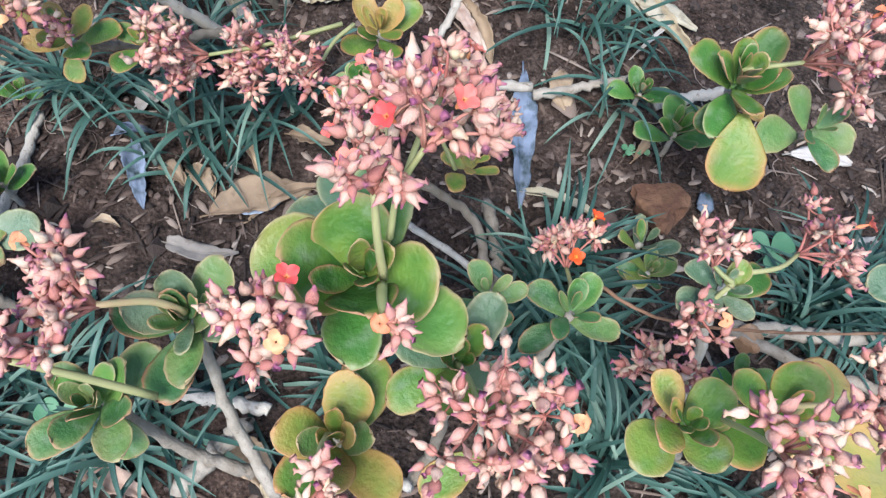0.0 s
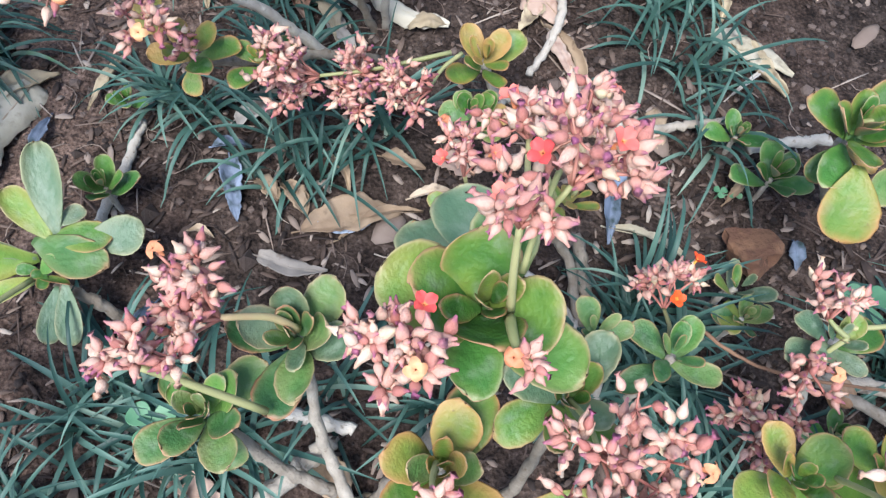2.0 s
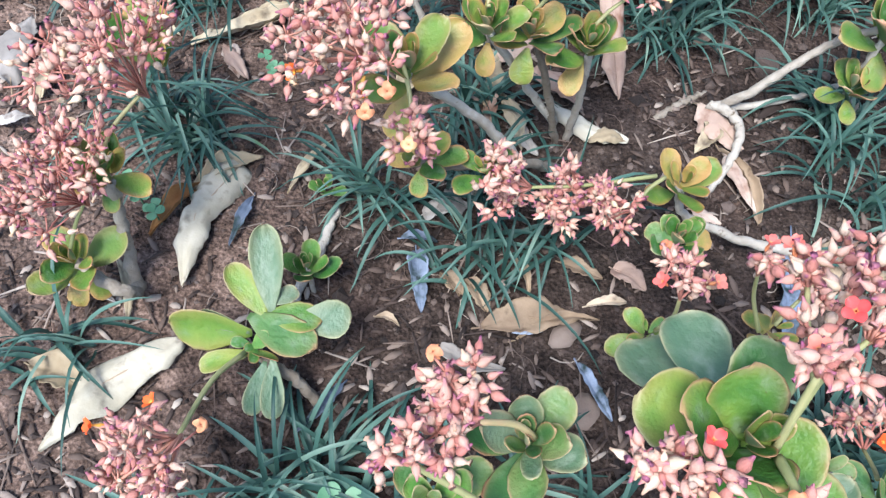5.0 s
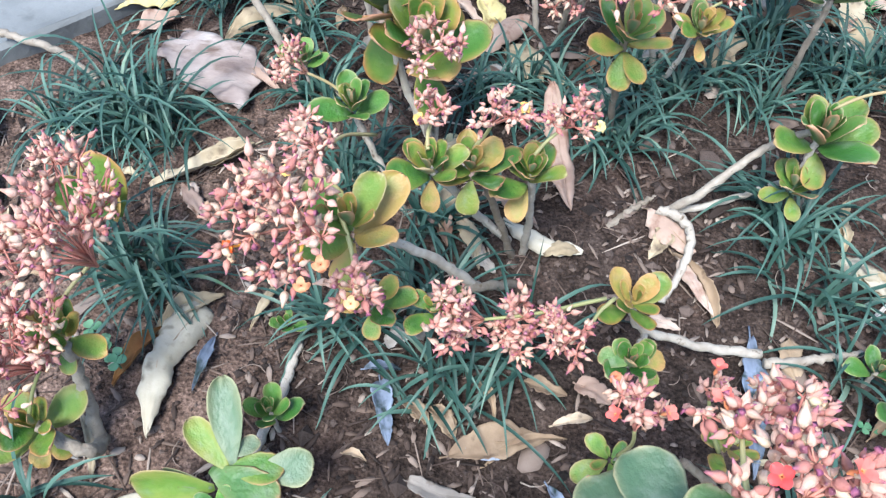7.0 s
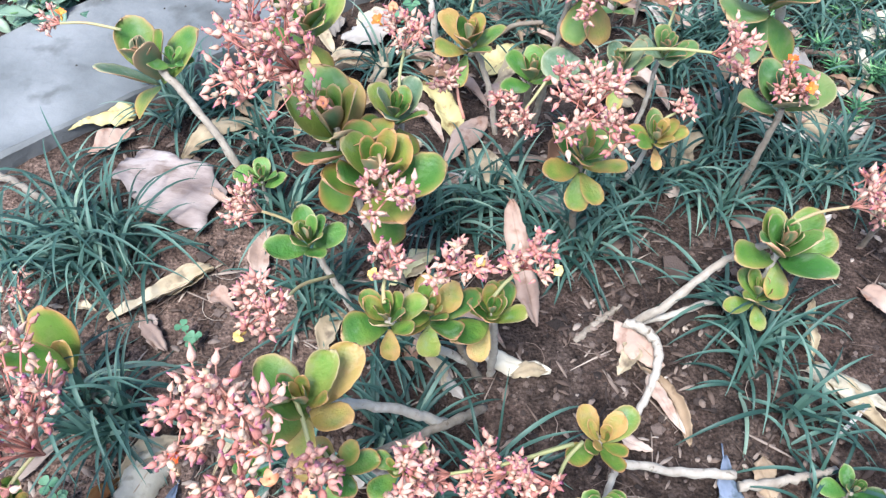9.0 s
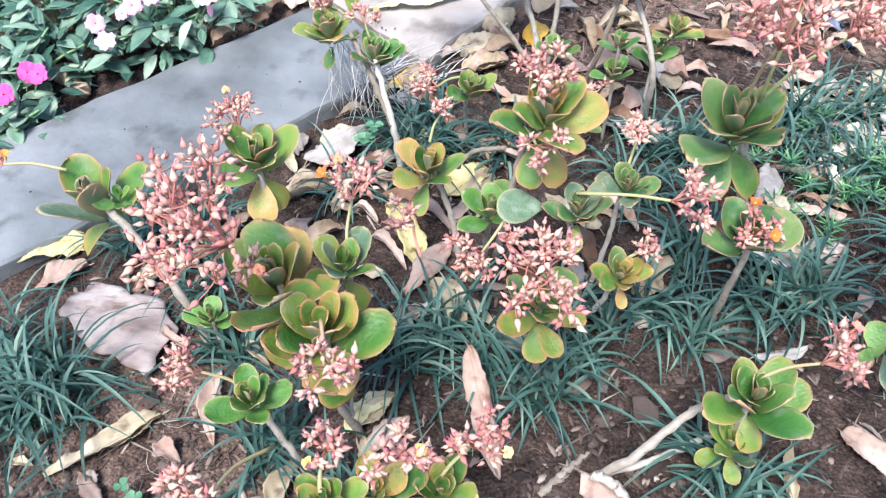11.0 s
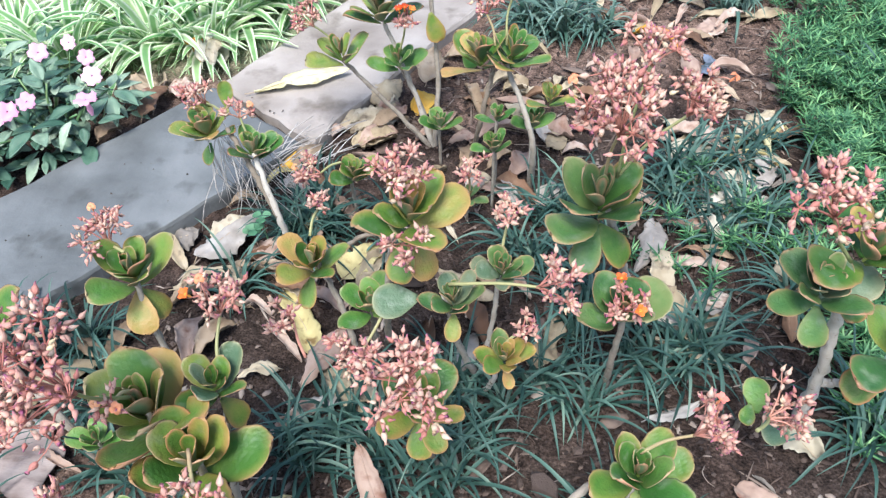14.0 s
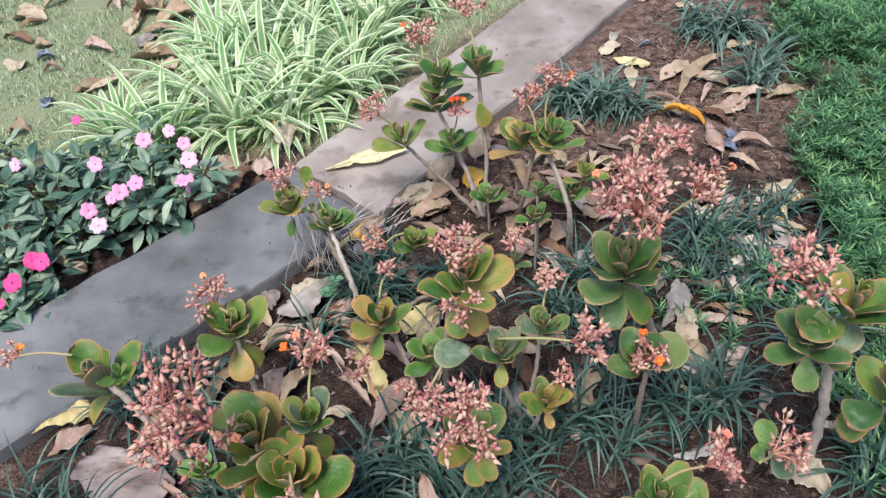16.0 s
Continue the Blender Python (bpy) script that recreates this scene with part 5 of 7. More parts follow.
rosette(p, (0.186, 0.719, 0.151), (-0.05, -0.1, 1), 0.072, 14, "bright", 34, 84, 25, 123, "green", (270,))
rosette(p, (0.176, 0.699, 0.080), (-0.1, 0.0, 1), 0.047, 10, "green", 26, 80, 10, 124, "grey", (270,))
head(p, (0.185, 0.727, 0.179), (0.255, 0.721, 0.233), 0.037, 42, 0.75, [("red", (0.0, 0.02, 0.05))], (0.8, 0, 0.5), bud=0.0155)
stem(p, [(0.366, 0.845, -0.010), (0.364, 0.834, 0.054), (0.361, 0.821, 0.109)], 0.004, 0.003)
head(p, (0.298, 0.719, 0.225), (0.363, 0.767, 0.180), 0.041, 42, 0.75, (), (0.8, 0.2, 0.1), bud=0.0155)
leaf_at(p, (0.359, 0.808, 0.107), (0.363, 0.840, 0.137), (-0.48, -0.62, 0.63), 0.78, "bright", 0)
leaf_at(p, (0.353, 0.817, 0.115), (0.340, 0.796, 0.105), (0.32, 0.18, 0.93), 0.78, "green", 2)
leaf_at(p, (0.372, 0.811, 0.108), (0.380, 0.772, 0.089), (-0.14, 0.27, 0.95), 0.78, "grey", 2)

p = kalanchoe(0.457, 0.859, "tall kalanchoe with big dark rosettes on a thick pale stem")
stem(p, [(0.458, 0.854, -0.010), (0.443, 0.840, 0.116), (0.424, 0.832, 0.223), (0.399, 0.823, 0.322)], 0.0085, 0.006)
stem(p, [(0.444, 0.840, 0.116), (0.468, 0.827, 0.133), (0.503, 0.806, 0.198)], 0.006, 0.005)
rosette(p, (0.422, 0.838, 0.370), (0.1, -0.1, 1), 0.076, 13, "green", 30, 82, 5, 134, "olive", (250,))
rosette(p, (0.369, 0.815, 0.336), (-0.15, -0.1, 1), 0.064, 12, "dark", 24, 80, 10, 141, "grey", (250,))
rosette(p, (0.486, 0.798, 0.244), (0.05, -0.07, 1), 0.075, 11, "green_round", 24, 78, 28, 135, "dark", (200,))
head(p, (0.383, 0.813, 0.375), (0.311, 0.774, 0.500), 0.044, 50, 0.9, (), (-0.3, -0.2, 1), bud=0.0155)

# behind, at the edging
p = kalanchoe(-0.020, 1.500, "branching kalanchoe with dark rosettes and orange flowers")
for tip in ((-0.09, 1.566, 0.25), (0.0, 1.58, 0.31), (-0.061, 1.556, 0.145), (-0.163, 1.519, 0.19)):
    stem(p, [(-0.005, 1.49, -0.01), ((tip[0] - 0.005) / 2 + 0.01, (tip[1] + 1.49) / 2, tip[2] * 0.42), tip], 0.0055, 0.0035)
rosette(p, (-0.089, 1.556, 0.264), (-0.1, 0, 1), 0.074, 15, "green", 26, 80, 0, 58, odd="green")
rosette(p, (-0.073, 1.557, 0.311), (0.1, 0, 1), 0.065, 11, "bright", 26, 80, 40, 59)
rosette(p, (0.001, 1.561, 0.328), (0.1, 0, 1), 0.065, 14, "bright", 26, 80, 20, 60)
rosette(p, (-0.062, 1.536, 0.170), (0, -0.1, 1), 0.056, 11, "bright", 26, 80, 20, 61)
rosette(p, (-0.162, 1.509, 0.209), (-0.2, 0, 1), 0.062, 9, "green", 26, 80, 30, 62)
one_leaf(p, (-0.001, 1.545, 0.254), (0.2, -0.2, -0.9), (0.1, -1, 0.1), 0.055, "olive", 0)
one_leaf(p, (0.057, 1.509, 0.208), (0.2, -0.2, -0.7), (0.1, -1, 0.1), 0.045, "bright", 0)
head(p, (-0.089, 1.557, 0.280), (-0.108, 1.598, 0.385), 0.036, 40, 0.9, [("orange", (-0.045, 0.0, 0.03))], (0, 0, 1), bud=0.0145)
head(p, (0.001, 1.564, 0.341), (-0.013, 1.604, 0.430), 0.036, 36, 0.7, (), (0, 0, 1), bud=0.0145)
head(p, (-0.162, 1.509, 0.218), (-0.213, 1.519, 0.275), 0.036, 36, 0.9, (), (-0.5, 0, 0.8), bud=0.0145)
head(p, (-0.062, 1.536, 0.180), (-0.045, 1.527, 0.253), 0.024, 20, 0.9, [("orange", (-0.01, 0.0, 0.02)), ("orange", (0.012, 0.0, 0.018)), ("orange", (0.0, 0.0, 0.03))], (0.1, 0, 1), bud=0.014)
p = kalanchoe(0.120, 1.401, "kalanchoe with wide dark rosettes on woody stems over fallen leaves")
stem(p, [(0.160, 1.362, -0.010), (0.152, 1.327, 0.137), (0.116, 1.403, 0.235)], 0.006, 0.004)
stem(p, [(0.060, 1.450, -0.010), (0.073, 1.393, 0.131), (0.097, 1.413, 0.225)], 0.005, 0.004)
rosette(p, (0.073, 1.416, 0.248), (-0.2, 0, 1), 0.071, 13, "green", 26, 80, 10, 63, odd="olive")
rosette(p, (0.127, 1.410, 0.253), (0.2, 0, 1), 0.077, 12, "bright", 26, 80, 50, 64, odd="olive")
rosette(p, (0.189, 1.380, 0.183), (0.2, 0, 1), 0.046, 8, "olive", 26, 80, 10, 65)
head(p, (0.098, 1.416, 0.262), (0.084, 1.442, 0.326), 0.034, 34, 0.8, (), (-0.1, 0, 1), bud=0.0145)
head(p, (0.117, 1.416, 0.262), (0.134, 1.448, 0.357), 0.035, 36, 0.8, [("orange", (0.03, 0.0, 0.0))], (0.2, 0, 1), bud=0.0145)
sprout(0.004, 1.441, 0.098, 0.043, "bright", 12)
sprout(0.086, 1.304, 0.151, 0.041, "bright", 12)
sprout(0.094, 1.342, 0.180, 0.034, "bright", 9)
sprout(0.160, 1.374, 0.140, 0.041, "bright", 11)
p = kalanchoe(-0.247, 1.246, "kalanchoe with small dark rosettes and dry hanging roots beside the path")
stem(p, [(-0.252, 1.217, -0.010), (-0.261, 1.211, 0.106), (-0.288, 1.262, 0.195)], 0.006, 0.004)
stem(p, [(-0.261, 1.211, 0.106), (-0.299, 1.264, 0.170), (-0.331, 1.308, 0.211)], 0.005, 0.004)
rosette(p, (-0.365, 1.312, 0.211), (-0.1, 0, 1), 0.057, 14, "green", 28, 80, 0, 66, "olive", (250,))
one_leaf(p, (-0.333, 1.343, 0.222), (0.1, 0.3, 0.9), (0.1, -0.9, 0.3), 0.045, "green", 1)
rosette(p, (-0.288, 1.269, 0.199), (0.15, -0.05, 1), 0.051, 14, "bright", 32, 82, 20, 67, "green")
head(p, (-0.343, 1.339, 0.222), (-0.374, 1.343, 0.254), 0.036, 36, 0.8, (), (-0.4, 0, 0.8), bud=0.0145)
head(p, (-0.289, 1.270, 0.209), (-0.307, 1.309, 0.242), 0.024, 18, 0.8, [("closed", (0.02, 0.0, 0.01))], (0, 0, 1), bud=0.0145)
p = kalanchoe(-0.158, 1.303, "low dark kalanchoe rosette with a reddish flower head")
stem(p, [(-0.148, 1.308, -0.010), (-0.149, 1.299, 0.060), (-0.150, 1.275, 0.129)], 0.004, 0.003)
rosette(p, (-0.140, 1.266, 0.141), (0.1, -0.1, 1), 0.051, 12, "green", 34, 82, 20, 68, "olive")
head(p, (-0.155, 1.277, 0.155), (-0.214, 1.271, 0.145), 0.033, 34, 0.8, [("closed", (-0.02, 0, 0.01))], (-0.9, 0, 0.3), bud=0.0145)
p = kalanchoe(0.041, 1.283, "dried pink flower head on a low hidden shoot")
stem(p, [(0.040, 1.286, -0.010), (0.041, 1.282, 0.030), (0.043, 1.264, 0.078)], 0.003, 0.002)
rosette(p, (0.043, 1.264, 0.078), (0, 0, 1), 0.035, 7, "dark", 10, 60, 0, 69)
head(p, (0.043, 1.264, 0.078), (0.041, 1.254, 0.147), 0.032, 30, 1.0, (), (0, 0, 1), bud=0.014)

# ---- fallen leaves ----


def sheet(V, F, rows, thick):
    """Adds a thin closed sheet over rows of points to the lists."""
    nr, nc = len(rows), len(rows[0])
    base = len(V)
    for r in rows:
        V += [p.copy() for p in r]
    for r in rows:
        V += [p - Vector((0, 0, thick)) for p in r]
    off = nr * nc
    for i in range(nr - 1):
        for j in range(nc - 1):
            a = base + i * nc + j
            F.append((a, a + 1, a + nc + 1, a + nc))
            F.append((a + off, a + off + nc, a + off + nc + 1, a + off + 1))
    rim = [base + j for j in range(nc)] + [base + i * nc + nc - 1 for i in range(1, nr)] + [base + (nr - 1) * nc + j for j in reversed(range(nc - 1))] + [base + i * nc for i in reversed(range(1, nr - 1))]
    for a, b in zip(rim, rim[1:] + rim[:1]):
        F.append((b, a, a + off, b + off))


WORDS = {"cream": "pale cream dried leaf curled on the soil", "bone": "bleached whitish curled strip of dry leaf", "tan": "tan brown dried leaf lying on soil", "pinkish": "pinkish brown dry leaf on the ground",
         "ash": "grey weathered leaf flat on soil", "yellow": "yellow fallen leaf with brown flecks", "orange": "bright orange-yellow fallen leaf",
         "brown": "dark brown rolled dead leaf", "rust": "orange-brown curled dead leaf on soil", "blue": "blue-grey mottled decaying leaf"}


def dead_leaf(x0, y0, x1, y1, width, kind, curl, lift=None, bow=None, z0=None, rise=0.0):
    rng = random.Random(int(abs(x0 * 7919 + y0 * 104729 + x1 * 31) * 1000))
    a, b = Vector((x0, y0, 0)), Vector((x1, y1, 0))
    d = b - a
    length = d.length
    d.normalize()
    s = Vector((-d.y, d.x, 0))
    bow = rng.uniform(-0.12, 0.12) if bow is None else bow
    lift = rng.uniform(0.004, 0.014) if lift is None else lift
    ph, tw = rng.uniform(0, 6), rng.uniform(-0.5, 0.5)
    curl *= 1.3 if rng.random() < 0.7 else -0.9
    end = rng.uniform(-0.7, 0.7)
    side_ways = rng.uniform(-0.5, 0.5)
    rows = []
    nr, nc = 25, 11
    off = Vector((x0 * 50, y0 * 50, ph))
    for i in range(nr):
        u = i / (nr - 1)
        w = width * 0.5 * max(0.03, math.sin(math.pi * min(1.0, (u * 0.96 + 0.02)) ** (0.8 + 0.5 * side_ways)) ** 0.75) * (1 + 0.12 * math.sin(9 * u + ph) + 0.12 * noise.noise(Vector((u * 16, 7, ph))))
        mid = a.lerp(b, u) + s * bow * length * math.sin(math.pi * u)
        c = curl * (1 + end * (2 * u - 1))
        c = c if abs(c) > 0.08 else 0.08
        row = []
        for j in range(nc):
            v = j / (nc - 1) * 2 - 1
            ang = v * c * 1.5
            y = w * math.sin(ang) / (c * 1.5) * (1 + 0.26 * abs(v) * noise.noise(Vector((u * 9, 3 if v > 0 else -3, ph))) + 0.12 * abs(v) * noise.noise(Vector((u * 22, 5 if v > 0 else -5, ph))))
            z = w * (1 - math.cos(ang)) * (1 if c > 0 else -1) / max(0.4, abs(c) * 1.2)
            z += -0.0025 * (1 - abs(v)) ** 3 + 0.3 * width * math.sin(3.5 * u + ph) * v * tw
            q = mid + s * y
            z += 0.16 * width * noise.noise(Vector((u * 3.5, v * 1.6, 0)) + off) * (0.3 + abs(v)) + 0.05 * width * noise.noise(Vector((u * 11, v * 5, 2)) + off)
            base = (gz(mid.x, mid.y) if z0 is None else z0) + rise * (1 - u) ** 1.3
            q.z = max(base + 0.0015, base + 0.005 + lift * math.sin(math.pi * u * 0.9 + 0.2) + z + (width * 0.18 if c < 0 else 0))
            row.append(q)
        rows.append(row)
    V, F = [], []
    sheet(V, F, rows, 0.0007)
    V2, F2 = (V, F) if width < 0.042 else ([], [])
    tube(V2, F2, [a - d * length * 0.1 + Vector((0, 0, (gz(x0, y0) if z0 is None else z0) + 0.004 + rise)), rows[0][nc // 2].copy(), rows[nr // 2][nc // 2].copy(), rows[-1][nc // 2].copy()], 0.0011, 0.0004, 5)
    ob = new("fallen_leaf", mesh_of("fallen_leaf", V, F, MAT[kind]))
    if V2 is not V:
        rib = new("midrib", mesh_of("midrib", V2, F2, MAT["tan"]))
        rib.parent = ob
    return tagged(ob, WORDS[kind], "leaf", "fallen leaves on the bed")


def blade(V, F, at, way, length, width, droop, segs=7, up=None, R=None, sway=0.0):
    """Adds an arching folded blade to the lists."""
    way = Vector(way).normalized()
    flat = Vector((way.x, way.y, 0))
    flat = flat.normalized() if flat.length > 0.05 else Vector((1, 0, 0))
    p, d = Vector(at), way.copy()
    base = len(V)
    s = Vector((-flat.y, flat.x, 0))
    for k in range(segs + 1):
        u = k / segs
        w = width * 0.5 * (1 - u ** 3) * (0.55 + 0.45 * min(1, u * 4)) + 0.0002
        keel = Vector((0, 0, -w * 0.45))
        V += [p - s * w, p + keel, p + s * w]
        if R is not None:
            R += [1.0, 0.0, 1.0]
        p = p + d * length / segs
        d = d + s * (sway / segs)
        d = (d + Vector((flat.x * 0.25, flat.y * 0.25, -1)) * droop / segs * (0.4 + 1.2 * u)).normalized()
    for k in range(segs):
        q = base + 3 * k
        F.append((q, q + 1, q + 4, q + 3))
        F.append((q + 1, q + 2, q + 5, q + 4))


def mondo(x, y, vigour=1.0):
    rng = random.Random(int(abs(x * 9973 + y * 7717) * 1000))
    V, F = [], []
    z = gz(x, y)
    cores = [(rng.gauss(0, 0.018) * vigour, rng.gauss(0, 0.018) * vigour, rng.uniform(0, 6.283)) for k in range(6)]
    thin = 0.45 if (y < 0.5 and x < 0.1) or (x > 0.14 and 0.4 < y < 0.68) else 0.6 if 0.76 < y < 1.0 and -0.25 < x < 0.42 else 1.0
    for k in range(int((56 * vigour + 8) * thin)):
        cx, cy, comb = cores[k % 6]
        a = comb + rng.gauss(0, 1.5)
        el = radians(rng.uniform(38, 86))
        ln = rng.uniform(0.07, 0.18) * (0.7 + 0.3 * vigour)
        blade(V, F, (x + cx + rng.gauss(0, 0.004), y + cy + rng.gauss(0, 0.004), z - 0.004), (math.cos(a) * math.cos(el), math.sin(a) * math.cos(el), math.sin(el)), ln, rng.uniform(0.0036, 0.0062) * (1.5 if y > 1.6 else 1), rng.uniform(1.8, 3.8), 9, sway=rng.gauss(0, 0.35))
    for q in range(0, len(V)):
        if V[q].z < gz(V[q].x, V[q].y) + 0.002:
            V[q].z = gz(V[q].x, V[q].y) + 0.002
    pale = y > 1.6
    ob = new("mondo_grass", mesh_of("mondo_grass", V, F, MAT["mondo_pale" if pale else "mondo"]))
    return tagged(ob, "pale grey-green tuft of arching strappy grass" if pale else "dark bluish green tuft of narrow arching mondo grass", "grass", "mondo grass tufts")


def spider_plant(x, y, n, size, seed):
    rng = random.Random(seed)
    p = thing("spider_plant", (x, y, gz(x, y)), "spider plant with arching green and cream striped leaves", "spider plant", "spider plants by the lawn")
    for k in range(n):
        a = 2 * math.pi * (k * 0.381) + rng.uniform(-0.3, 0.3)
        el = radians(rng.uniform(22, 72))
        V, F, R = [], [], []
        blade(V, F, (x + 0.02 * math.cos(a), y + 0.02 * math.sin(a), gz(x, y)), (math.cos(a) * math.cos(el), math.sin(a) * math.cos(el), math.sin(el)), size * rng.uniform(0.7, 1.15), rng.uniform(0.015, 0.025), rng.uniform(0.9, 2.3), 9, R=R, sway=rng.gauss(0, 0.25))
        for q in V:
            q.z = max(q.z, gz(q.x, q.y) + 0.004)
        hang("leaf", mesh_of("leaf", V, F, MAT["spider"], ("rim", R)), p)
    return p


def lance_mesh(width, bend, seed):
    """A pointed, finely toothed leaf from its foot along +x, one unit long."""
    rng = random.Random(seed)
    rows = []
    for i in range(15):
        u = i / 14
        w = 0.5 * width * max(0.02, math.sin(math.pi * u ** 0.85)) ** 0.9 * (1 + (0.07 if i % 2 else -0.04))
        rows.append([Vector((u, v * w, bend * u * u + 0.28 * abs(v) * w + 0.02 * math.sin(7 * u + seed + 3 * v))) for v in (-1, -0.6, -0.2, 0, 0.2, 0.6, 1)])
    V, F = [], []
    sheet(V, F, rows, 0.012)
    return mesh_of("leaf", V, F, MAT["impatiens"])


IMP_LEAF = [lance_mesh(w, b, i) for i, (w, b) in enumerate(((0.42, -0.25), (0.5, -0.12), (0.36, -0.35), (0.46, -0.05)))]


def impatiens(x, y, r, tall, n, flowers, seed):
    rng = random.Random(seed)
    p = thing("impatiens", (x, y, gz(x, y)), "leafy impatiens with dark green leaves and pink flowers", "flowering plant", "impatiens by the path")
    tips = []
    for k in range(9):
        V, F = [], []
        a, q = k * 2.4, math.sqrt((k + 0.4) / 9)
        t = Vector((x + r * q * math.cos(a), y + r * q * math.sin(a), tall * rng.uniform(0.75, 1.05) * (1.1 - 0.35 * q)))
        tips.append(t)
        tube(V, F, smooth_line([(x + 0.02 * math.cos(a), y + 0.02 * math.sin(a), gz(x, y) - 0.005), ((x + t.x) / 2, (y + t.y) / 2, t.z * 0.65), t], 7), 0.0035, 0.002, 6)
        hang("stem", mesh_of("stem", V, F, MAT["soft_stem"]), p)
    for k in range(int(n * 2.3)):
        t = tips[k % 9]
        a = rng.uniform(0, 2 * math.pi)
        el = radians(rng.uniform(-28, 40))
        size = rng.uniform(0.03, 0.066)
        at = t + Vector((0, 0, -rng.uniform(0, 0.07))) + Vector((math.cos(a), math.sin(a), 0)) * rng.uniform(0.004, 0.03)
        way = Vector((math.cos(a) * math.cos(el), math.sin(a) * math.cos(el), math.sin(el)))
        hang("leaf", rng.choice(IMP_LEAF), p, axes(way, Vector((0, 0, 1)) + way * 0.2, at, size))
    for col, fx, fy, fz, size in flowers:
        face = Vector((rng.uniform(-0.6, 0.6), -0.6 + rng.uniform(-0.4, 0.4), 0.7))
        V, F = [], []
        tube(V, F, [Vector((fx * 0.8 + x * 0.2, fy * 0.8 + y * 0.2, fz * 0.7)), Vector((fx, fy, fz - 0.004))], 0.0011, 0.0009, 5)
        hang("flower_stalk", mesh_of("flower_stalk", V, F, MAT["soft_stem"]), p)
        hang("flower", PINKS[col], p, axes(Vector((1, rng.uniform(-0.6, 0.6), 0)), face, (fx, fy, fz), size * 1.15), "five-petalled " + col + " flower")
    return p


def clover(x, y, z, size, n=1):
    p = thing("clover", (x, y, gz(x, y)), "three-leaved light green clover in the soil", "clover", "clovers")
    rng = random.Random(int(abs(x * 1000)))
    for k in range(n):
        c = Vector((x + rng.uniform(-0.02, 0.02) * (k > 0), y + rng.uniform(-0.02, 0.02) * (k > 0), z * rng.uniform(0.7, 1)))
        V, F = [], []
        tube(V, F, smooth_line([(x, y, gz(x, y) - 0.004), (x, y, z * 0.5), c], 6), 0.0011, 0.0009, 5)
        hang("stem", mesh_of("stem", V, F, MAT["clover"]), p)
        for q in range(3):
            a = 2 * math.pi * q / 3 + 0.5 + k
            way = Vector((math.cos(a), math.sin(a), 0.12))
            hang("leaf", CLOVER, p, axes(way, (0, 0, 1), c, size))


CLOVER = leaf_mesh("leaf", MAT["clover"], 1.0, 0.6, 0.12, 0.3, 0.0, 0.0, 0.0, 3)


def rock(name, x, y, z, size, mat, label, category, seed, squash=(1, 1, 0.7), turn=0.0, rough=0.25, group=""):
    bm = bmesh.new()
    bmesh.ops.create_icosphere(bm, subdivisions=3, radius=1)
    off = Vector((seed * 3.1, seed * 1.7, 0))
    chips = random.Random(seed)
    cuts = [Vector((chips.gauss(0, 1), chips.gauss(0, 1), chips.gauss(0, 1))).normalized() for k in range(9)]
    for v in bm.verts:
        f = 1 + rough * noise.noise(v.co * 1.3 + off) + rough * 0.4 * noise.noise(v.co * 4 + off)
        co = v.co * f
        for cut in cuts:
            co -= cut * max(0.0, co.dot(cut) - 0.66)
        v.co = Vector([c * q for c, q in zip(co, squash)]) * size
    me = bpy.data.meshes.new(name)
    bm.to_mesh(me)
    bm.free()
    me.materials.append(mat)
    ob = new(name, me)
    ob.matrix_basis = pose(x, y, z, 0, 0, turn)
    return tagged(ob, label, category, group)


def stick(pts, r0, r1, mat, label, name="twig"):
    V, F = [], []
    rng = random.Random(len(bpy.data.objects))
    line = smooth_line(pts, 8 * len(pts))
    for p in line:
        p += Vector((rng.uniform(-1, 1), rng.uniform(-1, 1), rng.uniform(-0.5, 0.5))) * r0 * 0.3
    tube(V, F, line, r0, r1, 8, 0.08, rng)
    return tagged(new(name, mesh_of(name, V, F, MAT[mat])), label, "twig", "dry twigs")


# ---- twigs, stones and odd pieces on the bed ----
stick([(-0.037, 0.660, 0.006), (-0.007, 0.690, 0.010), (0.024, 0.718, 0.006)], 0.0055, 0.0035, "stem", "short dry broken twig on soil")
stick([(-0.413, 0.310, 0.006), (-0.398, 0.381, 0.012), (-0.392, 0.449, 0.006)], 0.006, 0.005, "stem", "thick pale dry stick on soil")
stick([(0.313, 0.215, 0.030), (0.391, 0.207, 0.035), (0.480, 0.203, 0.030)], 0.008, 0.007, "stem", "thick pale woody stem lying over soil")
stick([(0.299, 0.211, 0.042), (0.375, 0.175, 0.042), (0.466, 0.145, 0.039)], 0.006, 0.006, "stem", "pale branch lying over soil")
stick([(0.146, 0.214, 0.157), (0.198, 0.185, 0.155), (0.295, 0.179, 0.140), (0.484, 0.204, 0.055)], 0.0016, 0.0013, "brown", "thin blackish bent stalk", "dry_stalk")
stick([(0.077, 0.221, 0.012), (0.088, 0.289, 0.020), (0.077, 0.347, 0.030)], 0.008, 0.006, "stem", "forked pale stem standing in soil")
stick([(-0.201, 0.065, 0.010), (-0.158, 0.104, 0.042), (-0.141, 0.122, 0.040)], 0.009, 0.007, "stem", "thick pale stem at the foot of a shrub")
stick([(-0.220, 0.150, 0.041), (-0.175, 0.140, 0.041), (-0.123, 0.131, 0.040)], 0.006, 0.006, "stem", "pale horizontal stem above the soil")
stick([(0.131, 0.474, 0.030), (0.189, 0.485, 0.035), (0.243, 0.501, 0.030)], 0.006, 0.004, "stem", "pale branch lying on soil")
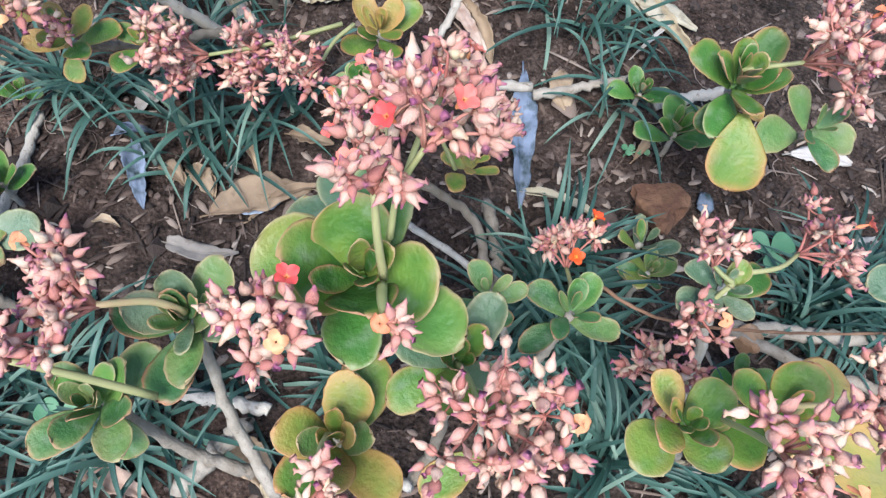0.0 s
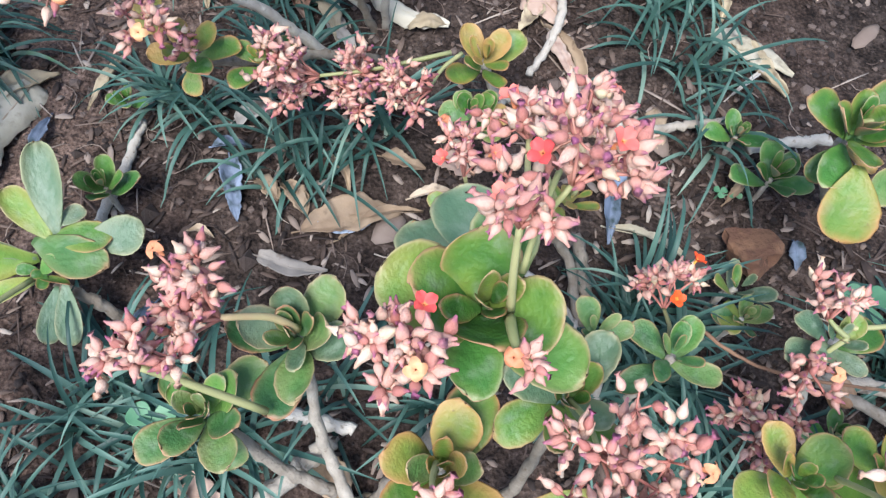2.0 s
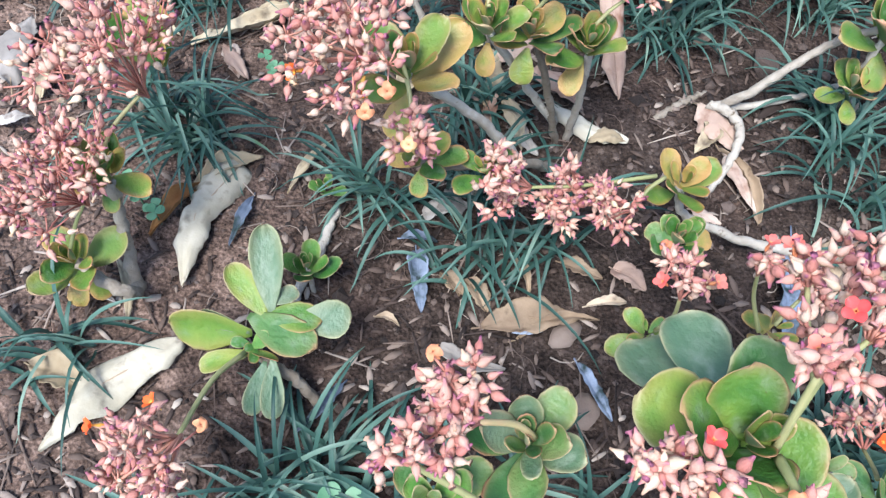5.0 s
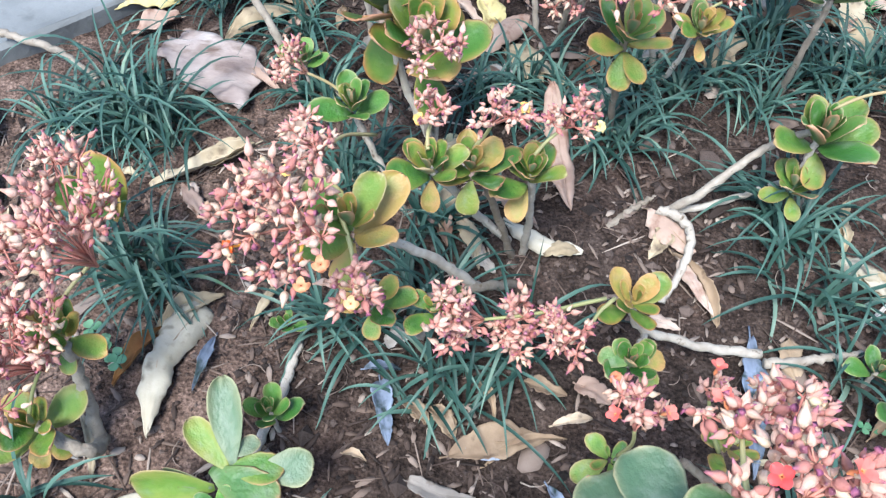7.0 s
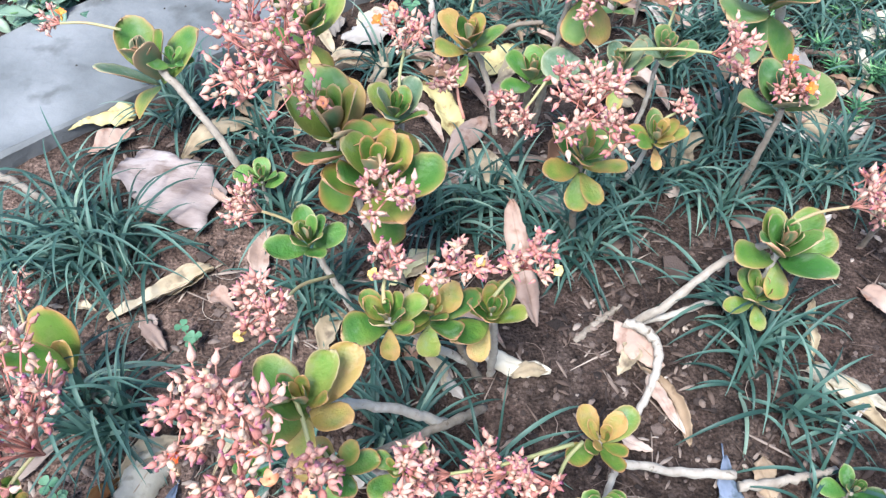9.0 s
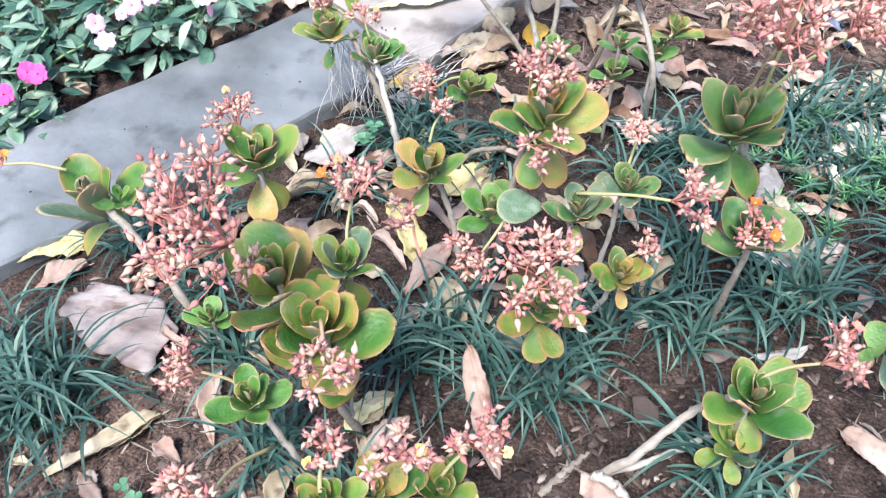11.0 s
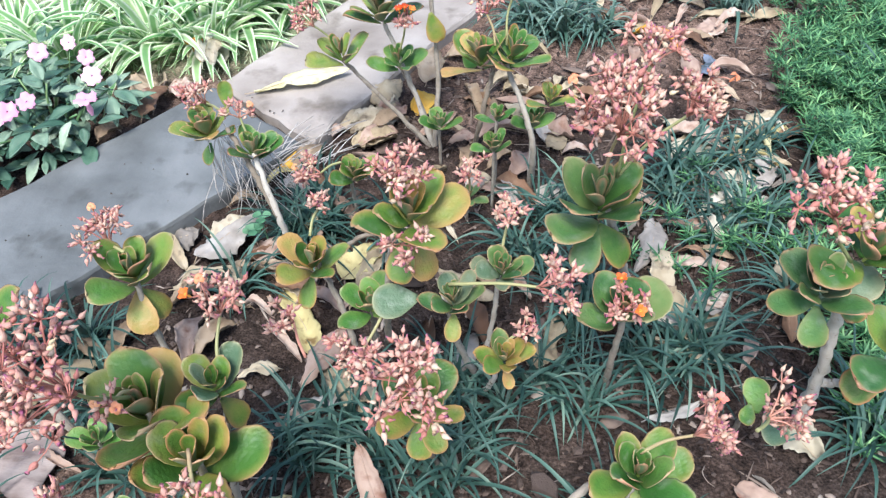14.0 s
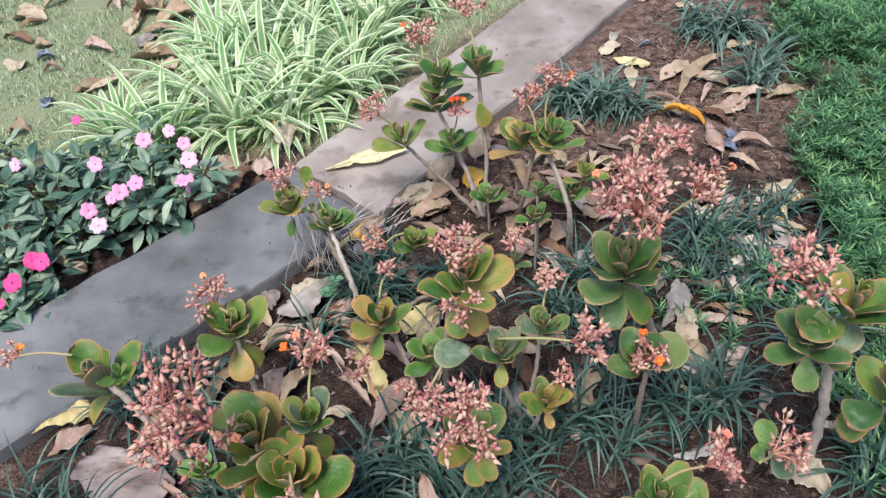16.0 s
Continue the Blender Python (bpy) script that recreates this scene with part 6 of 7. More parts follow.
stick([(0.356, 1.010, 0.010), (0.297, 1.028, 0.030), (0.238, 1.078, 0.020), (0.198, 1.136, 0.015)], 0.009, 0.006, "stem", "pale old branch lying in the grass")
stick([(-0.195, 1.147, 0.057), (-0.135, 1.137, 0.121), (-0.087, 1.130, 0.138)], 0.004, 0.0035, "stem", "pale bare branch among the leaves")
stick([(-0.932, 0.874, 0.051), (-0.839, 0.856, 0.040), (-0.764, 0.828, 0.000)], 0.006, 0.005, "stem", "bare stem reaching in from the path")
stick([(-0.960, 1.456, 0.020), (-0.900, 1.421, 0.024), (-0.853, 1.387, 0.020)], 0.014, 0.013, "tan", "pale brown fallen seed pod", "seed_pod")
rock("stone", 0.262, 0.348, 0.022, 0.032, MAT["laterite"], "rough orange-brown laterite stone on the soil", "stone", 3, (1.1, 0.95, 0.8), 25, 0.6)
rock("stone", 0.322, 0.203, 0.04, 0.017, MAT["laterite"], "small reddish stone among the stems", "stone", 5)
rock("stone", 0.097, 0.779, 0.014, 0.024, MAT["pebble"], "blocky grey-brown stone half in the soil", "stone", 8, (0.75, 1.2, 0.7), 20)
for k, (x, y, q) in enumerate(((0.205, 0.36, 0.008), (0.185, 0.33, 0.007), (0.18, 0.375, 0.006), (0.046, 0.765, 0.016), (-0.18, 0.86, 0.014), (0.41, 1.16, 0.02), (0.03, 0.73, 0.01), (0.07, 0.79, 0.01), (0.115, 0.72, 0.009), (0.2, 0.54, 0.01), (0.24, 0.46, 0.012), (-0.5, 0.66, 0.009), (-0.62, 0.62, 0.008), (-0.33, 0.22, 0.008), (0.5, 1.02, 0.012), (-0.47, 0.9, 0.012))):
    rock("pebble", x, y, gz(x, y) + q * 0.2, q * 0.8, MAT["pebble"], "small rounded brown pebble on soil", "pebble", k + 20, (1, 0.8, 0.75), 40 * k, 0.5, "pebbles")

# a broad weathered plate, as flat as a shard of bark
V, F = [], []
rows = []
for i in range(15):
    u = i / 14
    lo, hi = Vector((-0.715, 0.885, 0)).lerp(Vector((-0.56, 0.785, 0)), u), Vector((-0.69, 0.95, 0)).lerp(Vector((-0.535, 0.895, 0)), u)
    row = []
    for j in range(11):
        v = j / 10
        q = lo.lerp(hi, 0.5 + (v - 0.5) * (0.75 + 0.3 * math.sin(math.pi * u)))
        q += Vector((0.008 * math.sin(9 * v), 0.006 * math.sin(11 * u), 0)) * (abs(v - 0.5) * 2)
        q.z = 0.02 + 0.016 * math.sin(math.pi * u) * v + 0.003 * math.sin(8 * u + 5 * v) + 0.002 * math.sin(30 * v) + 0.007 * noise.noise(Vector((u * 5, v * 4, 3)))
        q += Vector((0.012 * noise.noise(Vector((u * 6, v * 2, 8))), 0.014 * noise.noise(Vector((u * 7, v * 2, 12))), 0)) * abs(2 * v - 1)
        row.append(q)
    rows.append(row)
sheet(V, F, rows, 0.002)
tagged(new("bark_plate", mesh_of("bark_plate", V, F, MAT["plate"])), "broad flat pinkish grey shard of dry bark", "bark")

clover(-0.301, 0.122, 0.052, 0.023)
clover(-0.614, 0.412, 0.030, 0.012, 3)
clover(-0.586, 0.392, 0.025, 0.012, 2)
clover(0.363, 0.294, 0.044, 0.025)
clover(-0.519, 0.621, 0.030, 0.01, 3)
clover(-0.297, 1.244, 0.076, 0.016, 3)
clover(0.234, 0.417, 0.020, 0.008, 2)

# ---- beyond the edging ----
for k, (x, y, n, s) in enumerate(((-0.80, 1.86, 24, 0.22), (-0.62, 1.93, 30, 0.26), (-0.45, 2.02, 28, 0.25), (-0.58, 2.16, 30, 0.26), (-0.72, 2.3, 26, 0.26), (-0.34, 2.22, 28, 0.24),
                                  (-0.5, 2.38, 28, 0.26), (-0.28, 2.42, 24, 0.24), (-0.62, 2.55, 26, 0.26), (-0.38, 2.62, 24, 0.25), (-0.14, 2.6, 22, 0.24), (-0.2, 2.85, 22, 0.25), (-0.5, 2.85, 22, 0.25), (-0.93, 1.92, 16, 0.2), (-0.5, 1.9, 18, 0.2), (-0.32, 2.06, 18, 0.2), (-0.72, 2.08, 22, 0.25))):
    spider_plant(x, y, int(n * 2.1), s, 100 + k)
impatiens(-0.98, 1.62, 0.15, 0.13, 70, [("pink", -1.02, 1.6, 0.15, 0.03), ("magenta", -0.93, 1.75, 0.16, 0.02)], 1)
impatiens(-0.74, 1.57, 0.13, 0.13, 70, [("pink", -0.765, 1.5, 0.13, 0.036), ("pink", -0.735, 1.52, 0.135, 0.034), ("pink", -0.635, 1.53, 0.125, 0.042), ("pink", -0.64, 1.6, 0.13, 0.036), ("pink", -0.75, 1.66, 0.15, 0.036),
          ("pink", -0.7, 1.69, 0.15, 0.03), ("pink", -0.83, 1.47, 0.11, 0.034), ("pink", -0.8, 1.43, 0.1, 0.036), ("pink", -0.835, 1.58, 0.15, 0.034), ("pink", -0.66, 1.65, 0.14, 0.03), ("pink", -0.8, 1.52, 0.1, 0.028)], 2)
impatiens(-0.98, 1.42, 0.13, 0.11, 60, [], 3)
impatiens(-0.86, 1.72, 0.12, 0.12, 44, [], 5)
impatiens(-1.2, 1.7, 0.15, 0.13, 50, [], 6)
impatiens(-0.95, 1.27, 0.07, 0.07, 34, [("magenta", -0.905, 1.335, 0.1, 0.034), ("magenta", -0.885, 1.33, 0.1, 0.034), ("magenta", -0.93, 1.285, 0.09, 0.036), ("magenta", -0.95, 1.25, 0.07, 0.02)], 4)


def joined(name, V, F, mat, label, category):
    return tagged(new(name, mesh_of(name, V, F, mat, smooth=name != "soil_crumbs")), label, category, kind="stuff")


rng = random.Random(5)
V, F = [], []
for k in range(42000):
    x, y = rng.uniform(-1.9, 0.6), rng.uniform(1.6, 3.6)
    if lawn_share(x, y) < rng.random() or side(x, y) < 0.17:
        continue
    if noise.noise(Vector((x * 6, y * 6, 2))) < -0.22:
        continue
    a, el = rng.uniform(0, 6.283), radians(rng.uniform(15, 75))
    blade(V, F, (x, y, gz(x, y) - 0.002), (math.cos(a) * math.cos(el), math.sin(a) * math.cos(el), math.sin(el)), rng.uniform(0.012, 0.036), 0.0026, 0.8, 2)
joined("lawn_grass", V, F, MAT["lawn"], "short thin dry green lawn grass", "grass")

# feathery ground cover on the far side of the bed
V, F = [], []


def sprig(x, y, tall, lean):
    a = rng.uniform(0, 6.283)
    top = Vector((x + lean * math.cos(a), y + lean * math.sin(a), gz(x, y) + tall))
    foot = Vector((x, y, gz(x, y)))
    tube(V, F, [foot, foot.lerp(top, 0.5) + Vector((0, 0, tall * 0.12)), top], 0.0009, 0.0006, 3)
    for q in range(20):
        u = 0.3 + 0.7 * q / 19
        c = foot.lerp(top, u) + Vector((0, 0, tall * 0.24 * (1 - abs(2 * u - 1))))
        b = q * 2.4 + a
        way = Vector((math.cos(b), math.sin(b), rng.uniform(0.2, 0.8)))
        blade(V, F, c, way, rng.uniform(0.022, 0.04) * (1.2 - 0.5 * u), 0.0032, 0.3, 2)


def cover_edge(x, y):
    if y < 1.5:
        e = 0.60 + 0.12 * (y - 0.9)
    else:
        e = 0.672 + 0.16 * (y - 1.5)
    return max(e - 0.07, e + 0.12 * noise.noise(Vector((x * 3, y * 3, 4))))


for k in range(8500):
    x, y = rng.uniform(0.48, 1.5), rng.uniform(0.8, 3.0)
    if x < cover_edge(x, y) + 0.1 * rng.random() or noise.noise(Vector((x * 6, y * 6, 9))) < -0.45:
        continue
    sprig(x, y, rng.uniform(0.03, 0.1) * (1 + 0.9 * noise.noise(Vector((x * 7, y * 7, 19)))), rng.uniform(0.01, 0.06))
for cx, cy, n, sp in ((0.39, 1.21, 20, 0.06), (0.57, 1.17, 26, 0.05), (0.64, 0.9, 120, 0.06)):
    for k in range(n):
        x, y = rng.gauss(cx, sp), rng.gauss(cy, sp)
        sprig(x, y, rng.uniform(0.02, 0.05), rng.uniform(0.01, 0.04))
joined("feathery_cover", V, F, MAT["sprig"], "feathery bright green needle-leaved ground cover", "ground cover")

# crumbs, chips and fine litter over the soil
V, F = [], []
for k in range(17000):
    x, y = rng.uniform(-1.0, 0.9), rng.uniform(-0.05, 2.6)
    if side(x, y) > -0.16 or (x < 0 and y > 1.9):
        continue
    q = abs(rng.gauss(0, 0.0016)) + 0.0008
    if rng.random() < 0.04:
        q *= 2.6
    c = Vector((x, y, gz(x, y) + q * 0.3))
    i = len(V)
    for dx, dy, dz in ((1, 0, 0), (-1, 0, 0), (0, 1, 0), (0, -1, 0), (0, 0, 1), (0, 0, -1)):
        V.append(c + Vector((dx, dy, dz * 0.8)) * q * rng.uniform(0.7, 1.4))
    F += [(i, i + 2, i + 4), (i + 2, i + 1, i + 4), (i + 1, i + 3, i + 4), (i + 3, i, i + 4), (i + 2, i, i + 5), (i + 1, i + 2, i + 5), (i + 3, i + 1, i + 5), (i, i + 3, i + 5)]
for k in range(26000):
    x, y = rng.uniform(-0.95, 0.8), rng.uniform(-0.05, 2.2)
    if side(x, y) > -0.17 or noise.noise(Vector((x * 3.3, y * 3.3, 12))) < rng.uniform(-0.25, 0.3):
        continue
    q = rng.uniform(0.0008, 0.0024)
    c = Vector((x, y, gz(x, y)))
    i = len(V)
    for dx, dy, dz in ((1, 0.2, -0.3), (-0.6, 0.8, -0.3), (-0.5, -0.9, -0.3), (0.1, 0, 1.3)):
        V.append(c + Vector((dx * rng.uniform(0.5, 1.8), dy * rng.uniform(0.5, 1.8), dz)) * q)
    F += [(i, i + 1, i + 3), (i + 1, i + 2, i + 3), (i + 2, i, i + 3)]
for k in range(10500):
    x, y = rng.uniform(-0.95, 0.75), rng.uniform(-0.05, 2.3)
    if side(x, y) > -0.17 or noise.noise(Vector((x * 2.6, y * 2.6, 22))) < rng.uniform(-0.3, 0.35):
        continue
    q = rng.uniform(0.0014, 0.0046) * (1.9 if rng.random() < 0.07 else 1)
    c = Vector((x, y, gz(x, y) + q * 0.15))
    i = len(V)
    V += [c + Vector((math.cos(a) * q * rng.uniform(0.7, 1.3), math.sin(a) * q * rng.uniform(0.7, 1.3), h * q)) for h in (-0.4, 0.3) for a in (0.2, 1.4, 2.7, 3.9, 5.2)]
    V += [c + Vector((rng.uniform(-0.4, 0.4) * q, rng.uniform(-0.4, 0.4) * q, q * rng.uniform(0.55, 0.85)))]
    for e in range(5):
        f = (e + 1) % 5
        F += [(i + e, i + f, i + 5 + f, i + 5 + e), (i + 5 + e, i + 5 + f, i + 10)]
# grit swept onto the slabs
for k in range(60):
    u = rng.random() * 1.4 - 0.9
    x, y = -0.35 + u + rng.gauss(0, 0.04), 1.59 + u * (0.93 if u < 0 else 1.25) + rng.gauss(0, 0.06)
    if abs(side(x, y)) > 0.13:
        continue
    q = rng.uniform(0.001, 0.003)
    i = len(V)
    for dx, dy, dz in ((1, 0.2, 0), (-0.6, 0.8, 0), (-0.5, -0.9, 0), (0.1, 0, 1.3)):
        V.append(Vector((x, y, 0.0335)) + Vector((dx * rng.uniform(0.6, 1.6), dy * rng.uniform(0.6, 1.6), dz)) * q)
    F += [(i, i + 1, i + 3), (i + 1, i + 2, i + 3), (i + 2, i, i + 3)]
joined("soil_crumbs", V, F, MAT["pebble"], "loose brown crumbs of dry soil", "soil")
V, F = [], []
for k in range(17000):
    x, y = rng.uniform(-1.0, 0.9), -0.05 + 2.45 * rng.random() ** 1.35
    dense = 0.5 + noise.noise(Vector((x * 4, y * 4, 1)))
    if side(x, y) > -0.16 or rng.random() > dense + 0.15:
        continue
    a, ln, w = rng.uniform(0, 6.283), rng.uniform(0.003, 0.012), rng.uniform(0.001, 0.004)
    if rng.random() < 0.12:
        ln, w = rng.uniform(0.015, 0.04), rng.uniform(0.0008, 0.0018)
    d, s = Vector((math.cos(a), math.sin(a), rng.uniform(-0.2, 0.3))) * ln, Vector((-math.sin(a), math.cos(a), rng.uniform(-0.4, 0.4))) * w
    c = Vector((x, y, gz(x, y) + 0.0025))
    sheet(V, F, [[c - d - s * 0.5, c - d + s * 0.5], [c - s + Vector((0, 0, 0.0015)), c + s + Vector((0, 0, 0.001))], [c + d - s * 0.4, c + d + s * 0.4]], 0.0006)
for k in range(90):
    x, y = rng.uniform(-0.9, 0.75), rng.uniform(0.0, 2.0)
    if side(x, y) > -0.18 or rng.random() > 0.55 + 1.2 * noise.noise(Vector((x * 3, y * 3, 6))) + 0.2 * (y > 0.8):
        continue
    a, ln, w = rng.uniform(0, 6.283), rng.uniform(0.012, 0.034), rng.uniform(0.006, 0.013)
    d, s = Vector((math.cos(a), math.sin(a), 0)), Vector((-math.sin(a), math.cos(a), 0))
    rows, cu = [], rng.uniform(-0.6, 0.9)
    for i in range(6):
        u = i / 5
        ww = w * (0.15 + math.sin(math.pi * (0.08 + 0.86 * u))) * rng.uniform(0.8, 1.15)
        rows.append([Vector((x, y, gz(x, y) + 0.004)) + d * ln * (2 * u - 1) + s * ww * v + Vector((0, 0, abs(v) * ww * cu * 0.7 + 0.004 * math.sin(3 * u) + (0.004 if cu < 0 else 0))) for v in (-1, -0.5, 0, 0.5, 1)])
    sheet(V, F, rows, 0.0007)
for k in range(1500):
    x, y = rng.uniform(-0.95, 0.75), rng.uniform(-0.05, 2.1)
    if side(x, y) > -0.17 or rng.random() > 0.55 + noise.noise(Vector((x * 3, y * 3, 15))):
        continue
    a, ln = rng.uniform(0, 6.283), rng.uniform(0.008, 0.03)
    pts = []
    for q in range(5):
        px, py = x + ln * (q - 2) / 2 * math.cos(a + 0.25 * q), y + ln * (q - 2) / 2 * math.sin(a + 0.25 * q)
        pts.append(Vector((px, py, gz(px, py) + 0.002 + rng.uniform(0, 0.003))))
    tube(V, F, pts, rng.uniform(0.0004, 0.001), 0.0004, 4)
joined("leaf_litter", V, F, MAT["chip"], "fine brown chips and broken leaf litter", "litter")
V, F = [], []
for k in range(46):
    p = Vector((-0.335 + rng.uniform(-0.04, 0.05), 1.32 + rng.uniform(-0.03, 0.04), rng.uniform(0.14, 0.19)))
    e = p + Vector((rng.uniform(-0.05, 0.07), rng.uniform(-0.05, 0.03), -p.z + 0.045))
    tube(V, F, smooth_line([p, (p + e) / 2 + Vector((rng.uniform(-0.02, 0.02), -0.01, 0)), e], 6), 0.0009, 0.0005, 4)
for k in range(30):
    p = Vector((-0.28 + rng.uniform(-0.03, 0.09), 1.40 + rng.uniform(-0.03, 0.1), 0.04))
    a = rng.uniform(0.3, 1.3)
    tube(V, F, smooth_line([p, p + Vector((math.cos(a), math.sin(a), 0.1)) * 0.04, p + Vector((math.cos(a), math.sin(a), 0.0)) * 0.08], 5), 0.001, 0.0006, 4)
joined("dry_rootlets", V, F, MAT["root"], "pale dry hanging rootlets beside the slab", "roots")

# ---- fallen leaves: base, tip, width, kind, curl ----
dead_leaf(-0.205, 0.338, -0.104, 0.368, 0.038, "tan", 0.3)
dead_leaf(-0.188, 0.344, -0.127, 0.359, 0.018, "blue", 0.3)
dead_leaf(-0.166, 0.332, -0.080, 0.371, 0.011, "tan", 0.5)
dead_leaf(-0.244, 0.305, -0.172, 0.296, 0.022, "ash", 0.2)
dead_leaf(-0.294, 0.460, -0.241, 0.486, 0.029, "ash", 0.3)
dead_leaf(0.125, 0.515, 0.114, 0.349, 0.029, "blue", 0.3)
dead_leaf(0.115, 0.367, 0.195, 0.338, 0.015, "bone", 0.6)
dead_leaf(0.248, 0.623, 0.334, 0.583, 0.035, "bone", 0.5)
dead_leaf(0.419, 0.422, 0.489, 0.412, 0.029, "ash", 0.3)
dead_leaf(0.049, 0.613, 0.086, 0.540, 0.020, "pinkish", 0.6)
dead_leaf(-0.295, 0.081, -0.229, 0.058, 0.025, "pinkish", 0.4)
dead_leaf(-0.124, 0.056, -0.100, 0.083, 0.029, "cream", 0.3)
dead_leaf(0.169, 0.517, 0.170, 0.464, 0.027, "tan", 0.3)
dead_leaf(-0.318, 0.326, -0.291, 0.320, 0.010, "tan", 0.5)
dead_leaf(0.453, 0.292, 0.498, 0.325, 0.024, "ash", 0.3)
dead_leaf(-0.154, 0.110, -0.125, 0.065, 0.034, "tan", 0.3)
dead_leaf(-0.224, 0.388, -0.204, 0.357, 0.024, "tan", 0.4)
dead_leaf(-0.258, 0.391, -0.234, 0.369, 0.018, "tan", 0.3)
dead_leaf(0.011, 0.532, 0.047, 0.519, 0.015, "pinkish", 0.4)
dead_leaf(0.232, 0.079, 0.264, 0.091, 0.010, "cream", 0.5)
dead_leaf(-0.292, 0.413, -0.271, 0.341, 0.025, "blue", 0.4)
dead_leaf(-0.131, 0.433, -0.082, 0.421, 0.019, "tan", 0.3)
dead_leaf(-0.262, 0.500, -0.220, 0.492, 0.016, "ash", 0.4)
dead_leaf(-0.118, 0.605, -0.073, 0.611, 0.023, "cream", 0.5)
dead_leaf(0.310, 0.367, 0.312, 0.337, 0.017, "blue", 0.4)
dead_leaf(-0.312, 0.425, -0.271, 0.431, 0.014, "blue", 0.6)
dead_leaf(0.241, 0.408, 0.279, 0.443, 0.015, "tan", 0.5)
dead_leaf(-0.519, 0.483, -0.528, 0.315, 0.054, "bone", 0.6)
dead_leaf(-0.553, 0.452, -0.590, 0.372, 0.026, "rust", 0.8)
dead_leaf(-0.493, 0.445, -0.498, 0.376, 0.014, "blue", 0.5)
dead_leaf(-0.507, 0.254, -0.599, 0.119, 0.055, "bone", 0.6)
dead_leaf(-0.648, 0.199, -0.574, 0.178, 0.037, "cream", 0.5)
dead_leaf(-0.586, 0.044, -0.464, 0.038, 0.051, "ash", 0.2)
dead_leaf(-0.333, 0.243, -0.368, 0.185, 0.014, "blue", 0.6)
dead_leaf(-0.098, 0.318, -0.058, 0.261, 0.016, "blue", 0.4)
dead_leaf(-0.426, 0.540, -0.455, 0.458, 0.011, "cream", 0.6)
dead_leaf(-0.258, 0.722, -0.250, 0.624, 0.029, "cream", 0.5)
dead_leaf(-0.172, 0.650, -0.070, 0.610, 0.032, "bone", 0.8)
dead_leaf(-0.197, 0.703, -0.129, 0.646, 0.032, "pinkish", 0.4)
dead_leaf(-0.129, 0.790, -0.087, 0.673, 0.036, "pinkish", 0.5, 0.004, 0.0, None, 0.11)
dead_leaf(0.042, 0.625, 0.090, 0.528, 0.024, "tan", 0.8)
dead_leaf(0.276, 0.741, 0.254, 0.667, 0.016, "cream", 0.7)
dead_leaf(0.241, 0.633, 0.302, 0.604, 0.031, "bone", 0.5)
dead_leaf(-0.280, 0.465, -0.245, 0.481, 0.034, "ash", 0.3)
dead_leaf(-0.234, 0.390, -0.201, 0.356, 0.023, "tan", 0.4)
dead_leaf(-0.096, 0.384, -0.053, 0.397, 0.014, "tan", 0.4)
dead_leaf(-0.072, 0.437, -0.033, 0.417, 0.028, "pinkish", 0.3)
dead_leaf(-0.615, 0.338, -0.571, 0.261, 0.013, "cream", 0.7)
dead_leaf(-0.650, 0.298, -0.592, 0.284, 0.017, "ash", 0.6)
dead_leaf(-0.336, 0.688, -0.352, 0.607, 0.031, "cream", 0.4)
dead_leaf(-0.213, 0.603, -0.175, 0.571, 0.019, "ash", 0.4)
dead_leaf(-0.256, 0.390, -0.230, 0.371, 0.019, "tan", 0.4)
dead_leaf(-0.187, 0.430, -0.159, 0.380, 0.014, "tan", 0.4)
dead_leaf(-0.720, 1.031, -0.821, 0.975, 0.054, "yellow", 0.4)
dead_leaf(-0.706, 0.988, -0.771, 0.942, 0.039, "pinkish", 0.4)
dead_leaf(-0.527, 0.746, -0.644, 0.656, 0.039, "cream", 0.6)
dead_leaf(-0.594, 0.662, -0.567, 0.616, 0.024, "pinkish", 0.4)
dead_leaf(-0.265, 1.143, -0.200, 0.987, 0.044, "yellow", 0.3)
dead_leaf(-0.194, 0.979, -0.090, 0.898, 0.038, "cream", 0.4)
dead_leaf(-0.235, 0.894, -0.191, 0.922, 0.024, "pinkish", 0.4)
dead_leaf(-0.273, 0.740, -0.222, 0.789, 0.032, "cream", 0.4)
dead_leaf(-0.078, 0.866, -0.029, 0.901, 0.027, "cream", 0.4)
dead_leaf(-0.266, 0.653, -0.239, 0.605, 0.030, "pinkish", 0.4)
dead_leaf(-0.236, 0.654, -0.196, 0.573, 0.022, "cream", 0.4)
dead_leaf(0.307, 1.103, 0.358, 0.979, 0.052, "cream", 0.5)
dead_leaf(0.363, 1.060, 0.418, 1.045, 0.035, "ash", 0.4)
dead_leaf(0.361, 1.032, 0.383, 1.015, 0.026, "cream", 0.4)
dead_leaf(-0.519, 0.702, -0.483, 0.682, 0.029, "pinkish", 0.4)
dead_leaf(-0.690, 0.671, -0.663, 0.669, 0.014, "cream", 0.4)
dead_leaf(0.107, 0.964, 0.149, 1.002, 0.041, "cream", 0.3)
dead_leaf(-0.396, 1.266, -0.332, 1.316, 0.053, "cream", 0.4)
dead_leaf(-0.424, 1.192, -0.337, 1.197, 0.026, "cream", 0.5)
dead_leaf(-0.172, 1.163, -0.107, 1.223, 0.058, "yellow", 0.3)
dead_leaf(0.444, 1.281, 0.494, 1.255, 0.041, "cream", 0.4)
dead_leaf(0.258, 0.652, 0.325, 0.556, 0.034, "cream", 0.7)
dead_leaf(0.263, 0.720, 0.255, 0.652, 0.017, "cream", 0.6)
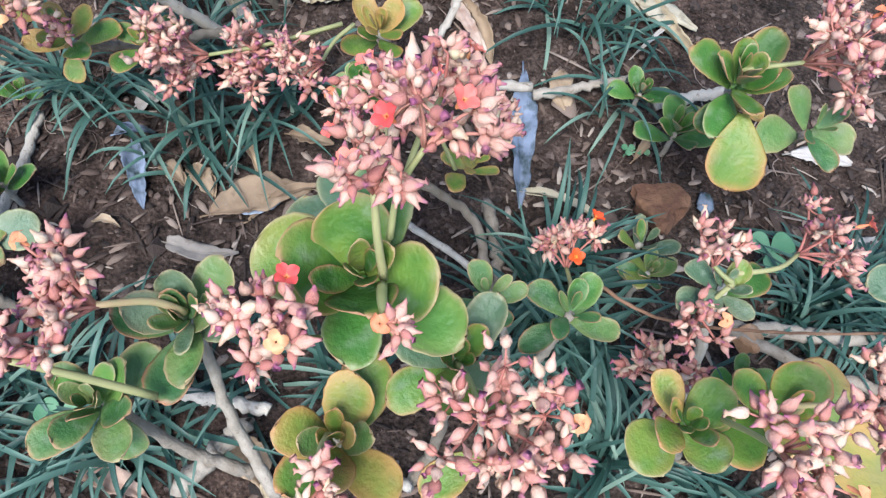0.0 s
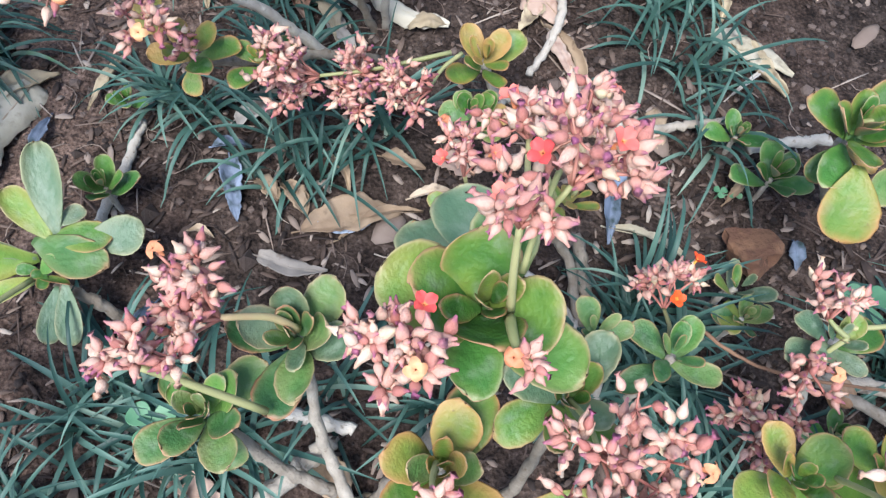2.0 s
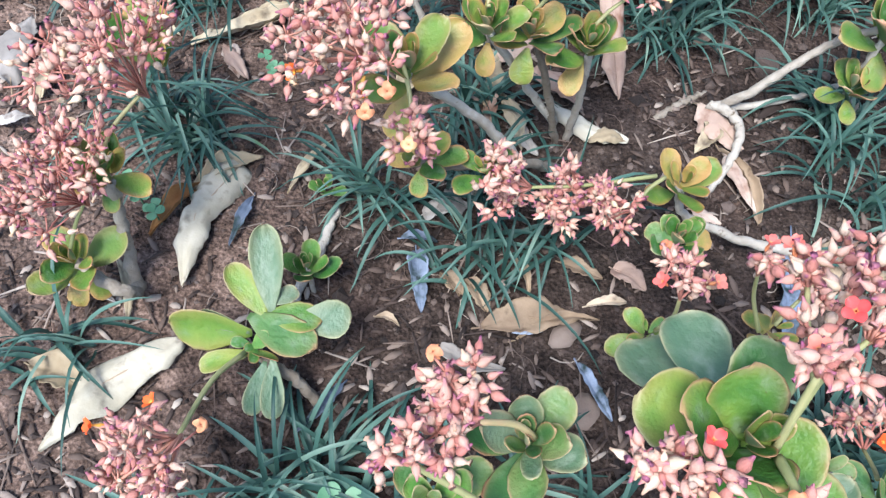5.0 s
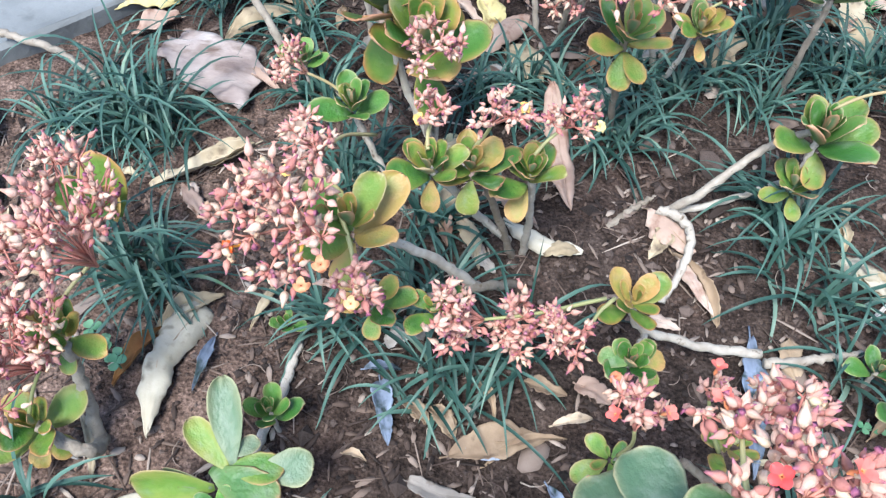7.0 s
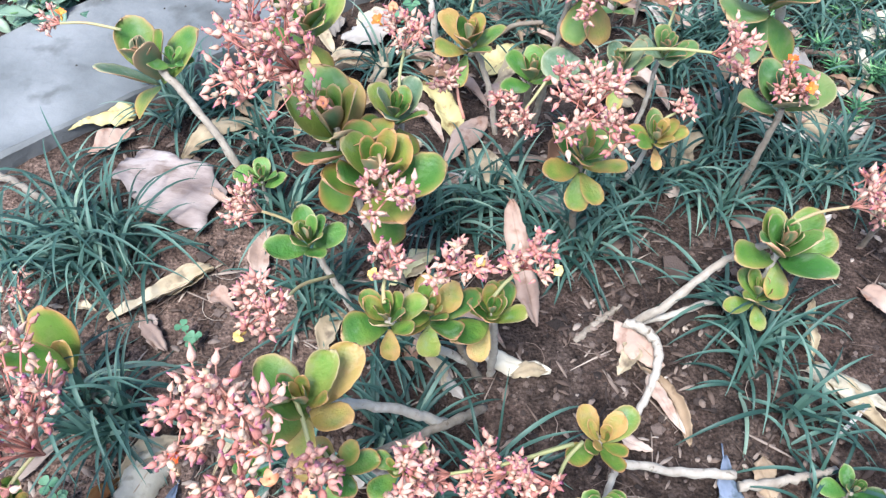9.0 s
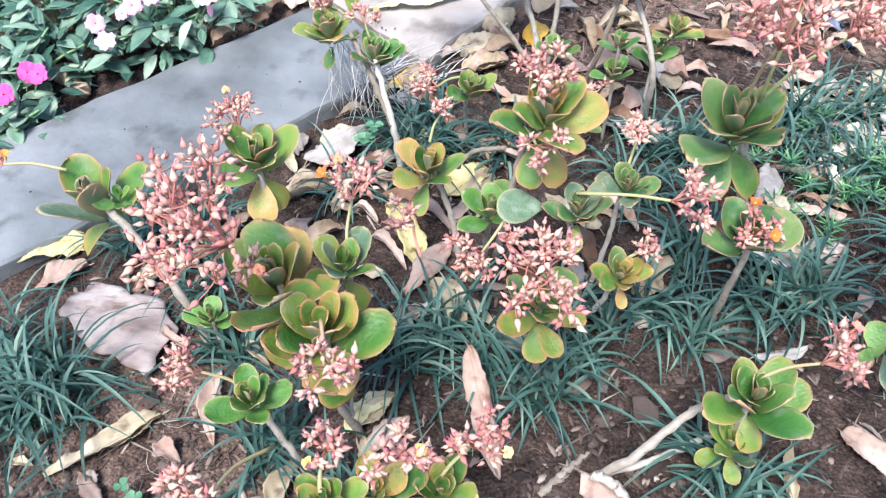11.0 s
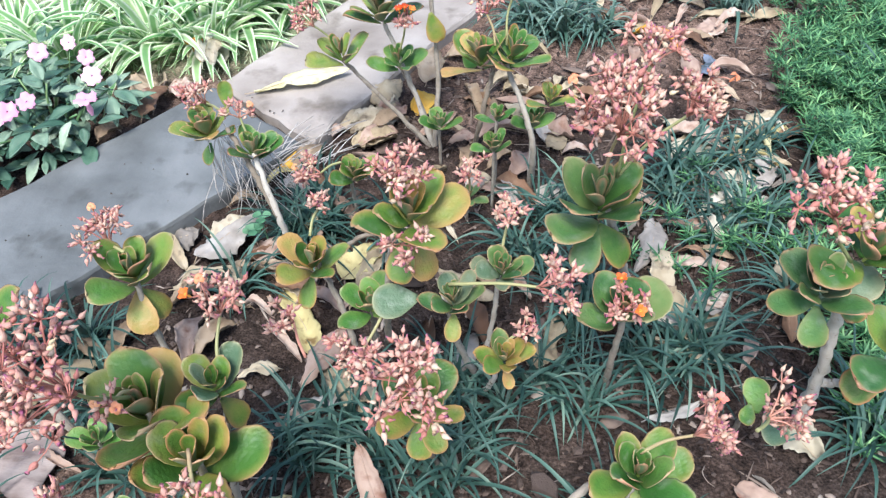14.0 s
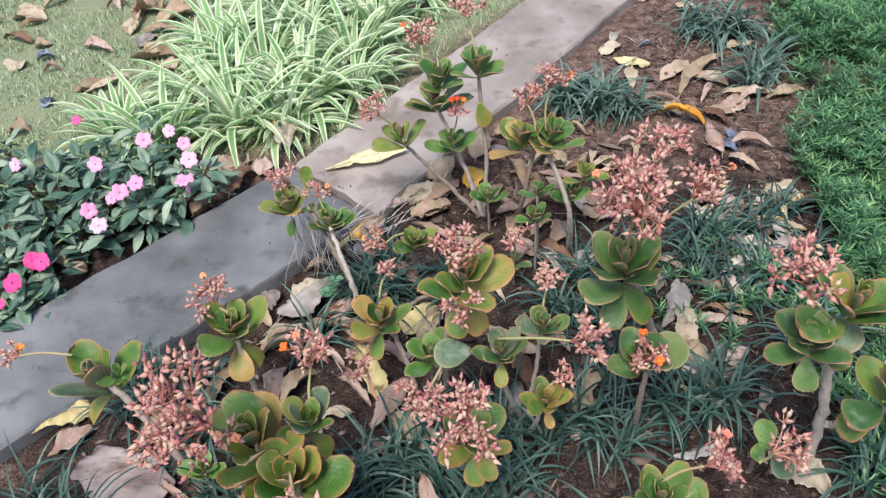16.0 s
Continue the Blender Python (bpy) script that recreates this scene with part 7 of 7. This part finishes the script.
dead_leaf(0.255, 0.544, 0.316, 0.608, 0.008, "ash", 0.6)
dead_leaf(-0.227, 0.911, -0.154, 0.938, 0.023, "ash", 0.3)
dead_leaf(-0.566, 0.438, -0.499, 0.505, 0.031, "cream", 0.5)
dead_leaf(0.205, 0.788, 0.214, 0.717, 0.018, "ash", 0.5)
dead_leaf(0.369, 1.062, 0.433, 1.068, 0.039, "pinkish", 0.3)
dead_leaf(0.388, 1.040, 0.388, 1.006, 0.025, "cream", 0.3)
dead_leaf(0.343, 0.762, 0.380, 0.704, 0.040, "pinkish", 0.3)
dead_leaf(0.424, 0.843, 0.466, 0.790, 0.058, "bone", 0.4)
dead_leaf(0.436, 0.995, 0.406, 0.935, 0.023, "pinkish", 0.4)
dead_leaf(0.128, 0.980, 0.163, 1.056, 0.030, "cream", 0.3)
dead_leaf(-0.192, 0.968, -0.134, 0.905, 0.036, "cream", 0.4)
dead_leaf(-0.265, 0.881, -0.195, 0.917, 0.027, "pinkish", 0.5)
dead_leaf(-0.281, 0.733, -0.219, 0.792, 0.033, "yellow", 0.4)
dead_leaf(-0.253, 0.705, -0.201, 0.753, 0.035, "pinkish", 0.4)
dead_leaf(-0.590, 0.698, -0.524, 0.746, 0.038, "cream", 0.4)
dead_leaf(-0.317, 1.252, -0.269, 1.161, 0.040, "pinkish", 0.6)
dead_leaf(-0.572, 1.439, -0.588, 1.253, 0.013, "ash", 0.3)
dead_leaf(-0.598, 1.253, -0.551, 1.302, 0.073, "cream", 0.4)
dead_leaf(-0.464, 1.267, -0.419, 1.287, 0.058, "ash", 0.4)
dead_leaf(-0.151, 1.504, -0.074, 1.534, 0.045, "pinkish", 0.4)
dead_leaf(-0.196, 1.552, -0.107, 1.604, 0.047, "cream", 0.4)
dead_leaf(-0.297, 1.437, -0.226, 1.496, 0.043, "orange", 0.5)
dead_leaf(-0.321, 1.470, -0.267, 1.462, 0.044, "cream", 0.4)
dead_leaf(0.050, 1.358, 0.093, 1.381, 0.045, "cream", 0.2)
dead_leaf(0.162, 1.321, 0.239, 1.313, 0.051, "ash", 0.4)
dead_leaf(0.128, 1.373, 0.174, 1.460, 0.042, "pinkish", 0.4)
dead_leaf(0.206, 1.503, 0.262, 1.485, 0.063, "pinkish", 0.4)
dead_leaf(0.230, 1.443, 0.217, 1.503, 0.040, "cream", 0.4)
dead_leaf(-0.436, 1.167, -0.347, 1.188, 0.027, "cream", 0.5)
dead_leaf(0.469, 1.364, 0.473, 1.219, 0.042, "pinkish", 0.4)
dead_leaf(0.455, 1.253, 0.558, 1.304, 0.034, "ash", 0.4)
dead_leaf(0.536, 1.356, 0.643, 1.377, 0.037, "cream", 0.4)
dead_leaf(0.605, 1.442, 0.675, 1.492, 0.029, "yellow", 0.5)
dead_leaf(0.427, 1.435, 0.529, 1.467, 0.036, "cream", 0.4)
dead_leaf(-0.568, 1.645, -0.563, 1.747, 0.049, "pinkish", 0.5)
dead_leaf(-0.169, 1.553, -0.073, 1.574, 0.060, "cream", 0.4)
dead_leaf(-0.163, 1.503, -0.075, 1.524, 0.063, "cream", 0.4)
dead_leaf(-0.092, 1.576, -0.065, 1.626, 0.058, "pinkish", 0.3)
dead_leaf(0.359, 2.133, 0.424, 2.189, 0.045, "cream", 0.3)
dead_leaf(0.382, 2.090, 0.475, 2.058, 0.041, "yellow", 0.4)
dead_leaf(0.420, 2.050, 0.408, 1.951, 0.034, "cream", 0.3)
dead_leaf(0.684, 2.102, 0.514, 1.903, 0.039, "cream", 0.4)
dead_leaf(0.558, 1.828, 0.625, 1.795, 0.035, "tan", 0.4)
dead_leaf(0.488, 1.983, 0.585, 2.074, 0.046, "tan", 0.3)
dead_leaf(0.592, 1.824, 0.657, 1.881, 0.041, "pinkish", 0.3)
dead_leaf(0.697, 2.122, 0.780, 2.143, 0.038, "cream", 0.3)
dead_leaf(0.820, 2.170, 0.889, 2.261, 0.036, "cream", 0.3)
dead_leaf(0.620, 1.899, 0.757, 1.883, 0.037, "cream", 0.4)
dead_leaf(0.763, 2.037, 0.816, 1.972, 0.035, "cream", 0.4)
dead_leaf(0.595, 1.499, 0.667, 1.532, 0.036, "cream", 0.4)
dead_leaf(0.566, 1.445, 0.649, 1.446, 0.030, "yellow", 0.5)
dead_leaf(0.548, 1.465, 0.472, 1.453, 0.049, "pinkish", 0.3)
dead_leaf(0.274, 1.635, 0.296, 1.611, 0.041, "cream", 0.4)
dead_leaf(0.146, 1.648, 0.200, 1.664, 0.064, "cream", 0.4)
dead_leaf(0.038, 1.786, 0.107, 1.790, 0.058, "tan", 0.4)
dead_leaf(-0.576, 1.755, -0.602, 1.668, 0.079, "tan", 0.4)
dead_leaf(-0.550, 1.718, -0.494, 1.713, 0.069, "pinkish", 0.4)
dead_leaf(-0.664, 1.610, -0.620, 1.586, 0.031, "tan", 0.4)
dead_leaf(-0.449, 1.797, -0.486, 1.932, 0.048, "cream", 0.3)
dead_leaf(-0.542, 1.912, -0.495, 1.831, 0.039, "yellow", 0.3)
dead_leaf(-0.655, 2.061, -0.612, 1.986, 0.045, "tan", 0.4)
dead_leaf(-0.438, 2.124, -0.352, 2.129, 0.049, "orange", 0.4)
dead_leaf(-1.104, 2.650, -0.987, 2.662, 0.133, "tan", 0.5)
dead_leaf(-1.003, 2.576, -0.857, 2.615, 0.102, "tan", 0.5)
dead_leaf(-1.105, 2.551, -1.054, 2.563, 0.076, "cream", 0.4)
dead_leaf(-1.014, 2.410, -0.993, 2.498, 0.062, "ash", 0.2)
dead_leaf(-1.022, 2.341, -0.856, 2.354, 0.066, "tan", 0.5)
dead_leaf(-1.135, 2.162, -1.040, 2.197, 0.054, "tan", 0.4)
dead_leaf(-0.914, 2.277, -0.856, 2.238, 0.068, "tan", 0.4)
dead_leaf(-0.992, 2.389, -0.908, 2.396, 0.076, "cream", 0.4)
dead_leaf(-1.509, 2.666, -1.399, 2.671, 0.083, "cream", 0.3)
dead_leaf(-1.378, 2.319, -1.369, 2.385, 0.075, "cream", 0.3)
dead_leaf(-1.366, 2.474, -1.317, 2.486, 0.059, "cream", 0.3)
dead_leaf(-1.324, 2.380, -1.267, 2.390, 0.055, "blue", 0.4)
dead_leaf(-1.244, 1.963, -1.186, 1.969, 0.055, "tan", 0.4)
dead_leaf(-1.200, 2.096, -1.191, 2.139, 0.035, "blue", 0.4)
dead_leaf(-1.084, 1.540, -1.039, 1.595, 0.049, "pinkish", 0.3)
dead_leaf(-0.958, 1.509, -0.925, 1.544, 0.039, "cream", 0.4)
dead_leaf(-0.208, 2.447, -0.129, 2.532, 0.085, "ash", 0.4)
dead_leaf(-0.253, 2.227, -0.205, 2.237, 0.052, "pinkish", 0.3)
dead_leaf(0.043, 2.323, 0.073, 2.267, 0.034, "cream", 0.3)
dead_leaf(-0.799, 2.199, -0.747, 2.101, 0.030, "brown", 0.3)
dead_leaf(-1.105, 2.144, -0.991, 2.254, 0.034, "tan", 0.3)
dead_leaf(-0.341, 1.851, -0.198, 1.811, 0.014, "tan", 0.3)
dead_leaf(0.586, 1.703, 0.616, 1.716, 0.044, "blue", 0.3)
dead_leaf(0.589, 1.603, 0.608, 1.622, 0.023, "blue", 0.3)
dead_leaf(0.621, 2.388, 0.681, 2.361, 0.040, "cream", 0.3)
dead_leaf(0.534, 2.456, 0.638, 2.461, 0.037, "cream", 0.3)
dead_leaf(-0.270, 1.164, -0.225, 1.120, 0.025, "cream", 0.3)
dead_leaf(-0.445, 1.163, -0.371, 1.171, 0.027, "cream", 0.5)
dead_leaf(-0.605, 1.278, -0.544, 1.288, 0.057, "cream", 0.3)
dead_leaf(0.367, 1.064, 0.433, 1.067, 0.039, "pinkish", 0.3)
dead_leaf(0.756, 2.074, 0.798, 1.974, 0.028, "cream", 0.4)
dead_leaf(0.753, 2.224, 0.819, 2.247, 0.032, "ash", 0.3)
dead_leaf(0.625, 1.814, 0.677, 1.872, 0.037, "pinkish", 0.5)
dead_leaf(0.723, 1.867, 0.823, 1.888, 0.033, "cream", 0.4)
dead_leaf(0.578, 1.706, 0.601, 1.675, 0.025, "blue", 0.3)
dead_leaf(0.401, 2.198, 0.422, 2.257, 0.030, "ash", 0.4)
dead_leaf(0.505, 2.175, 0.465, 2.170, 0.015, "blue", 0.3)
dead_leaf(0.577, 1.464, 0.649, 1.512, 0.028, "cream", 0.7)
dead_leaf(0.546, 1.461, 0.599, 1.444, 0.014, "yellow", 0.6)
dead_leaf(0.164, 1.645, 0.224, 1.612, 0.037, "cream", 0.5)
dead_leaf(0.142, 1.594, 0.192, 1.556, 0.037, "cream", 0.4)
dead_leaf(0.081, 1.626, 0.108, 1.650, 0.033, "ash", 0.4)
dead_leaf(0.466, 1.363, 0.459, 1.283, 0.029, "tan", 0.9)
dead_leaf(0.516, 1.379, 0.566, 1.312, 0.028, "cream", 0.5)
dead_leaf(0.589, 1.363, 0.646, 1.376, 0.027, "cream", 0.4)
dead_leaf(0.530, 1.243, 0.570, 1.272, 0.032, "ash", 0.6)
dead_leaf(0.132, 1.320, 0.222, 1.299, 0.025, "pinkish", 0.7)
dead_leaf(0.430, 1.312, 0.448, 1.414, 0.025, "ash", 0.6)
dead_leaf(0.487, 1.221, 0.552, 1.216, 0.016, "tan", 0.7)
dead_leaf(0.416, 1.469, 0.450, 1.445, 0.022, "pinkish", 0.4)
dead_leaf(0.252, 1.504, 0.304, 1.489, 0.022, "pinkish", 0.4)
dead_leaf(0.254, 0.867, 0.334, 0.890, 0.023, "ash", 0.5)
dead_leaf(0.373, 0.776, 0.391, 0.750, 0.005, "ash", 0.5)
dead_leaf(0.292, 1.006, 0.406, 0.939, 0.016, "cream", 0.9)
dead_leaf(0.340, 1.029, 0.382, 0.959, 0.020, "tan", 0.9)
dead_leaf(-0.412, 1.218, -0.320, 1.309, 0.068, "ash", 0.5, 0.02)
dead_leaf(-0.131, 1.539, -0.051, 1.573, 0.035, "tan", 0.6, 0.02)
dead_leaf(-0.111, 1.610, -0.067, 1.697, 0.067, "cream", 0.5, 0.02)
dead_leaf(-0.037, 1.590, 0.014, 1.645, 0.054, "orange", 0.5, 0.02)
dead_leaf(-0.011, 1.694, 0.029, 1.781, 0.069, "tan", 0.5, 0.02)
dead_leaf(0.155, 1.558, 0.200, 1.502, 0.042, "cream", 0.5, 0.02)
dead_leaf(-0.257, 1.424, -0.222, 1.501, 0.053, "tan", 0.5, 0.02)
dead_leaf(-0.318, 1.407, -0.251, 1.423, 0.015, "yellow", 0.6, 0.02)
dead_leaf(-0.379, 1.355, -0.319, 1.362, 0.026, "tan", 0.7, 0.02)
dead_leaf(-0.308, 1.197, -0.280, 1.266, 0.047, "pinkish", 0.5, 0.02)
dead_leaf(-0.292, 1.401, -0.235, 1.371, 0.035, "ash", 0.5, 0.02)
dead_leaf(0.023, 1.489, 0.082, 1.497, 0.029, "pinkish", 0.5, 0.02)
dead_leaf(0.042, 1.336, 0.088, 1.365, 0.036, "ash", 0.3, 0.02)
dead_leaf(-0.431, 1.203, -0.474, 1.283, 0.027, "cream", 0.4, 0.02)
dead_leaf(-0.111, 1.616, -0.083, 1.649, 0.048, "cream", 0.4, 0.02)
dead_leaf(-0.178, 1.552, -0.203, 1.532, 0.031, "pinkish", 0.5, 0.02)
dead_leaf(-0.828, 0.533, -0.857, 0.650, 0.059, "ash", 0.4)
dead_leaf(-0.795, 0.532, -0.813, 0.601, 0.040, "cream", 0.5)
dead_leaf(-0.942, 0.754, -0.876, 0.682, 0.052, "cream", 0.6)
dead_leaf(-0.927, 0.673, -0.887, 0.700, 0.013, "cream", 0.8)
dead_leaf(-0.823, 0.483, -0.789, 0.500, 0.016, "ash", 0.5)
dead_leaf(-0.636, 0.552, -0.561, 0.544, 0.014, "ash", 0.6)
dead_leaf(-0.760, 0.498, -0.719, 0.501, 0.008, "tan", 0.6)
dead_leaf(-0.602, 0.661, -0.554, 0.615, 0.023, "pinkish", 0.6)

# ---- clumps of mondo grass: place and vigour ----
mondo(-0.719, 0.799, 1.9)
mondo(-0.607, 0.521, 1.5)
mondo(-0.375, 0.707, 0.8)
mondo(-0.251, 0.521, 0.8)
mondo(-0.047, 0.849, 0.7)
mondo(0.058, 0.905, 0.7)
mondo(0.179, 0.895, 0.8)
mondo(0.196, 0.641, 1)
mondo(0.366, 0.967, 0.8)
mondo(-0.449, 0.843, 0.8)
mondo(-0.185, 0.880, 1)
mondo(-0.140, 0.472, 0.8)
mondo(-0.491, 0.963, 0.7)
mondo(-0.226, 0.430, 1.1)
mondo(-0.349, 0.159, 1)
mondo(-0.408, 0.072, 1)
mondo(-0.638, 0.227, 1)
mondo(-0.332, 0.466, 0.9)
mondo(-0.258, 0.635, 0.6)
mondo(0.220, 0.556, 0.9)
mondo(0.433, 0.251, 1)
mondo(0.222, 0.480, 0.5)
mondo(0.154, 0.187, 1.1)
mondo(0.128, 0.270, 1)
mondo(-0.252, 0.128, 1)
mondo(-0.064, 0.178, 0.8)
mondo(-0.160, 0.182, 0.7)
mondo(0.171, 0.088, 0.9)
mondo(0.273, 0.071, 0.7)
mondo(0.259, 0.961, 0.8)
mondo(-0.202, 1.279, 1)
mondo(0.182, 1.280, 1)
mondo(-0.222, 0.837, 0.9)
mondo(0.513, 1.051, 1)
mondo(-0.027, 0.799, 0.8)
mondo(-0.133, 0.891, 0.9)
mondo(-0.076, 1.264, 0.8)
mondo(0.309, 1.847, 1.2)
mondo(0.439, 1.386, 1)
mondo(0.694, 2.176, 1.2)
mondo(0.713, 1.933, 1)
mondo(0.537, 0.823, 1)
mondo(0.131, 1.177, 0.9)
mondo(0.891, 1.574, 0.9)
mondo(0.256, 1.287, 0.7)
mondo(0.566, 1.078, 0.5)
mondo(-0.001, 0.845, 0.6)
mondo(0.341, 0.992, 1.1)
mondo(0.204, 1.065, 1)
mondo(-0.189, 1.323, 0.8)
mondo(-0.252, 1.266, 0.7)
mondo(0.391, 1.838, 0.8)
mondo(0.234, 1.908, 0.8)
mondo(0.003, 0.913, 1)
mondo(0.119, 0.952, 0.9)
mondo(-0.779, 0.761, 1)
mondo(0.314, 0.935, 0.9)
mondo(0.195, 0.708, 0.8)
mondo(-0.636, 0.748, 0.9)
mondo(-0.375, 0.476, 0.7)
mondo(-0.105, 0.825, 0.8)
mondo(-0.285, 0.151, 0.8)
mondo(-0.374, 0.132, 0.8)
mondo(0.100, 0.220, 0.7)
mondo(-0.296, 0.117, 0.8)
mondo(-0.204, 0.124, 0.7)
mondo(0.400, 0.233, 0.7)
mondo(0.468, 0.233, 0.8)
mondo(0.483, 1.238, 0.6)
mondo(0.748, 2.202, 1.1)
mondo(0.635, 2.251, 0.9)
mondo(0.776, 2.040, 0.8)
mondo(-0.636, 1.036, 0.9)
mondo(-0.547, 1.061, 0.8)
mondo(-0.340, 1.156, 0.6)
mondo(-0.235, 1.270, 0.5)

for x, y, q in ((0.45, 1.33, 0.7), (0.546, 1.376, 0.8), (0.536, 1.229, 0.6), (0.448, 1.19, 0.5), (0.313, 1.894, 0.9), (0.235, 1.889, 0.9), (0.60, 1.43, 0.6), (0.40, 1.30, 0.6), (0.62, 1.30, 0.6)):
    mondo(x, y, q)

# loose leaves heaped between the stems further back
rng = random.Random(77)
for k in range(420):
    x, y = rng.uniform(-0.62, 0.66), rng.uniform(0.78, 1.98)
    s = side(x, y)
    if s > -0.19 or (x > 0.15 and y < 1.05):
        continue
    if rng.random() > (0.75 if s > -0.46 and y > 1.0 else 0.16 if y < 1.05 else 0.42):
        continue
    a, ln = rng.uniform(0, 6.283), rng.uniform(0.05, 0.13)
    dead_leaf(x, y, x + ln * math.cos(a), y + ln * math.sin(a), ln * rng.uniform(0.26, 0.42), rng.choice(("pinkish", "tan", "cream", "pinkish", "ash", "brown", "tan")), rng.uniform(0.25, 0.9), rng.uniform(0.005, 0.03))
dead_leaf(-0.36, 1.652, -0.168, 1.703, 0.045, "yellow", 0.12, 0.003, 0.03, 0.034)
for k in range(46):
    x, y = rng.uniform(-1.7, -0.1), rng.uniform(1.75, 3.3)
    if side(x, y) < 0.2 or (x > -0.95 and y < 2.7 and x < -0.2):
        continue
    a, ln = rng.uniform(0, 6.283), rng.uniform(0.06, 0.13)
    dead_leaf(x, y, x + ln * math.cos(a), y + ln * math.sin(a), ln * rng.uniform(0.3, 0.45), rng.choice(("tan", "brown", "pinkish", "tan", "cream")), rng.uniform(0.3, 0.9), 0.02)
# pale curled leaves lying in the grass further back
dead_leaf(0.494, 1.333, 0.560, 1.284, 0.040, "bone", 0.6, 0.02)
dead_leaf(0.626, 1.349, 0.535, 1.286, 0.034, "ash", 0.7, 0.02)
dead_leaf(0.437, 1.256, 0.537, 1.276, 0.036, "bone", 0.8, 0.03)
dead_leaf(0.436, 1.250, 0.456, 1.170, 0.026, "bone", 0.7, 0.02)
dead_leaf(0.449, 1.342, 0.440, 1.250, 0.016, "ash", 0.6, 0.03)
dead_leaf(0.423, 1.419, 0.529, 1.415, 0.046, "bone", 0.4, 0.015)
dead_leaf(0.558, 1.445, 0.616, 1.474, 0.036, "bone", 0.4, 0.01)
dead_leaf(0.509, 1.395, 0.623, 1.369, 0.012, "yellow", 0.7, 0.03)
dead_leaf(0.622, 1.464, 0.584, 1.344, 0.016, "yellow", 0.7, 0.03)
dead_leaf(0.624, 1.507, 0.664, 1.457, 0.014, "bone", 0.5, 0.02)
dead_leaf(0.452, 1.830, 0.545, 1.770, 0.042, "orange", 0.6, 0.03)
dead_leaf(0.550, 1.813, 0.600, 1.755, 0.030, "brown", 0.5, 0.02)
dead_leaf(0.565, 1.692, 0.585, 1.648, 0.030, "blue", 0.5, 0.01)
dead_leaf(-0.480, 1.765, -0.480, 1.882, 0.040, "bone", 0.4, 0.02, None, 0.03)
dead_leaf(-0.456, 1.750, -0.448, 1.870, 0.036, "cream", 0.4, 0.02, None, 0.03)
dead_leaf(-0.535, 1.849, -0.485, 1.781, 0.040, "orange", 0.5, 0.02, None, 0.03)
dead_leaf(-0.575, 1.600, -0.543, 1.695, 0.044, "brown", 0.6, 0.02, None, 0.02)
dead_leaf(-0.648, 1.536, -0.610, 1.575, 0.034, "tan", 0.5, 0.01, None, 0.02)
dead_leaf(0.012, 0.685, 0.066, 0.622, 0.044, "pinkish", 0.6, 0.01)
dead_leaf(0.030, 0.650, 0.012, 0.612, 0.030, "cream", 0.5, 0.008)
